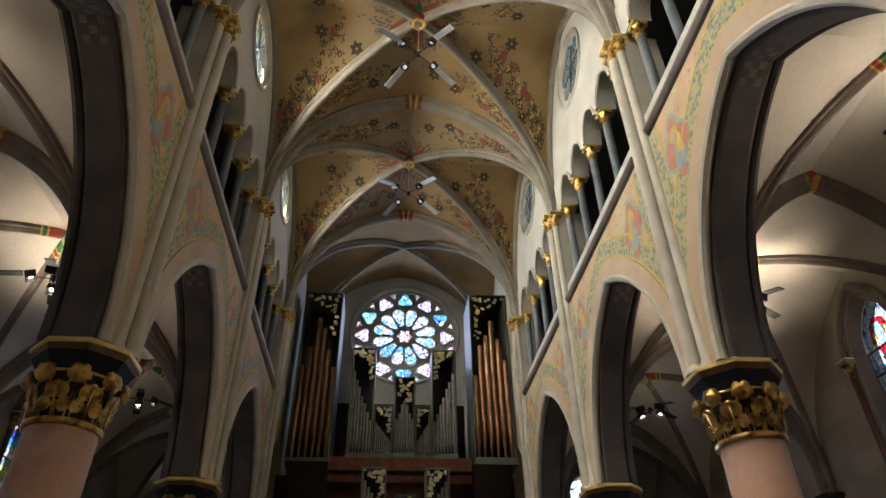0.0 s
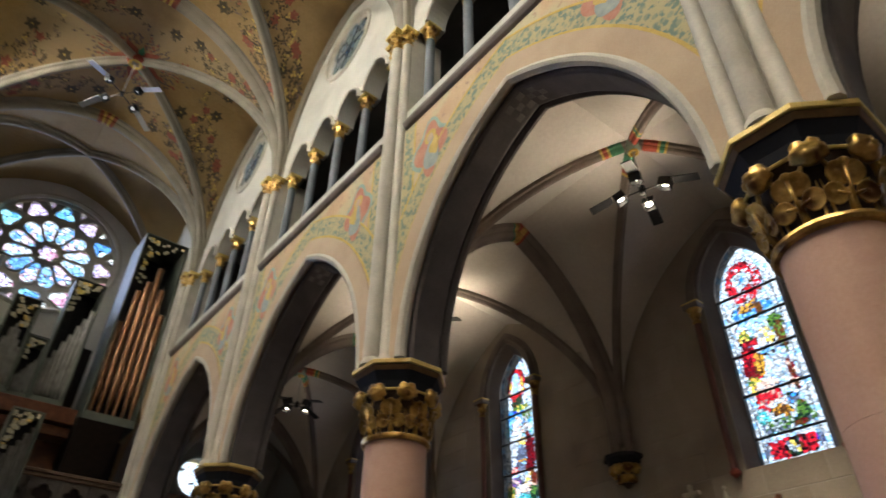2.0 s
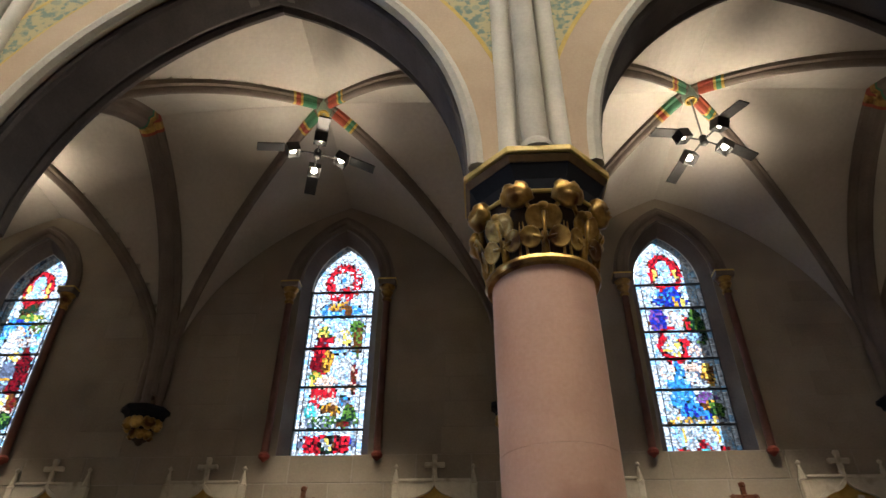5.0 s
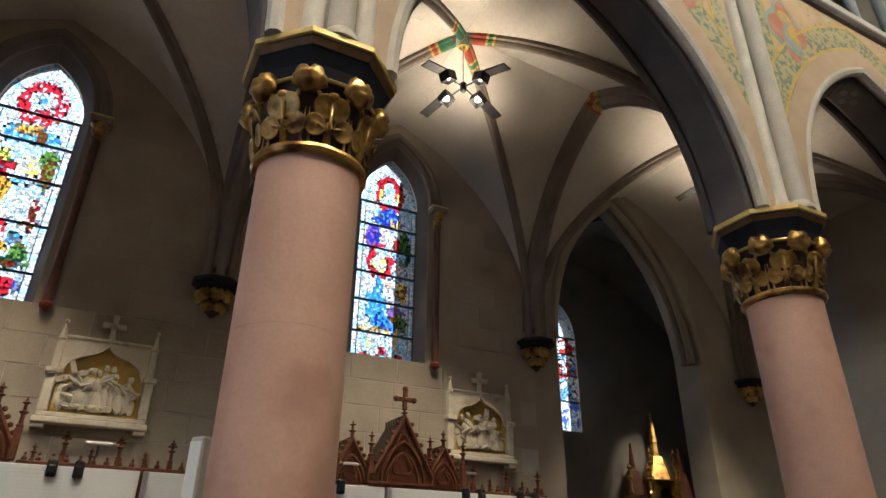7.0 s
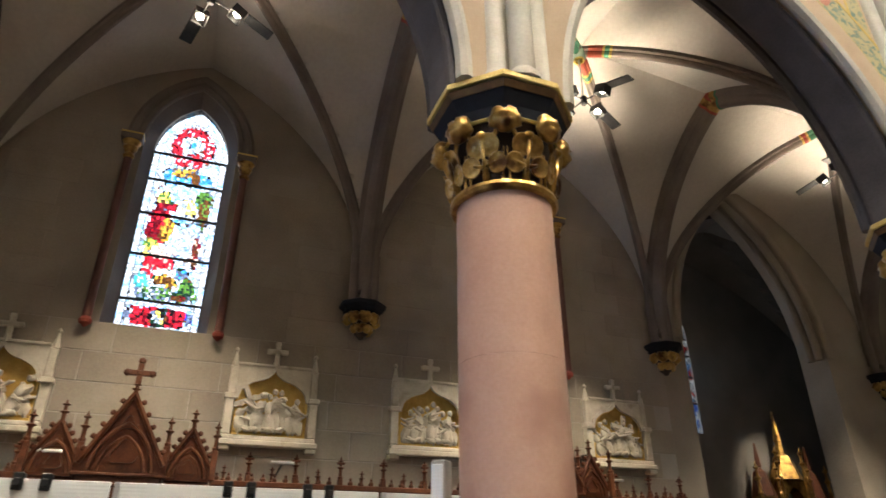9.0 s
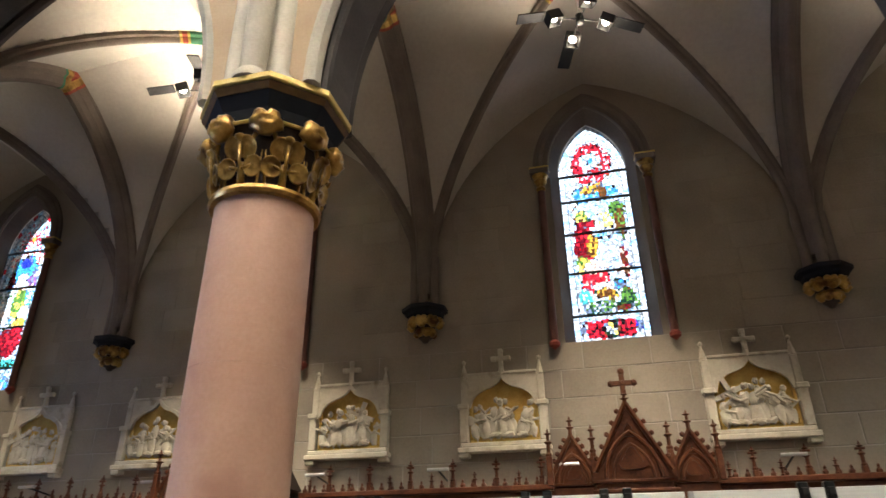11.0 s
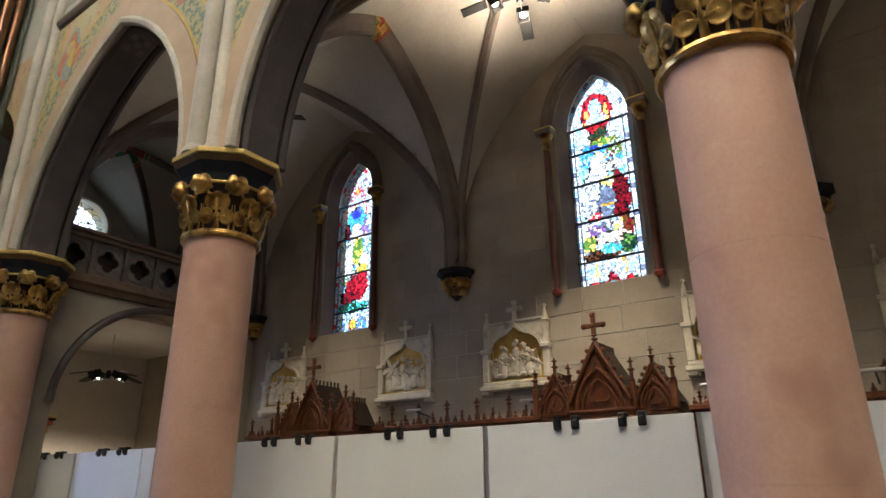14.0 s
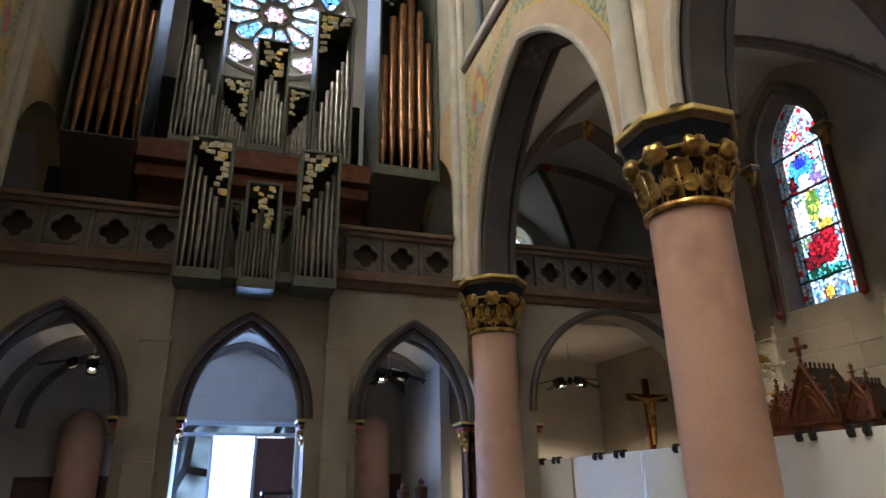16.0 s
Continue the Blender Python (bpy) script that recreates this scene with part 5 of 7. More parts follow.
# ---- rose window ----
def rose_window():
    e = group("rose_window", (0, 0, 0))
    structure(e, "large rose window of pale blue and pink glass in stone tracery", "window")

    def P(r, a, d):
        return (ROSE.x + r * math.cos(a), WEST + d, ROSE.z + r * math.sin(a))

    def ring(r, q, d, cx=0.0, cz=0.0, n=40):
        bm = bmesh.new()
        pts = [(ROSE.x + cx + r * math.cos(a), WEST + d, ROSE.z + cz + r * math.sin(a)) for a in (2 * math.pi * i / n for i in range(n))]
        sweep(bm, pts, [(q * math.cos(a), q * math.sin(a)) for a in (math.pi * j / 3 for j in range(6))], (0, -1, 0), True)
        part("tracery_ring", bm, SHAFT, e, smooth=True)
    ring(2.06, 0.09, 0.0)
    ring(1.98, 0.07, 0.16)
    ring(0.36, 0.05, 0.2, n=24)
    # tracery plate with twelve petals and a ring of foils
    N = 12
    shapes = []
    for i in range(N):
        a = 2 * math.pi * (i + 0.5) / N
        pts = []
        for j in range(22):
            t = 2 * math.pi * j / 22
            rr = 0.83 + 0.41 * math.cos(t)
            w = (0.13 + 0.10 * (rr - 0.4)) * math.sin(t) * 1.4
            ca, sa = math.cos(a), math.sin(a)
            pts.append((rr * ca - w * sa, rr * sa + w * ca))
        shapes.append((pts, G_ROSE))
        a = 2 * math.pi * i / N
        pts = []
        for j in range(30):
            t = 2 * math.pi * j / 30
            q = 0.275 * (1 + 0.2 * math.cos(3 * (t - a)))
            pts.append((1.60 * math.cos(a) + q * math.cos(t), 1.60 * math.sin(a) + q * math.sin(t)))
        shapes.append((pts, G_BLUE if i % 2 else G_PINK))
        a = 2 * math.pi * (i + 0.5) / N
        pts = [(1.83 * math.cos(a) + q[0] * math.cos(a) - q[1] * math.sin(a), 1.83 * math.sin(a) + q[0] * math.sin(a) + q[1] * math.cos(a))
               for q in ((-0.16, 0), (0.08, 0.14), (0.11, 0), (0.08, -0.14))]
        shapes.append((pts, G_PINK))
    pts = [(0.28 * (1 + 0.15 * math.cos(6 * t)) * math.cos(t), 0.28 * (1 + 0.15 * math.cos(6 * t)) * math.sin(t)) for t in (2 * math.pi * j / 36 for j in range(36))]
    shapes.append((pts, G_PINK))
    for pts, mt in shapes:
        bm = bmesh.new()
        bm.faces.new([bm.verts.new((ROSE.x + u, WEST + 0.22, ROSE.z + v)) for u, v in pts])
        part("pane", bm, mt, e)
        bm = bmesh.new()
        sweep(bm, [(ROSE.x + u, WEST + 0.2, ROSE.z + v) for u, v in pts], [(-0.04, -0.022), (0.04, -0.022), (0.04, 0.022), (-0.04, 0.022)], (0, -1, 0), True)
        part("tracery_bar", bm, SHAFT, e)
    # dark stone plate behind, cut by the panes: a fine triangle fan with holes left by a radial grid
    bm = bmesh.new()

    def inside(u, v):
        for pts, _ in shapes:
            k = False
            for (x1, y1), (x2, y2) in zip(pts, pts[1:] + pts[:1]):
                if (y1 > v) != (y2 > v) and u < (x2 - x1) * (v - y1) / (y2 - y1) + x1:
                    k = not k
            if k:
                return True
        return False
    st = 0.035
    m = int(2.1 / st)
    for i in range(-m, m):
        for j in range(-m, m):
            u, v = (i + 0.5) * st, (j + 0.5) * st
            if u * u + v * v < 2.06 ** 2 and not inside(u, v):
                bm.faces.new([bm.verts.new((ROSE.x + a, WEST + 0.235, ROSE.z + b)) for a, b in ((u - st / 2, v - st / 2), (u + st / 2, v - st / 2), (u + st / 2, v + st / 2), (u - st / 2, v + st / 2))])
    part("tracery_plate", bm, SHAFT, e)


rose_window()
for side in (1, -1):
    cx = SX(side, 6.6)
    e = group("window", (0, 0, 0))
    structure(e, "plain round window with bright clear glass", "window")
    bm = bmesh.new()
    sweep(bm, [(cx + 0.64 * math.cos(a), WEST + 0.02, 7.5 + 0.64 * math.sin(a)) for a in (2 * math.pi * i / 28 for i in range(28))],
          [(0.06 * math.cos(a), 0.06 * math.sin(a)) for a in (math.pi * j / 3 for j in range(6))], (0, -1, 0), True)
    part("window_frame", bm, PLASTER, e, smooth=True)
    bm = bmesh.new()
    bm.faces.new([bm.verts.new((cx + 0.63 * math.cos(a), WEST + 0.3, 7.5 + 0.63 * math.sin(a))) for a in (2 * math.pi * i / 28 for i in range(28))])
    part("pane", bm, G_CLEAR, e)

# ---- corbels under the aisle ribs ----
def corbel(where):
    """A gilded leaf corbel that carries three thin shafts; x points into the wall."""
    e = group("corbel", where)
    tagged(e, "gilded leaf corbel carrying three dark rib shafts on the aisle wall", "corbel", "aisle wall corbels")
    bm = bmesh.new()
    lathe(bm, [(0.03, 4.46), (0.06, 4.50), (0.10, 4.53), (0.09, 4.58), (0.17, 4.72), (0.21, 4.80)], 12)
    part("bell", bm, BELL, e, smooth=True)
    for i in range(5):
        a = 90 + 45 * i
        for z, r, q in ((4.60, 0.12, 0.055), (4.74, 0.205, 0.072)):
            bm = knob_mesh(q)
            bmesh.ops.transform(bm, matrix=pose(0, 0, 0, 0, 0, a + (22 if z < 4.7 else 0)) @ pose(r, 0, z), verts=bm.verts[:])
            part("leaf", bm, GOLD, e, smooth=True, sharp=0)
    bm = bmesh.new()
    lathe(bm, [(0.22, 4.79), (0.27, 4.83), (0.28, 4.87), (0.34, 4.90), (0.34, 4.95), (0.30, 4.97)], 8, turn=OCT)
    part("abacus", bm, NAVY, e, "dark moulded abacus")
    for y, x in ((0, -0.12), (0.15, -0.04), (-0.15, -0.04)):
        bm = bmesh.new()
        lathe(bm, [(0.09, 4.96), (0.09, 5.0), (0.065, 5.04), (0.065, 5.75)], 10, Matrix.Translation((x, y, 0)))
        part("shaft", bm, RIB, e, smooth=True)
    return e


corb0 = corbel((WALL - 0.08, 0, 0))
for side in (1, -1):
    for k in range(-2, 4):
        if (side, k) != (1, 0):
            copy_thing(corb0, pose(SX(side, WALL - 0.08), k * BAY, 0, 0, 0, 0 if side > 0 else 180))


# bosses and keystones
def boss(where, r):
    e = group("vault_boss", where)
    tagged(e, "round carved vault boss painted red and gold", "boss", "vault bosses")
    bm = bmesh.new()
    lathe(bm, [(r, 0.04), (r, -0.16), (r * 0.8, -0.2), (r * 0.45, -0.2)], 16)
    part("disc", bm, TEAL if r < 0.2 else RED, e, smooth=True)
    bm = bmesh.new()
    lathe(bm, [(r * 0.72, -0.195), (r * 0.76, -0.225), (r * 0.55, -0.235), (r * 0.4, -0.2)], 16)
    part("ring", bm, GILT_PAINT, e, smooth=True)
    return e


for side in (1, -1):
    for k in BAYS:
        c = (k + 0.5) * BAY
        boss((SX(side, AXC), c, AZ + AH + 0.12), 0.11)
    for k in range(-2, 4):
        # painted keystones of the transverse arches
        e = group("keystone", (0, 0, 0))
        tagged(e, "gold, red and green painted keystone of the aisle arch", "keystone", "aisle keystones")
        for u0, u1, mt in ((-0.06, 0.06, RED), (0.06, 0.16, GOLD), (-0.16, -0.06, GOLD), (0.16, 0.20, RED), (-0.20, -0.16, GREEN)):
            seg = [(SX(side, AXC) + u0 + (u1 - u0) * i / 2, k * BAY, AZ + arch_y(u0 + (u1 - u0) * i / 2, AA, AH)) for i in range(3)]
            bm = bmesh.new()
            sweep(bm, seg, [(a * 0.8, b * 1.03) for a, b in rib_profile(0.215, 0.25)], (0, -1, 0))
            part("painted_band", bm, mt, e)


# ---- four-headed lamps ----
BULB = glow("lamp_light", (1.0, 0.86, 0.66), 22)
DIM_BULB = glow("dim_lamp_light", (0.9, 0.93, 1.0), 0.8)


def cluster_lamp(where, drop, spread=0.33, flap=BLACK, turn=20.0, scale=1.0, bulb=BULB):
    e = group("ceiling_lamp", where)
    tagged(e, "four-headed spot lamp with long dark flaps hung from the vault", "lamp", "vault lamps")
    bm = bmesh.new()
    rod(bm, (0, 0, 0), (0, 0, -drop), 0.012, 8)
    part("suspension", bm, STEEL, e)
    bm = bmesh.new()
    lathe(bm, [(0.03, -drop - 0.14), (0.05, -drop - 0.12), (0.05, -drop), (0.02, -drop + 0.03)], 10)
    part("hub", bm, BLACK, e)
    for i in range(4):
        m = pose(0, 0, -drop, 0, 0, turn + 90 * i)
        bm = bmesh.new()
        rod(bm, m @ Vector((0.04, 0, -0.06)), m @ Vector((spread - 0.1, 0, -0.08)), 0.012, 6)
        part("arm", bm, BLACK, e)
        mm = m @ pose(spread, 0, -0.08, 0, 22, 0)
        bm = bmesh.new()
        for a, b, p, q in ((-0.085, 0.085, -0.085, -0.073), (-0.085, 0.085, 0.073, 0.085), (-0.085, -0.073, -0.085, 0.085), (0.073, 0.085, -0.085, 0.085)):
            box(bm, a, b, p, q, -0.07, 0.07, mm)
        part("housing", bm, BLACK, e, "open dark metal lamp housing")
        bm = bmesh.new()
        lathe(bm, [(0.02, -0.04), (0.045, -0.015), (0.045, 0.015), (0.02, 0.04)], 10, mm)
        part("bulb", bm, bulb, e, "glowing lamp", smooth=True)
        bm = bmesh.new()
        cbox(bm, 0.10, 0.10 + 0.36 * scale, -0.08, 0.08, -0.010, 0.010, 0.004, mm @ pose(0, 0, 0.05, 0, -8, 0))
        part("flap", bm, flap, e, "long flat reflector flap")
    return e


for side in (1, -1):
    for k in BAYS:
        cluster_lamp((SX(side, AXC), (k + 0.5) * BAY, AZ + AH - 0.08), 0.72)
SILVER = mat("pale_reflector", (0.50, 0.51, 0.54), (0.62, 0.63, 0.66), 5, 0.4, 0.3)
for k in BAYS:
    cluster_lamp((XC, (k + 0.5) * BAY, NZ + NH - 0.1), 1.15, 0.50, SILVER, 38.0, 1.7, DIM_BULB)
for x in (-2.1, 2.9, 6.75):
    e = cluster_lamp((x, 17.6, GAL_Z - 0.3), 0.75, 0.3, BLACK, 10.0)

# ---- painted nave vault: stars round the bosses, rosettes and flower sprays, all thin paint in one mesh a colour ----
LEAFY = mat("dark_leaf_paint", (0.045, 0.035, 0.022), (0.10, 0.075, 0.04), 8, 0.8)
PETAL = mat("dark_red_paint", (0.20, 0.055, 0.035), (0.29, 0.10, 0.06), 8, 0.8)
GREYP = mat("grey_scroll_paint", (0.10, 0.075, 0.06), (0.19, 0.13, 0.10), 8, 0.8)


def vault_paint(k):
    c = (k + 0.5) * BAY
    b = NB
    random.seed(100 + k)
    sheets = {"dark": bmesh.new(), "red": bmesh.new(), "grey": bmesh.new(), "gold": bmesh.new(), "green": bmesh.new()}

    def V(x, y, lift):
        return (XC + x, c + y, vault_z(x, y, NA, b, NZ, NH) - lift)

    def blade(key, x, y, a, length, w, lift=0.012):
        ca, sa = math.cos(a), math.sin(a)
        pts = [(0, 0), (length * 0.5, w), (length, 0), (length * 0.5, -w)]
        bm = sheets[key]
        bm.faces.new([bm.verts.new(V(x + u * ca - v * sa, y + u * sa + v * ca, lift)) for u, v in pts])

    def rosette(x, y, r, key="dark", n=6):
        t = random.random()
        for i in range(n):
            blade(key, x, y, t + 2 * math.pi * i / n, r, r * 0.30)
        blade("gold", x - 0.03, y, 0, 0.06, 0.03, 0.016)
    # star and rays round the boss
    for i in range(5):
        a = 2 * math.pi * i / 5 + math.pi / 2
        blade("red", 0, 0, a, 0.78, 0.16, 0.03)
        blade("green", 0, 0, a + math.pi / 5, 0.55, 0.14, 0.028)
    for i in range(40):
        a = 2 * math.pi * i / 40
        r0 = 0.6 + 0.1 * random.random()
        r1 = r0 + 0.35 + 0.45 * (i % 5 == 0) + 0.15 * random.random()
        for j in range(7):
            r = r0 + (r1 - r0) * j / 6
            q = a + random.uniform(-0.05, 0.05)
            blade("grey" if random.random() < 0.8 else "red", r * math.cos(q), r * math.sin(q) * b / NA * 1.15, a + random.uniform(-0.8, 0.8), 0.13, 0.035)
    # single rosettes
    for sx in (-1, 1):
        for sy in (-1, 1):
            for u, v in ((0.30, 0.72), (0.66, 0.16), (0.42, 0.30), (0.14, 0.62)):
                rosette(sx * u * NA, sy * v * b, 0.20)
    # flower sprays on both flanks of the groins, thick low down and thinning upward
    for sx in (-1, 1):
        for sy in (-1, 1):
            for flank in (0, 1):
                for i in range(130):
                    t = 0.50 + 0.44 * random.random() ** 0.9
                    off = 0.05 + 0.42 * random.random() ** 1.3 * (1.2 - t) * 1.6
                    x, y = (t, max(0.02, t - off)) if flank else (max(0.02, t - off), t)
                    if max(x, y) > 0.965:
                        continue
                    p = random.random()
                    key = "dark" if p < 0.68 else ("grey" if p < 0.86 else ("red" if p < 0.92 else "gold"))
                    a = random.random() * 6.28
                    if key == "red" and random.random() < 0.6:
                        for j in range(5):
                            blade("red", sx * x * NA, sy * y * b, a + j * 1.257, 0.13, 0.045)
                    else:
                        for j in range(3):
                            blade(key, sx * x * NA, sy * y * b, a + j * 2.1, random.uniform(0.05, 0.10), 0.024)
    vault = group("vault_painting", (0, 0, 0))
    structure(vault, "painted flower sprays, rosettes and red star on the nave vault", "wall painting")
    for key, mt in (("dark", LEAFY), ("red", PETAL), ("grey", GREYP), ("gold", GILT_PAINT), ("green", GREEN)):
        o = part("painted_flowers", sheets[key], mt, vault)
        o["kind"] = "stuff"


for k in BAYS:
    vault_paint(k)
    boss((XC, (k + 0.5) * BAY, NZ + NH + 0.12), 0.24)
for k in range(-2, 4):
    e = group("keystone", (0, 0, 0))
    tagged(e, "red and gold painted keystone of the nave arch", "keystone", "nave keystones")
    for u0, u1, mt in ((-0.07, 0.07, PETAL), (0.07, 0.14, GILT_PAINT), (-0.14, -0.07, GILT_PAINT), (0.14, 0.26, PETAL), (-0.26, -0.14, PETAL)):
        seg = [(XC + u0 + (u1 - u0) * i / 2, k * BAY, NZ + arch_y(u0 + (u1 - u0) * i / 2, NA, NH)) for i in range(3)]
        bm = bmesh.new()
        sweep(bm, seg, [(a, q * 1.04) for a, q in rib_profile(0.205, 0.26)], (0, -1, 0))
        part("painted_band", bm, mt, e)


# ---- stations of the cross ----
def station(where, seed, label):
    """A carved white frame with an ogee arch, pinnacles and a cross, round a relief on gold ground. y runs across, x into the wall."""
    random.seed(seed)
    e = group("station_relief", where)
    tagged(e, label, "wall relief", "stations along the aisle wall")
    bm = bmesh.new()
    cbox(bm, -0.16, 0, -0.60, 0.60, 0.0, 0.07, 0.012)
    cbox(bm, -0.12, 0, -0.57, 0.57, 0.07, 0.13, 0.012)
    part("sill", bm, MARBLE, e)
    for s in (-1, 1):
        bm = bmesh.new()
        cbox(bm, -0.14, 0, s * 0.52 - 0.07, s * 0.52 + 0.07, -0.06, 0.0, 0.012)
        part("bracket", bm, MARBLE, e)
        bm = bmesh.new()
        cbox(bm, -0.11, 0, s * 0.52 - 0.055, s * 0.52 + 0.055, 0.13, 0.60, 0.012)
        cbox(bm, -0.14, 0, s * 0.52 - 0.075, s * 0.52 + 0.075, 0.56, 0.63, 0.012)
        cbox(bm, -0.09, 0, s * 0.51 - 0.045, s * 0.51 + 0.045, 0.63, 0.98, 0.01)
        lathe(bm, [(0.062, 0.98), (0.05, 1.0), (0.012, 1.17), (0.03, 1.19), (0.03, 1.21), (0.0, 1.24)], 6, Matrix.Translation((-0.05, s * 0.51, 0)), caps=False)
        part("pilaster", bm, MARBLE, e)
    # head with an ogee opening
    us = [-0.45 + 0.9 * i / 24 for i in range(25)]
    hi = [(u, 0.58 + 0.29 * math.sqrt(max(0, 1 - (u / 0.45) ** 2)) + 0.11 * max(0, 1 - abs(u) / 0.16) ** 2) for u in us]
    lo = [(u, 0.58) for u in us]
    bm = bmesh.new()
    opening_wall(bm, lambda u, v, w: (w, u, v), -0.465, 0.465, 0.58, 1.0, lo, hi, -0.07, 0)
    cbox(bm, -0.09, 0, -0.47, 0.47, 1.0, 1.04, 0.01)
    part("head", bm, MARBLE, e)
    bm = bmesh.new()
    sweep(bm, [(-0.075, u, v) for u, v in hi], [(-0.03, -0.025), (0.015, -0.025), (0.015, 0.025), (-0.03, 0.025)], (1, 0, 0))
    part("ogee_mould", bm, MARBLE, e)
    bm = bmesh.new()
    cbox(bm, -0.02, 0, -0.455, 0.455, 0.13, 0.95, 0.004)
    part("gold_ground", bm, RELIEF_GOLD, e, "gold background of the relief")
    bm = bmesh.new()
    for z0, z1, y0, y1 in ((0.13, 0.17, -0.45, 0.45), (0.17, 0.62, -0.45, -0.41), (0.17, 0.62, 0.41, 0.45)):
        cbox(bm, -0.06, -0.02, y0, y1, z0, z1, 0.006)
    part("gold_border", bm, RELIEF_GOLD, e)
    # relief: a crowd of plain carved shapes
    bm = bmesh.new()

    def lump(y, z, ry, rz, lean, depth):
        b = bmesh.new()
        bmesh.ops.create_icosphere(b, subdivisions=2, radius=1)
        for v in b.verts:
            v.co *= 1 + 0.45 * noise.noise(v.co * 2.3 + Vector((seed * 3.1 + y * 40, z * 31, 0)))
        join(bm, b, pose(-depth, y, z, lean, 0, 0) @ Matrix.Diagonal((0.035, ry, rz, 1)))
    for i in range(11):
        y = -0.36 + 0.072 * i + random.uniform(-0.02, 0.02)
        top = 0.30 + 0.24 * (1 - (y / 0.45) ** 2) * random.uniform(0.55, 1.0)
        lean = random.uniform(-32, 32)
        d = 0.04 + 0.025 * (i % 3)
        lump(y, 0.17 + top * 0.28, 0.062, top * 0.30, lean * 0.4, d)
        lump(y - 0.002 * lean, 0.17 + top * 0.66, 0.055, top * 0.20, lean, d)
        lump(y - 0.004 * lean, 0.17 + top, 0.034, 0.042, 0, d + 0.01)
        for q in range(2):
            z = 0.17 + top * random.uniform(0.45, 0.8)
            b = bmesh.new()
            rod(b, (-d - 0.03, y, z), (-d - 0.035, y + random.choice((-1, 1)) * random.uniform(0.07, 0.15), z + random.uniform(-0.10, 0.12)), 0.022, 7, 0.014)
            join(bm, b)
    for i in range(5):
        lump(random.uniform(-0.34, 0.34), 0.21, 0.075, 0.035, random.uniform(-20, 20), 0.10)
    if seed % 2 == 0:
        b = bmesh.new()
        box(b, -0.10, -0.06, -0.03, 0.03, 0.2, 0.80)
        box(b, -0.10, -0.06, -0.2, 0.2, 0.58, 0.64)
        join(bm, b, pose(0, 0.05, 0, random.uniform(-25, 25), 0, 0))
    part("relief", bm, MARBLE, e, "white carved relief of plain shapes", smooth=True)
    bm = bmesh.new()
    rod(bm, (-0.05, 0, 1.0), (-0.05, 0, 1.13), 0.05, 8, 0.03)
    cbox(bm, -0.085, -0.03, -0.03, 0.03, 1.08, 1.33, 0.010)
    cbox(bm, -0.085, -0.03, -0.10, 0.10, 1.19, 1.25, 0.010)
    for y, z in ((-0.10, 1.22), (0.10, 1.22), (0, 1.32)):
        cbox(bm, -0.09, -0.025, y - 0.035, y + 0.035, z - 0.035, z + 0.03, 0.010)
    part("cross", bm, MARBLE, e)
    return e


WORDS = ("gold-backed white relief in a carved ogee frame with a cross", "white carved relief in a pale gothic frame on the stone wall")
i = 0
for side in (1, -1):
    for k in (-1, 0, 1, 2):
        for s in (-1, 1):
            ob = station((SX(side, WALL), (k + 0.5) * BAY + 0.02 + s * 1.53, 2.94), 40 + i, WORDS[i % 2])
            if side < 0:
                ob.rotation_euler = (0, 0, math.pi)
            i += 1


# ---- carved oak confessionals and the crest of the wainscot ----
def finial(bm, x, y, z, h, r=0.028):
    m = Matrix.Translation((x, y, z))
    lathe(bm, [(r, 0), (r * 1.2, h * 0.08), (r * 0.7, h * 0.14), (r * 0.7, h * 0.42), (r * 1.5, h * 0.5), (r * 0.6, h * 0.56), (r * 0.5, h * 0.75), (r * 1.3, h * 0.8), (r * 0.5, h * 0.86), (0.004, h)], 6, m)


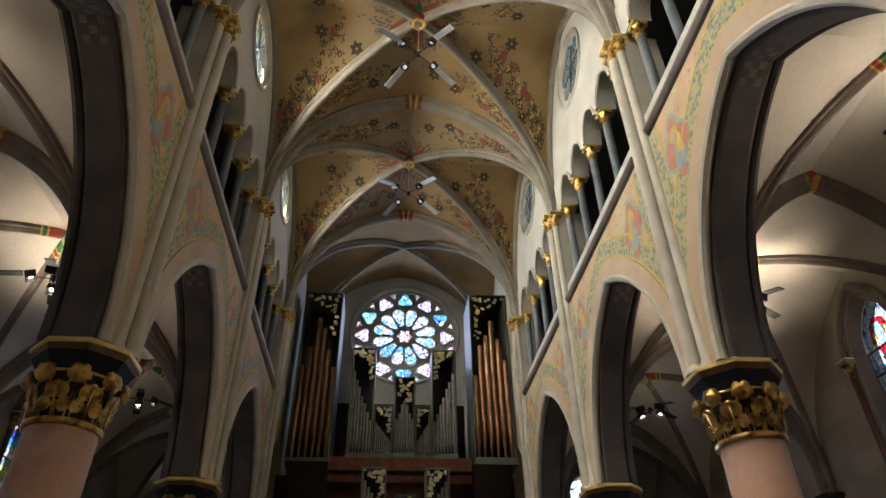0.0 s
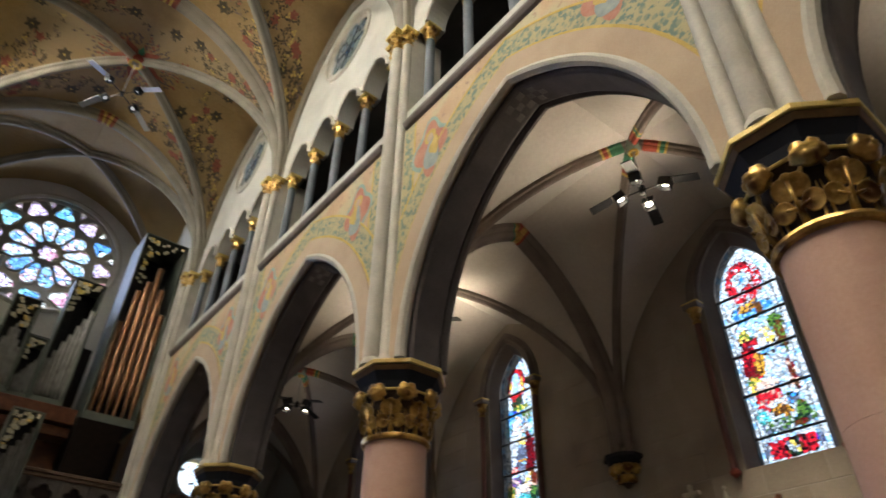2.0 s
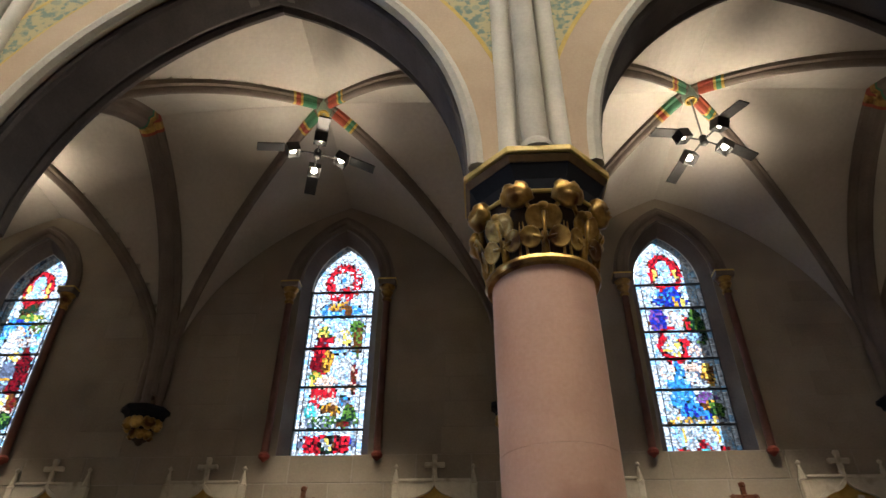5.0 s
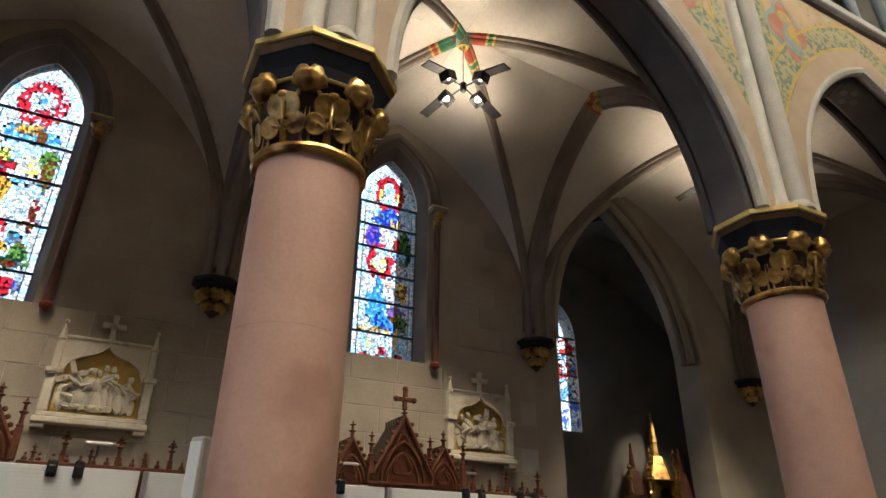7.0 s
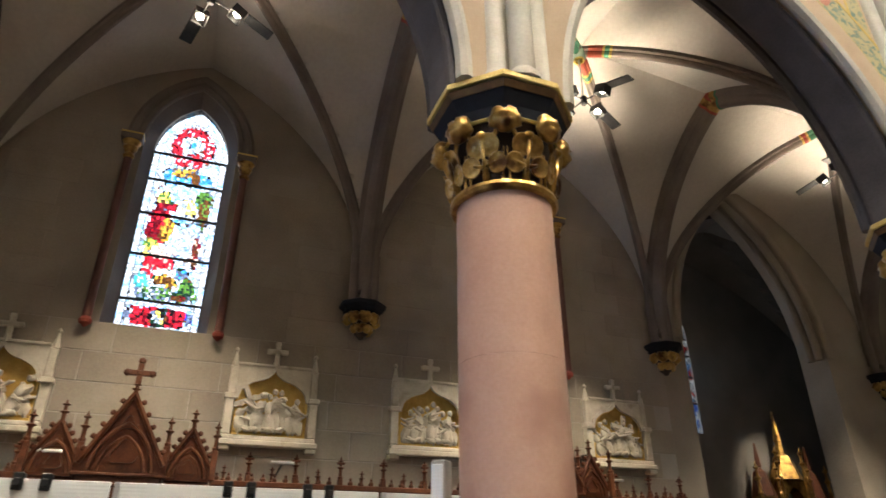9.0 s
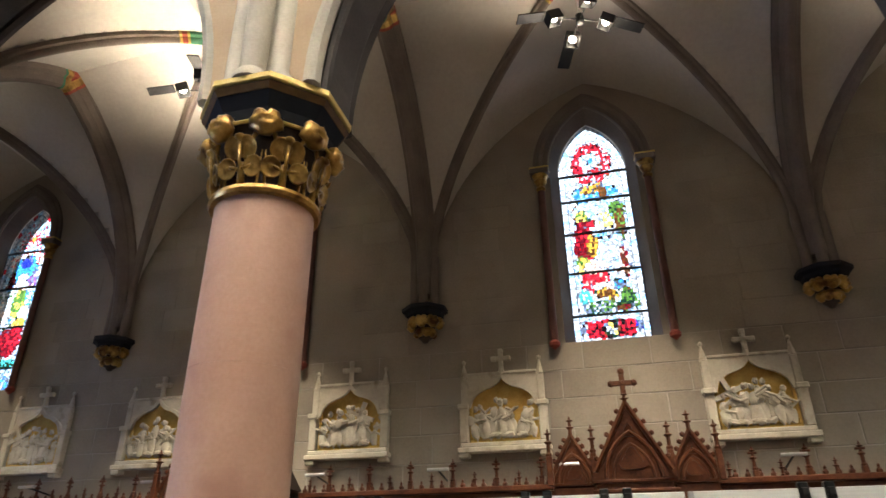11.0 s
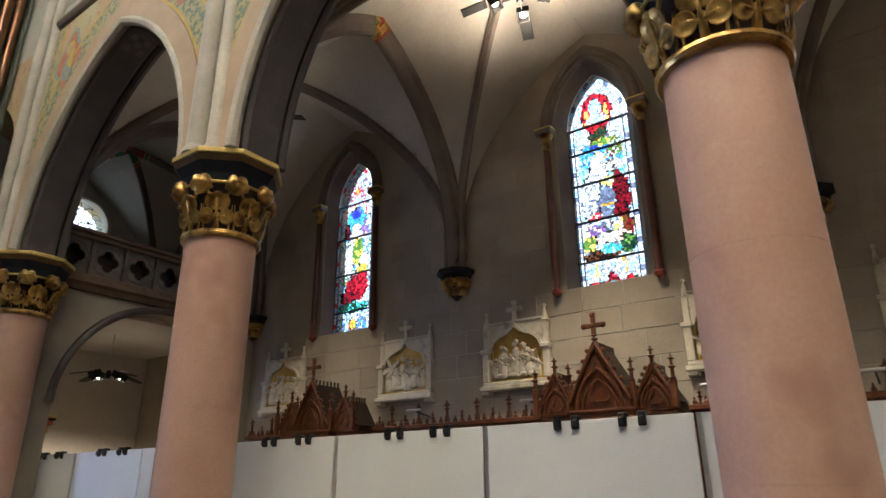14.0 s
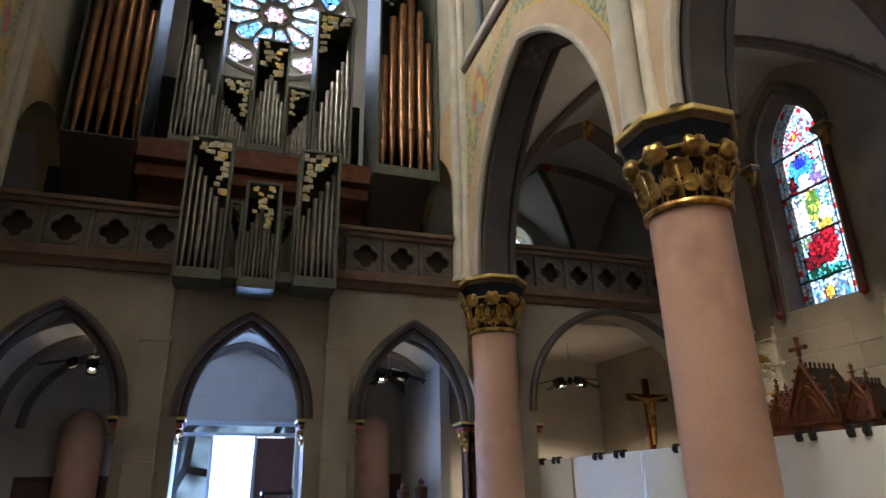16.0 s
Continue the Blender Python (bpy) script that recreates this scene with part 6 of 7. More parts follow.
def gable(e, y, w, z0, h, x0, x1, main):
    """One gabled front with tracery, crockets, a dark roof behind and a finial or cross."""
    bm = bmesh.new()
    f = [(-w, z0), (w, z0), (w, z0 + 0.12), (0, z0 + h), (-w, z0 + 0.12)]
    a = [bm.verts.new((x0, y + u, v)) for u, v in f]
    b = [bm.verts.new((x0 + 0.05, y + u, v)) for u, v in f]
    bm.faces.new(a), bm.faces.new(b)
    for i in range(5):
        bm.faces.new((a[i], a[(i + 1) % 5], b[(i + 1) % 5], b[i]))
    g = part("gable", bm, WOOD, e, "carved oak gable")
    bm = bmesh.new()
    for s in (-1, 1):
        p, q = Vector((x0 - 0.02, y + s * w * 1.03, z0 + 0.10)), Vector((x0 - 0.02, y, z0 + h + 0.03))
        rod(bm, p, q, 0.03, 6)
        for t in (0.15, 0.32, 0.49, 0.66, 0.83):
            o = p.lerp(q, t)
            bmesh.ops.create_icosphere(bm, subdivisions=1, radius=0.034, matrix=Matrix.Translation((o.x, o.y + s * 0.035, o.z + 0.035)))
    part("crocketed_edge", bm, WOOD, g)
    M = lambda u, v, d: (x0 + d, y + u, v)
    bm = bmesh.new()
    arch_roll(bm, M, 0, z0 + 0.03, w * 0.74, h * 0.60, 0, -0.02, 0.022, 8, 6)
    arch_roll(bm, M, 0, z0 + 0.03, w * 0.55, h * 0.44, 0, -0.015, 0.016, 8, 6)
    for u, v, r in ((0, h * 0.28, w * 0.3), (0, h * 0.66, w * 0.17)):
        sweep(bm, [(x0 - 0.012, y + u + r * (1 + 0.2 * math.cos(3 * t)) * math.sin(t), z0 + v + r * (1 + 0.2 * math.cos(3 * t)) * math.cos(t)) for t in (2 * math.pi * i / 24 for i in range(24))],
              [(-0.014, -0.014), (0.014, -0.014), (0.014, 0.014), (-0.014, 0.014)], (1, 0, 0), True)
    part("tracery", bm, WOOD, g)
    bm = bmesh.new()
    t = [bm.verts.new((x, y + u, v)) for x in (x0 + 0.05, x1) for u, v in ((-w, z0 + 0.1), (0, z0 + h - 0.02), (w, z0 + 0.1))]
    for q in ((0, 1, 4, 3), (1, 2, 5, 4), (0, 3, 5, 2), (3, 4, 5)):
        bm.faces.new([t[i] for i in q])
    part("roof", bm, DARKWOOD, g, "dark shingled little roof")
    bm = bmesh.new()
    n = 7
    for i in range(n):
        x = x0 + 0.08 + (x1 - x0 - 0.12) * i / (n - 1)
        box(bm, x - 0.012, x + 0.012, y - 0.012, y + 0.012, z0 + h - 0.04, z0 + h + 0.06)
    part("ridge_crest", bm, DARKWOOD, g)
    bm = bmesh.new()
    if main:
        finial(bm, x0, y, z0 + h, 0.16, 0.035)
        z = z0 + h + 0.26
        cbox(bm, x0 - 0.02, x0 + 0.02, y - 0.03, y + 0.03, z - 0.14, z + 0.14, 0.006)
        cbox(bm, x0 - 0.02, x0 + 0.02, y - 0.13, y + 0.13, z - 0.03, z + 0.03, 0.006)
        for dy, dz in ((-0.13, 0), (0.13, 0), (0, 0.14), (0, 0)):
            bmesh.ops.create_icosphere(bm, subdivisions=1, radius=0.045, matrix=Matrix.Translation((x0, y + dy, z + dz)))
        part("cross", bm, WOOD, g)
    else:
        finial(bm, x0, y, z0 + h, 0.26, 0.035)
        part("finial", bm, WOOD, g)


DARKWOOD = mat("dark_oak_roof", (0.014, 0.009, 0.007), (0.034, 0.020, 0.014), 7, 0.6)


def confessional(y):
    e = group("confessional", (0, 0, 0))
    tagged(e, "carved dark oak confessional with three traceried gables and a cross", "confessional", "confessionals along the aisle wall")
    bm = bmesh.new()
    cbox(bm, 8.02, WALL - 0.01, y - 0.42, y + 0.42, 0, 2.48, 0.02)
    part("middle_cell", bm, WOOD, e)
    for s in (-1, 1):
        bm = bmesh.new()
        cbox(bm, 8.16, WALL - 0.01, y + s * 0.665 - 0.24, y + s * 0.665 + 0.24, 0, 2.46, 0.02)
        part("side_cell", bm, WOOD, e)
        gable(e, y + s * 0.66, 0.25, 2.46, 0.52, 8.14, WALL - 0.05, False)
        for d, z in ((0.42, 2.48), (0.92, 2.46)):
            bm = bmesh.new()
            cbox(bm, 8.02, 8.09, y + s * d - 0.035, y + s * d + 0.035, z, z + 0.32, 0.008)
            finial(bm, 8.055, y + s * d, z + 0.32, 0.32, 0.035)
            part("pinnacle", bm, WOOD, e)
    gable(e, y, 0.40, 2.48, 0.82, 8.0, WALL - 0.05, True)
    for z in (2.36, 2.46):
        bm = bmesh.new()
        cbox(bm, 7.99, 8.1, y - 0.46, y + 0.46, z, z + 0.04, 0.01)
        part("cornice", bm, WOOD, e)
    return e


for k in (-1, 0, 1, 2):
    confessional((k + 0.5) * BAY + 0.03)


def wainscot(k):
    """Oak panelling along the aisle wall with a crest of small finials, between two confessionals."""
    y0, y1 = (k + 0.5) * BAY + 0.96, (k + 1.5) * BAY - 0.9
    if k == -2:
        y0 = -5.2
    if k == 2:
        y1 = 15.4
    e = group("wainscot", (0, 0, 0))
    tagged(e, "dark oak wall panelling with a crest of small finials", "panelling", "oak panelling of the aisle")
    bm = bmesh.new()
    cbox(bm, WALL - 0.12, WALL - 0.005, y0, y1, 0, 2.46, 0.01)
    part("panel", bm, WOOD, e)
    bm = bmesh.new()
    cbox(bm, WALL - 0.2, WALL - 0.005, y0, y1, 2.46, 2.53, 0.012)
    n = int((y1 - y0) / 0.13)
    for i in range(n):
        y = y0 + (i + 0.5) * (y1 - y0) / n
        lathe(bm, [(0.03, 2.53), (0.036, 2.56), (0.012, 2.59), (0.02, 2.605), (0.0, 2.63)], 5, Matrix.Translation((WALL - 0.14, y, 0)), caps=False)
    part("crest", bm, WOOD, e)
    n = max(2, int(round((y1 - y0) / 0.27)))
    for i in range(n):
        y = y0 + (i + 0.5) * (y1 - y0) / n
        bm = bmesh.new()
        if i % 2:
            finial(bm, WALL - 0.15, y, 2.53, 0.18, 0.026)
        else:
            cbox(bm, WALL - 0.19, WALL - 0.12, y - 0.03, y + 0.03, 2.46, 2.60, 0.006)
            finial(bm, WALL - 0.155, y, 2.60, 0.27, 0.030)
            cbox(bm, WALL - 0.17, WALL - 0.14, y - 0.05, y + 0.05, 2.775, 2.80, 0.004)
        part("finial", bm, WOOD, e)
    return e


for k in (-2, -1, 0, 1, 2):
    wainscot(k)
# slim steel lights on brackets above the panelling
for y in (0.95, 3.35, 4.9, 1.3 + BAY, 8.9, 10.9, -1.9, -3.6):
    e = group("picture_light", (0, 0, 0))
    tagged(e, "slim steel picture light on a short bracket above the panelling", "lamp", "picture lights")
    bm = bmesh.new()
    rod(bm, (8.12, y - 0.13, 2.70), (8.12, y + 0.13, 2.70), 0.02, 8)
    part("tube", bm, STEEL, e)
    bm = bmesh.new()
    rod(bm, (8.12, y, 2.70), (WALL - 0.1, y, 2.62), 0.012, 6)
    part("bracket", bm, BLACK, e)


# ---- white temporary screens between the columns ----
SCREEN_X, SCREEN_Z = 4.98, 2.10


def screen(y0, y1):
    e = group("screen_panel", (0, 0, 0))
    tagged(e, "white ribbed plastic screen panel on a slim grey frame", "screen", "white temporary screens")
    bm = bmesh.new()
    cbox(bm, SCREEN_X, SCREEN_X + 0.02, y0 + 0.015, y1 - 0.015, 0.04, SCREEN_Z, 0.004)
    part("sheet", bm, CARD, e)
    bm = bmesh.new()
    box(bm, SCREEN_X - 0.01, SCREEN_X + 0.035, y1 - 0.02, y1 + 0.012, 0, SCREEN_Z)
    part("upright", bm, STEEL, e, "slim grey metal upright")
    bm = bmesh.new()
    box(bm, SCREEN_X - 0.02, SCREEN_X + 0.04, y0 + 0.01, y1 - 0.02, 0, 0.05)
    part("foot_rail", bm, STEEL, e)
    for y in (y0 + 0.45, y1 - 0.75):
        for d in (-0.075, 0.075):
            bm = bmesh.new()
            cbox(bm, SCREEN_X - 0.03, SCREEN_X + 0.05, y + d - 0.03, y + d + 0.03, SCREEN_Z - 0.07, SCREEN_Z + 0.035, 0.008)
            cbox(bm, SCREEN_X - 0.05, SCREEN_X - 0.03, y + d - 0.022, y + d + 0.022, SCREEN_Z - 0.05, SCREEN_Z + 0.0, 0.006)
            part("clip", bm, BLACK, e, "black plastic clip")


y = -4.6
while y < 14.8:
    screen(y, y + 1.73)
    y += 1.75


# slim white loudspeakers on the columns
for k in (0, 1):
    e = group("column_loudspeaker", (0, 0, 0))
    tagged(e, "slim white column loudspeaker on the pink column", "loudspeaker", "column loudspeakers")
    m = pose(4.5, k * BAY + 0.36, 0, 0, 0, 40)
    bm = bmesh.new()
    cbox(bm, -0.055, 0.055, -0.045, 0.065, 1.55, 2.27, 0.012, m)
    part("cabinet", bm, WHITE, e)
    bm = bmesh.new()
    cbox(bm, -0.046, 0.046, 0.062, 0.072, 1.58, 2.24, 0.004, m)
    part("grille", bm, CARD, e)
    bm = bmesh.new()
    box(bm, -0.03, 0.03, -0.16, -0.045, 1.8, 1.86, m)
    part("bracket", bm, STEEL, e)


# ---- gallery balustrade ----
def quatrefoil_panel(bm, x, w, z0, z1, y, depth):
    c, zc = x + w / 2, (z0 + z1) / 2
    r = min(w, z1 - z0) * 0.32
    d, q = r * 0.62, r * 0.56
    pts = []
    for i in range(37):
        u = -(d + q) + 2 * (d + q) * i / 36
        v = max(math.sqrt(max(0, q * q - (u - s * d) ** 2)) for s in (-1, 1))
        if abs(u) < q:
            v = max(v, d + math.sqrt(q * q - u * u))
        pts.append((u, v))
    lo = [(c + u, zc - v) for u, v in pts]
    hi = [(c + u, zc + v) for u, v in pts]
    opening_wall(bm, across(y), x, x + w, z0, z1, lo, hi, 0, depth)


def balustrade(x0, x1):
    e = group("balustrade", (0, 0, 0))
    structure(e, "brown stone gallery balustrade pierced by quatrefoils", "balustrade")
    n = max(1, round((x1 - x0) / 0.62))
    w = (x1 - x0) / n
    for i in range(n):
        bm = bmesh.new()
        quatrefoil_panel(bm, x0 + i * w + 0.04, w - 0.08, GAL_Z + 0.2, GAL_Z + 0.82, FRONT + 0.02, 0.09)
        p = part("quatrefoil_panel", bm, BALUS, e)
        bm = bmesh.new()
        cbox(bm, x0 + i * w - 0.035, x0 + i * w + 0.035, FRONT - 0.02, FRONT + 0.13, GAL_Z + 0.2, GAL_Z + 0.82, 0.012)
        part("baluster", bm, BALUS, e)
        bm = bmesh.new()
        cx, cz, r = x0 + (i + 0.5) * w, GAL_Z + 0.51, 0.255
        sweep(bm, [(cx + r * math.cos(a), FRONT + 0.02, cz + r * math.sin(a)) for a in (2 * math.pi * j / 24 for j in range(24))],
              [(-0.015, -0.015), (0.015, -0.015), (0.015, 0.015), (-0.015, 0.015)], (0, -1, 0), True)
        part("roundel", bm, BALUS, e)
    for z0, z1, d in ((GAL_Z + 0.08, GAL_Z + 0.2, 0.06), (GAL_Z + 0.82, GAL_Z + 0.9, 0.05), (GAL_Z + 0.9, GAL_Z + 0.98, 0.10)):
        bm = bmesh.new()
        cbox(bm, x0, x1, FRONT - d, FRONT + 0.16, z0, z1, 0.015)
        part("rail", bm, BROWN, e)
    # dark sheet stands in for the shade behind the quatrefoil openings
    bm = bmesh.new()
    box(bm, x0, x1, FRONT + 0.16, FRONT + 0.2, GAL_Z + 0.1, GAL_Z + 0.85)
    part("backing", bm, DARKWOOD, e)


BALUS = mat("brown_grey_balustrade", (0.085, 0.073, 0.065), (0.155, 0.135, 0.118), 5, 0.7)
balustrade(SX(-1, 3.6), 3.6)
balustrade(4.55, WALL)
balustrade(SX(-1, WALL), SX(-1, 4.55))


# jamb columns with gilded capitals below the gallery arches
def jamb(where, w=0.13):
    e = group("jamb_column", where)
    tagged(e, "short dark red jamb column with a gilded capital", "column", "jamb columns of the gallery")
    bm = bmesh.new()
    lathe(bm, [(w * 1.1, 0), (w * 1.1, 0.2), (w * 0.8, 0.26), (w * 0.75, 2.25)], 14)
    part("shaft", bm, MAROON, e, smooth=True)
    bm = bmesh.new()
    lathe(bm, [(w * 0.85, 2.25), (w * 0.9, 2.28), (w * 0.8, 2.31), (w * 1.15, 2.55)], 14)
    part("bell", bm, GOLD, e, smooth=True)
    for i in range(8):
        a = 45 * i
        for z, r, q in ((2.38, w * 0.95, 0.035), (2.50, w * 1.2, 0.042)):
            bm = knob_mesh(q)
            bmesh.ops.transform(bm, matrix=pose(0, 0, 0, 0, 0, a + (22 if z < 2.4 else 0)) @ pose(r, 0, z), verts=bm.verts[:])
            part("leaf", bm, GOLD, e, smooth=True)
    for z0, z1, d, mt in ((2.55, 2.62, 1.35, RED), (2.62, 2.66, 1.55, NAVY), (2.66, 2.70, 1.65, GILT_RIM)):
        bm = bmesh.new()
        cbox(bm, -w * d, w * d, -w * d, w * d, z0, z1, 0.008)
        part("abacus", bm, mt, e)
    return e


j0 = jamb((GC - 0.98, FRONT + 0.22, 0))
for x in (GC + 0.98, -2.25 - 1.0, -2.25 + 1.0, 2.86 - 1.0, 2.86 + 0.98, 4.88, 8.42, SX(-1, 4.88), SX(-1, 8.42)):
    copy_thing(j0, pose(x, FRONT + 0.22, 0))


# ---- organ ----
def pipe(bm, x, y, z0, h, r):
    """A flue pipe: conical foot, mouth with a dark slot above the lip, cylinder."""
    m = Matrix.Translation((x, y, z0))
    foot = min(0.42, h * 0.22) if r < 0.05 else min(0.95, h * 0.25)
    lathe(bm, [(r * 0.25, 0), (r, foot), (r, h), (r * 0.88, h), (r * 0.88, h - 0.1)], 12, m, caps=False)
    box(bm, -r * 0.62, r * 0.62, -r * 1.06, -r * 0.5, foot + 0.03, foot + 0.03 + r * 0.55, m)
    # raised triangular lip
    v = [bm.verts.new(m @ Vector(p)) for p in ((-r * 0.62, -r * 0.98, foot + 0.03), (r * 0.62, -r * 0.98, foot + 0.03), (0, -r * 1.06, foot + r * 4.2), (0, -r * 1.2, foot + 0.03))]
    bm.faces.new((v[0], v[3], v[2])), bm.faces.new((v[3], v[1], v[2]))


def carving(e, x0, x1, z0, z1, y, seed, shape):
    """Stepped gilt and silver squares that shade the pipe tops."""
    random.seed(seed)
    w, h = x1 - x0, z1 - z0
    spots = []
    if shape in ("L", "R"):
        for i in range(5):
            spots.append((0.12 + 0.19 * i, 0.92 - 0.03 * (i % 2)))
        for i in range(7):
            spots.append((0.86 - 0.02 * (i % 3), 0.86 - 0.13 * i))
        for i in range(4):
            spots.append((0.30 + 0.17 * i, 0.83 - 0.06 * i))
        if shape == "R":
            spots = [(1 - u, v) for u, v in spots]
    else:
        for i in range(5):
            spots += [(0.2 + 0.14 * i, 0.9 - 0.13 * i), (0.8 - 0.14 * i, 0.9 - 0.13 * i)]
        for i in range(3):
            spots.append((0.72, 0.35 - 0.13 * i))
    q = min(w * 0.10, 0.065)
    for u, v in spots:
        for j in range(2):
            a, b = x0 + w * u + random.uniform(-q, q), z0 + h * v + random.uniform(-q, q)
            s = q * random.uniform(0.6, 1.05)
            d = random.uniform(0.0, 0.04)
            bm = bmesh.new()
            cbox(bm, a - s, a + s, y - 0.02 - d, y - d, b - s * 0.85, b + s * 0.85, 0.006)
            part("pipe_shade", bm, MESHY if random.random() < 0.8 else GILT_RIM, e)


def organ_tower(name, label, x0, x1, y0, depth, z0, z1, n, heights, mt, shape, seed, r, foot=0.16):
    e = group(name, (0, 0, 0))
    tagged(e, label, "organ case", "organ")
    t = 0.045
    for nm, c in (("side", (x0, x0 + t, y0, y0 + depth, z0, z1)), ("side", (x1 - t, x1, y0, y0 + depth, z0, z1)), ("top", (x0 + t, x1 - t, y0, y0 + depth, z1 - t, z1)),
                  ("bottom", (x0 + t, x1 - t, y0, y0 + depth, z0, z0 + foot))):
        bm = bmesh.new()
        cbox(bm, *c, 0.006)
        part(nm, bm, CASE, e)
    # black sheet gives the shade behind the pipes as plain colour
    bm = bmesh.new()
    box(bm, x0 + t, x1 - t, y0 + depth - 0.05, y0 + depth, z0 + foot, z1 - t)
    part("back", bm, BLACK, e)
    for i in range(n):
        x = x0 + t + (x1 - x0 - 2 * t) * (i + 0.5) / n
        bm = bmesh.new()
        pipe(bm, x, y0 + 0.18 + 0.05 * (i % 2), z0 + foot, heights(i) * (z1 - z0), r)
        part("pipe", bm, mt, e, smooth=True)
    carving(e, x0 + t, x1 - t, z1 - 0.05 - (x1 - x0) * 1.35, z1 - 0.05, y0 + 0.06, seed, shape)
    return e


OY = 16.9
organ_tower("organ_tower", "tall grey-green organ tower with copper pipes and stepped shades", -3.22, -1.93, OY + 0.35, 1.4, 7.58, 13.6, 6, lambda i: (0.50, 0.62, 0.80, 0.74, 0.60, 0.5)[i], COPPER, "L", 1, 0.095, 0.22)
organ_tower("organ_tower", "tall grey-green organ tower with copper pipes and stepped shades", 2.42, 3.72, OY - 0.1, 1.5, 7.52, 13.45, 6, lambda i: (0.45, 0.64, 0.70, 0.80, 0.68, 0.55)[i], COPPER, "R", 2, 0.095, 0.22)
organ_tower("organ_case", "grey-green organ case with rising tin pipes", -1.45, -0.68, OY + 0.2, 0.9, 7.75, 11.4, 7, lambda i: 0.74 - 0.075 * i, TIN, "L", 3, 0.046)
organ_tower("organ_case", "grey-green organ case with rising tin pipes", 1.15, 1.94, OY + 0.2, 0.9, 7.75, 11.4, 7, lambda i: 0.29 + 0.075 * i, TIN, "R", 4, 0.046)
organ_tower("organ_case", "narrow middle organ case with tin pipes", -0.04, 0.62, OY + 0.1, 0.9, 7.75, 10.35, 7, lambda i: (0.42, 0.5, 0.6, 0.66, 0.6, 0.5, 0.42)[i], TIN, "X", 5, 0.04)
organ_tower("organ_case", "low organ field with small tin pipes", -0.66, -0.06, OY + 0.3, 0.8, 7.75, 9.45, 8, lambda i: 0.62 - 0.05 * i, TIN, "L", 6, 0.03)
organ_tower("organ_case", "low organ field with small tin pipes", 0.64, 1.13, OY + 0.3, 0.8, 7.75, 9.45, 8, lambda i: 0.27 + 0.05 * i, TIN, "R", 7, 0.027)
PY = 15.05
organ_tower("chair_organ", "hanging grey-green chair organ tower with tin pipes", -0.86, -0.2, PY, 0.6, 4.55, 6.85, 6, lambda i: 0.80 - 0.07 * i, TIN, "L", 8, 0.042)
organ_tower("chair_organ", "hanging grey-green chair organ tower with tin pipes", 0.82, 1.46, PY, 0.6, 4.55, 6.85, 6, lambda i: 0.45 + 0.07 * i, TIN, "R", 9, 0.042)
organ_tower("chair_organ", "hanging middle chair organ case with tin pipes", 0.03, 0.56, PY - 0.06, 0.6, 4.45, 6.15, 7, lambda i: (0.45, 0.55, 0.63, 0.72, 0.63, 0.55, 0.45)[i], TIN, "X", 10, 0.03)
organ_tower("chair_organ", "low chair organ field with small pipes", -0.19, 0.02, PY + 0.1, 0.5, 4.62, 5.85, 5, lambda i: 0.6 - 0.05 * i, TIN, "L", 11, 0.016)
organ_tower("chair_organ", "low chair organ field with small pipes", 0.57, 0.81, PY + 0.1, 0.5, 4.62, 5.85, 5, lambda i: 0.4 + 0.05 * i, TIN, "R", 12, 0.018)
# console woodwork and sloping supports
e = group("organ_console", (0, 0, 0))
tagged(e, "reddish wooden organ base with recessed spot lights", "organ case", "organ")
for z0, z1, d in ((7.35, 7.75, 0.2), (7.05, 7.3, 0.35), (5.9, 7.05, 0.9)):
    bm = bmesh.new()
    cbox(bm, -1.9, 2.34, OY + d - 0.1, OY + 1.4, z0, z1, 0.015)
    part("wood_panel", bm, WOOD, e)
for s in (-1, 1):
    x = -2.5 if s < 0 else 2.95
    bm = bmesh.new()
    v = [bm.verts.new(p) for p in ((x - 0.6, OY - 0.1, 7.53), (x + 0.6, OY - 0.1, 7.53), (x + 0.6, OY + 1.4, 7.53), (x - 0.6, OY + 1.4, 7.53),
                                   (x - 0.5, OY + 0.7, 6.3), (x + 0.5, OY + 0.7, 6.3), (x + 0.5, OY + 1.4, 6.3), (x - 0.5, OY + 1.4, 6.3))]
    for q in ((0, 1, 2, 3), (4, 5, 6, 7), (0, 1, 5, 4), (1, 2, 6, 5), (2, 3, 7, 6), (3, 0, 4, 7)):
        bm.faces.new([v[i] for i in q])
    part("sloping_bracket", bm, DARKWOOD, e)
    for dx in (-0.3, 0.3):
        bm = bmesh.new()
        lathe(bm, [(0.07, 7.50), (0.07, 7.53)], 14, Matrix.Translation((x + dx, OY + 0.25, 0)))
        part("recessed_light", bm, STEEL, e)
# added dark boards, hide the pale west wall where only shade should show
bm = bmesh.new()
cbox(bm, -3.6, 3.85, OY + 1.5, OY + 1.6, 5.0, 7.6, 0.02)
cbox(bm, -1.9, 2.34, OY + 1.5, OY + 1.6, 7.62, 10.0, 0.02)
part("added_back_screen", bm, DARKWOOD, e)


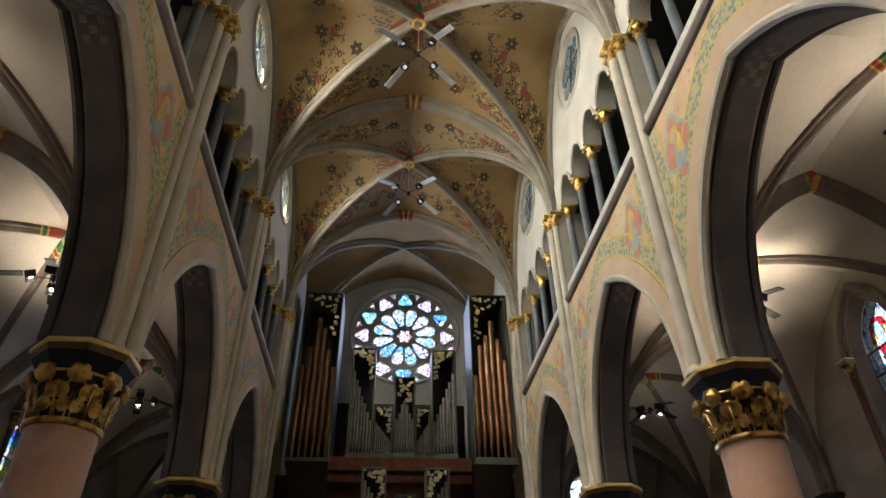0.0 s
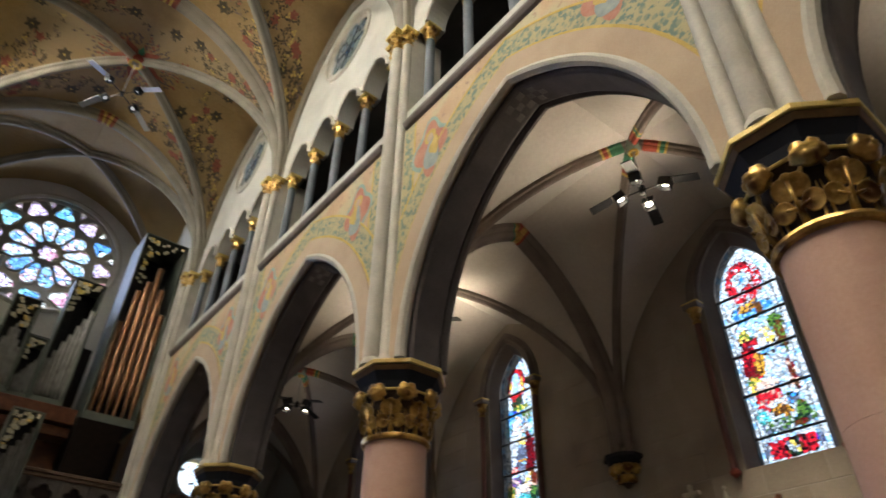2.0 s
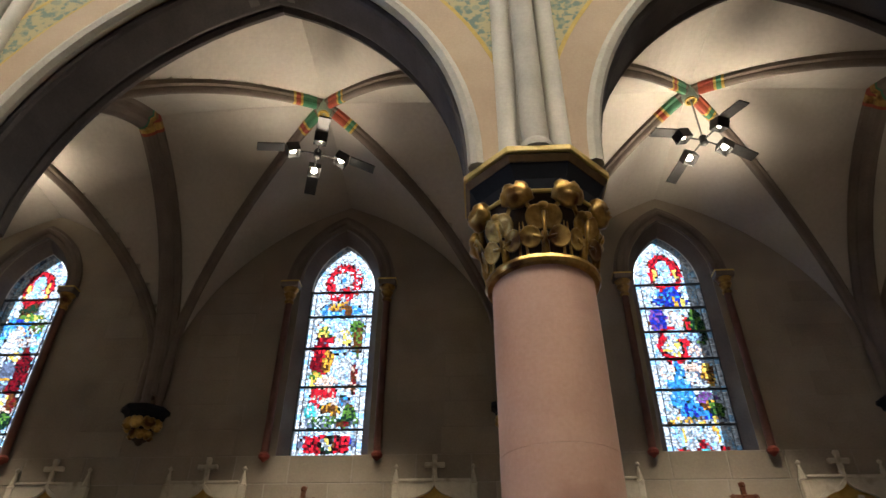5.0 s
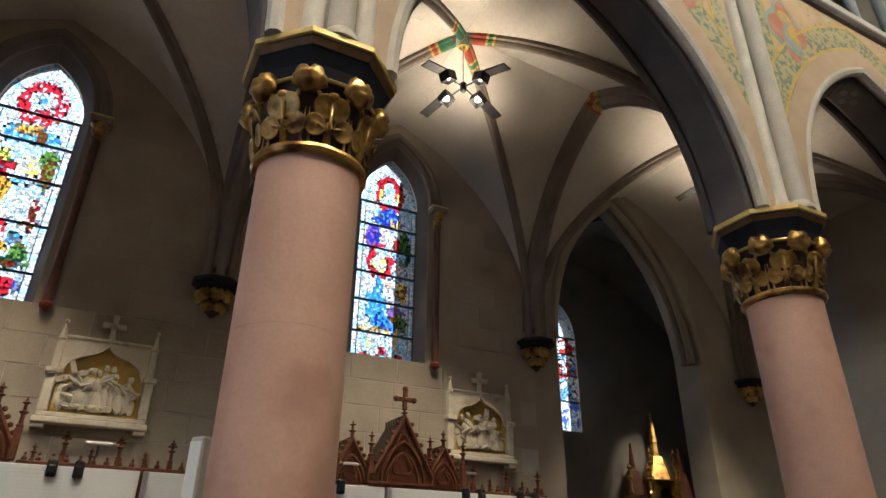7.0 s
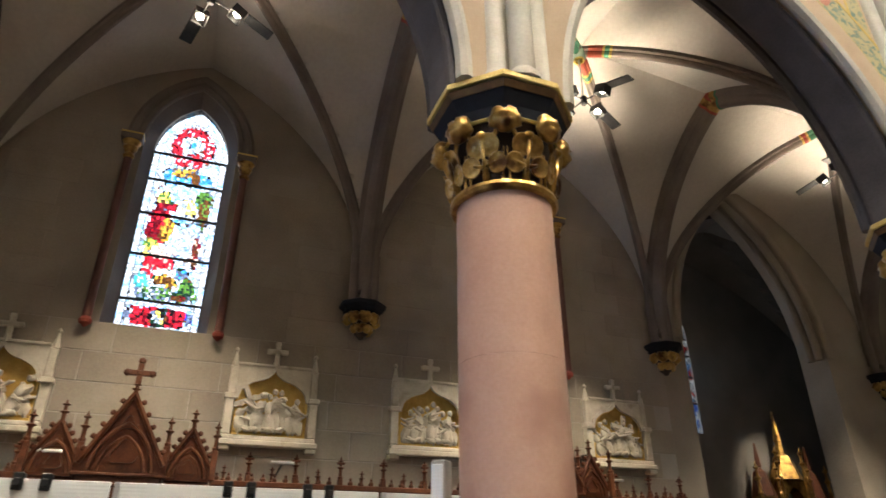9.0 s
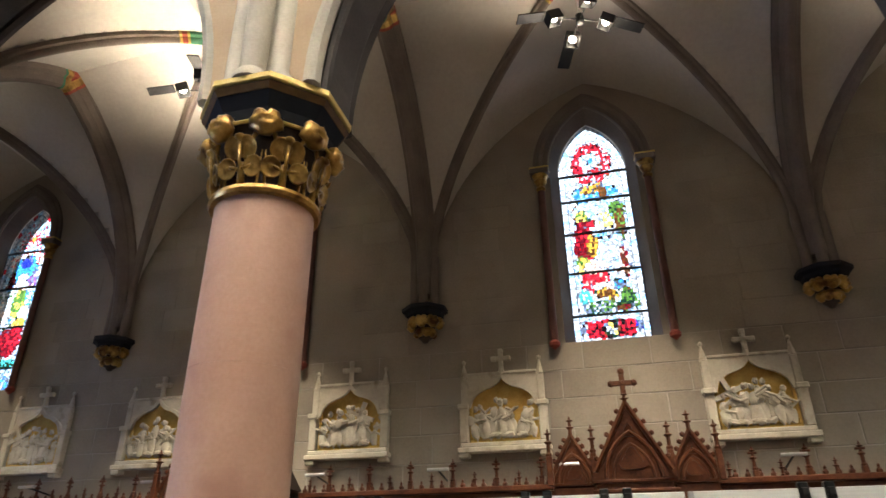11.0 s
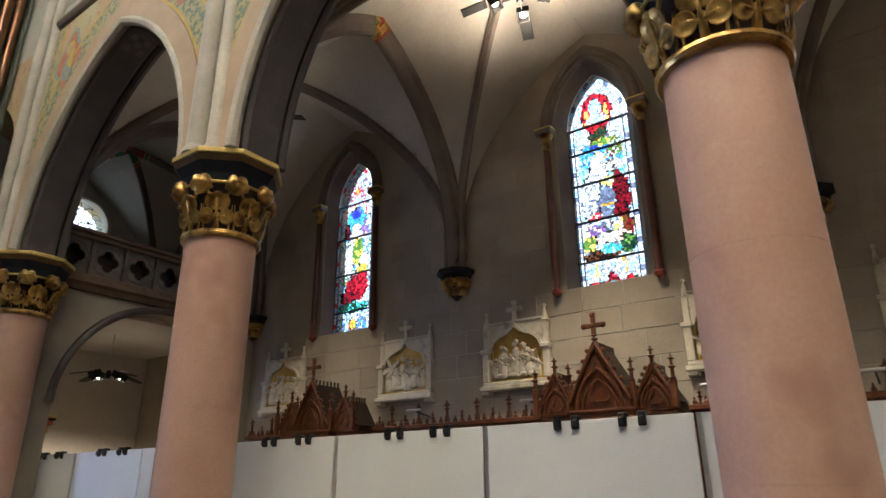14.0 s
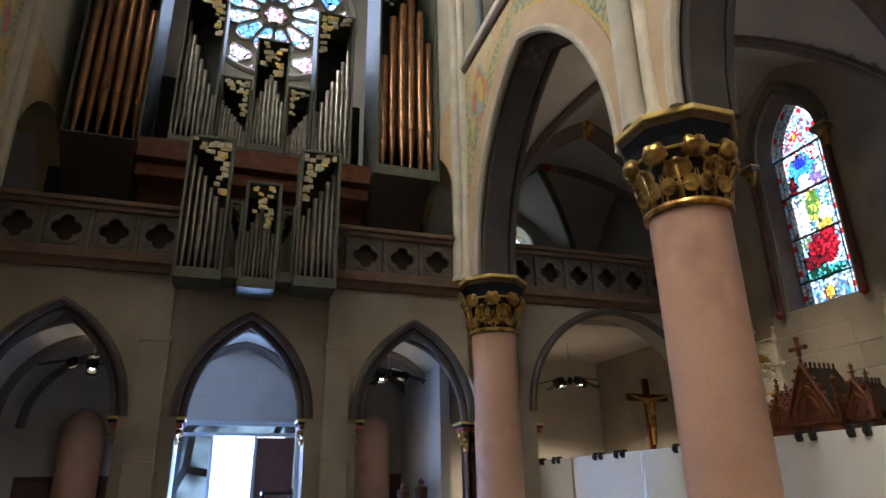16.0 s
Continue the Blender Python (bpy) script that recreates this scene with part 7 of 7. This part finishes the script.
# ---- vestibule under the gallery ----
e = group("door_1", (0, 0, 0))
structure(e, "glazed street door with one bright open leaf", "door")
DOORWOOD = mat("dark_red_door", (0.10, 0.045, 0.04), (0.16, 0.075, 0.065), 3, 0.45)
PALEBLUE = mat("pale_blue_frame", (0.42, 0.48, 0.54), (0.55, 0.60, 0.66), 3, 0.4)
LG = glass("dim_door_glass", [(0.16, 0.24, 0.34), (0.12, 0.2, 0.3)], 0.6, 0.7)
for a, b in ((-0.70, -0.14), (-0.70, 1.28)):
    bm = bmesh.new()
    z0, z1 = (0.05, 2.62) if b < 0 else (2.68, 2.80)
    bm.faces.new([bm.verts.new(p) for p in ((a, 18.0, z0), (b, 18.0, z0), (b, 18.0, z1), (a, 18.0, z1))])
    part("door_pane", bm, LG, e)
for c in ((-0.78, -0.70, 0, 2.86), (1.30, 1.38, 0, 2.86), (-0.78, 1.38, 2.80, 2.88), (-0.14, -0.08, 0, 2.62), (0.58, 0.64, 0, 2.62), (-0.78, 1.38, 2.62, 2.68)):
    bm = bmesh.new()
    cbox(bm, c[0], c[1], 17.95, 18.05, c[2], c[3], 0.01)
    part("door_frame", bm, PALEBLUE, e)
bm = bmesh.new()
cbox(bm, 0.64, 1.28, 17.97, 18.03, 0, 2.6, 0.01)
part("closed_leaf", bm, DOORWOOD, e, "dark red closed door leaf")
bm = bmesh.new()
cbox(bm, -0.72, -0.66, 17.2, 17.95, 0.02, 2.58, 0.01)
part("open_leaf", bm, PALEBLUE, e, "door leaf standing open")
bm = bmesh.new()
box(bm, 0.66, 0.70, 17.90, 17.97, 1.0, 1.25)
part("door_handle", bm, STEEL, e)
bm = bmesh.new()
lo, hi = [(-0.78, 0.0), (1.38, 0.0)], [(-0.78, 2.88), (1.38, 2.88)]
opening_wall(bm, across(18.05), -1.3, 1.95, 0, GAL_Z - 0.3, lo, hi, 0, 0.2)
structure(part("porch_wall", bm, PLASTER), "pale porch wall over the door", "wall")
for x in (-1.25, 1.85):
    bm = bmesh.new()
    box(bm, x, x + 0.1, 18.25, WEST, 0, GAL_Z - 0.3)
    structure(part("porch_wall", bm, PLASTER), "pale side wall of the porch", "wall")
for c, s in ((-2.25, 0.9), (GC, 0.9), (2.86, 0.9)):
    bm = bmesh.new()
    a = arch_pts(s + 0.35, 1.45, 12)
    rings = [[bm.verts.new((c + u, y, 2.85 + v)) for u, v in a] for y in (16.1, WEST)]
    for i in range(len(a) - 1):
        bm.faces.new((rings[0][i], rings[0][i + 1], rings[1][i + 1], rings[1][i]))
    structure(part("ceiling", bm, PLASTER), "small pointed vault below the gallery", "ceiling")
    for y in (16.6, 18.0, 19.5):
        bm = bmesh.new()
        sweep(bm, [(c + u, y, 2.85 + v) for u, v in arch_pts(s + 0.33, 1.43, 12)], rib_profile(0.07, 0.12), (0, -1, 0))
        structure(part("rib", bm, RIB), "slender rib below the gallery", "rib")
for x in (-2.35, 3.0):
    bm = bmesh.new()
    lathe(bm, [(0.36, 0), (0.36, 2.75), (0.31, 2.95), (0.2, 3.1), (0.02, 3.18)], 24, Matrix.Translation((x, 19.3, 0)))
    tagged(part("round_niche", bm, GRANITE, smooth=True), "round-headed pink painted stone pillar in the vestibule", "pillar", "vestibule pillars")


DADO = mat("dark_wine_dado", (0.085, 0.04, 0.04), (0.14, 0.07, 0.065), 2.5, 0.6)
for x0, x1 in ((SX(-1, 3.75) + 0.1, -1.28), (1.98, 3.7)):
    bm = bmesh.new()
    cbox(bm, x0, x1, WEST - 0.05, WEST - 0.004, 0, 1.95, 0.012)
    cbox(bm, x0, x1, WEST - 0.08, WEST - 0.004, 1.95, 2.02, 0.012)
    structure(part("dado", bm, DADO), "dark wine-red painted dado of the vestibule wall", "panelling")


# added wall, blocks spill from the aisle lamp into the vestibule
bm = bmesh.new()
box(bm, 3.72, 3.9, 17.0, WEST, 0, GAL_Z - 0.3)
structure(part("partition_wall", bm, PLASTER), "plain wall added to keep aisle lamp light out of the vestibule", "wall")


def notice_stand(x, y):
    e = group("stool_stack", (x, y, 0))
    tagged(e, "stack of dark chairs beside the door", "chair", "")
    for i in range(14):
        bm = bmesh.new()
        cbox(bm, -0.24, 0.24, -0.22, 0.22, 0.35 + i * 0.10, 0.40 + i * 0.10, 0.012)
        part("seat", bm, DARKWOOD if i % 2 else BROWN, e)
    for sx in (-1, 1):
        for sy in (-1, 1):
            bm = bmesh.new()
            rod(bm, (sx * 0.22, sy * 0.2, 0), (sx * 0.22, sy * 0.2, 1.75), 0.015, 6)
            part("leg", bm, BLACK, e)


notice_stand(0.95, 17.0)


def small_statue(x, y, h):
    bm = bmesh.new()
    lathe(bm, [(0.13, 0), (0.14, 0.05), (0.10, h * 0.3), (0.11, h * 0.6), (0.12, h * 0.76), (0.05, h * 0.84), (0.06, h * 0.93), (0.0, h)], 12, Matrix.Translation((x, y, 1.2)), caps=False)
    tagged(part("statue", bm, WOOD, smooth=True), "small dark wooden statue on a plinth", "statue", "small statues")
    bm = bmesh.new()
    cbox(bm, x - 0.17, x + 0.17, y - 0.17, y + 0.17, 0, 1.2, 0.02)
    tagged(part("plinth", bm, WOOD), "dark wooden plinth for a small statue", "plinth", "statue plinths")


small_statue(3.1, 17.2, 0.62)
small_statue(3.48, 17.4, 0.7)

# crucifix on the aisle wall past the gallery front
e = group("crucifix", (0, 0, 0))
tagged(e, "tall dark wooden standing cross with a plain gilt figure", "crucifix")
cx, cy = 8.15, 17.0
bm = bmesh.new()
cbox(bm, cx - 0.07, cx + 0.07, cy, cy + 0.07, 0.0, 3.75, 0.012)
cbox(bm, cx - 0.48, cx + 0.48, cy - 0.005, cy + 0.075, 3.3, 3.44, 0.012)
part("cross", bm, WOOD, e)
bm = bmesh.new()
for a, b, r0, r1 in (((cx, cy - 0.06, 2.45), (cx, cy - 0.07, 2.95), 0.035, 0.07), ((cx, cy - 0.07, 2.95), (cx, cy - 0.06, 3.3), 0.07, 0.09), ((cx, cy - 0.06, 3.3), (cx + 0.42, cy - 0.03, 3.4), 0.04, 0.02), ((cx, cy - 0.06, 3.3), (cx - 0.42, cy - 0.03, 3.4), 0.04, 0.02)):
    rod(bm, a, b, r0, 8, r1)
part("figure", bm, GOLD, e, smooth=True)
bm = bmesh.new()
cbox(bm, 5.6, 6.3, WEST - 0.08, WEST - 0.01, 0, 2.4, 0.02)
structure(part("door_2", bm, DOORWOOD), "dark red closed side door below the gallery", "door")

# ---- chapel: window and gilded altarpiece ----
e = group("window", (0, 0, 0))
structure(e, "narrow stained glass window of the dark chapel", "window")
MC = along(1, CHX + 0.04)
zs = [WSILL, 4.9, 5.5, 6.0, CSPR]
for a, b in zip(zs, zs[1:]):
    bm = bmesh.new()
    bm.faces.new([bm.verts.new(MC(-8.0 + u, v, 0)) for u, v in ((-WS, a), (WS, a), (WS, b), (-WS, b))])
    part("glass_panel", bm, G_CHAPEL if a > WSILL else G_BORDER, e)
    bm = bmesh.new()
    box(bm, CHX + 0.02, CHX + 0.06, -8.0 - WS, -8.0 + WS, b - 0.015, b + 0.015)
    part("saddle_bar", bm, LEAD, e)
bm = bmesh.new()
bm.faces.new([bm.verts.new(MC(-8.0 + u, CSPR + v, 0)) for u, v in arch_pts(WS, WH, 10)])
part("glass_panel", bm, G_BORDER, e)


def altarpiece():
    BZ = 1.95
    e = group("altarpiece", (0, 0, 0))
    tagged(e, "gilded gothic altarpiece with spires and pale statues in niches", "altarpiece")
    x, y = CHX - 0.35, -10.25
    bm = bmesh.new()
    cbox(bm, x - 0.35, x + 0.3, y - 1.3, y + 1.3, 0, BZ, 0.02)
    part("base", bm, WOOD, e)
    for dy, w, h in ((0, 0.36, 1.35), (0.72, 0.27, 1.0), (-0.72, 0.27, 1.0)):
        M = lambda u, v, d, dy=dy: (x - 0.15 + d, y + dy + u, v)
        bm = bmesh.new()
        lo, hi = arch_curves(0, w * 0.72, BZ + h * 0.6, h * 0.3, BZ + 0.02, 10)
        opening_wall(bm, M, -w, w, BZ, BZ + h, lo, hi, 0, 0.25)
        part("niche", bm, GOLD, e)
        bm = bmesh.new()
        lathe(bm, [(w, BZ + h), (w * 0.5, BZ + h + 0.5), (w * 0.28, BZ + h + 0.55), (w * 0.2, BZ + h * 1.6), (w * 0.26, BZ + h * 1.62), (0.02, BZ + h * 2.1)], 6, Matrix.Translation((x, y + dy, 0)))
        part("spire", bm, GOLD if dy == 0 else WOOD, e)
        for s in (-1, 1):
            bm = bmesh.new()
            rod(bm, (x - 0.18, y + dy + s * w, BZ), (x - 0.18, y + dy + s * w, BZ + h), 0.04, 8)
            finial(bm, x - 0.18, y + dy + s * w, BZ + h, 0.7, 0.05)
            part("pinnacle", bm, GOLD, e)
        bm = bmesh.new()
        lathe(bm, [(w * 0.5, BZ + 0.02), (w * 0.42, BZ + 0.02 + h * 0.3), (w * 0.46, BZ + 0.02 + h * 0.48), (w * 0.2, BZ + 0.02 + h * 0.56), (w * 0.22, BZ + 0.02 + h * 0.64), (0, BZ + 0.02 + h * 0.7)], 14, Matrix.Translation((x - 0.05, y + dy, 0)), caps=False)
        part("statue", bm, MARBLE, e, "plain pale statue", smooth=True)


altarpiece()
# added fill without a fitting, brightens the gilded altarpiece
spot("altar_fill", (9.6, -9.6, 5.4), (CHX, -10.25, 2.9), 220, WARM, 50, 0.8)

# pale sky behind the windows
SKYGLOW = glow("pale_sky", (0.86, 0.94, 1.0), 2.2)
for nm, c in (("backdrop", (17.5, 17.6, -16, 24, -0.5, 22)), ("backdrop", (-17.6, -17.5, -16, 24, -0.5, 22)), ("backdrop", (7.4, 7.5, -16, 44, 9.5, 34)), ("backdrop", (-7.3, -7.2, -16, 44, 9.5, 34)), ("backdrop", (-17, 17, 25.5, 25.6, -0.5, 22))):
    bm = bmesh.new()
    box(bm, *c)
    structure(part(nm, bm, SKYGLOW), "plain pale overcast sky outside the windows", "sky")

# ---- stone blocks of the aisle walls ----
def block_mesh(w, h):
    bm = bmesh.new()
    cbox(bm, -0.012, 0.008, -w / 2, w / 2, -h / 2, h / 2, 0.004)
    me = bpy.data.meshes.new("stone_block")
    bm.to_mesh(me)
    bm.free()
    me.materials.append(STONE)
    return me


random.seed(5)
e = group("stone_facing", (0, 0, 0))
structure(e, "courses of pale grey dressed stone blocks on the aisle wall", "wall")
bm = bmesh.new()
box(bm, WALL - 0.005, WALL, -5.2, 15.3, 2.47, 4.32)
part("mortar_bed", bm, MORTAR, e)
COURSE, GAP = 0.37, 0.012
kinds = [block_mesh(w - GAP, COURSE - GAP) for w in (0.62, 0.74, 0.86)]
for r in range(5):
    z = 2.47 + COURSE * (r + 0.5)
    y = -5.2 + 0.3 * (r % 2)
    while y < 15.0:
        i = random.randrange(3)
        w = (0.62, 0.74, 0.86)[i]
        o = new("stone_block", kinds[i])
        o.parent = e
        o.location = (WALL, y + w / 2, z)
        y += w
for r in range(5, 13):
    z = 2.47 + COURSE * (r + 0.5)
    y = -5.2 + 0.3 * (r % 2)
    while y < 15.0:
        i = random.randrange(3)
        w = (0.62, 0.74, 0.86)[i]
        c = (math.floor(y / BAY) + 0.5) * BAY
        if abs(y + w / 2 - c) > 0.95 + w / 2 and abs(y + w / 2 - round(y / BAY) * BAY) > 0.2:
            o = new("stone_block", kinds[i])
            o.parent = e
            o.location = (WALL + 0.006, y + w / 2, z)
        y += w
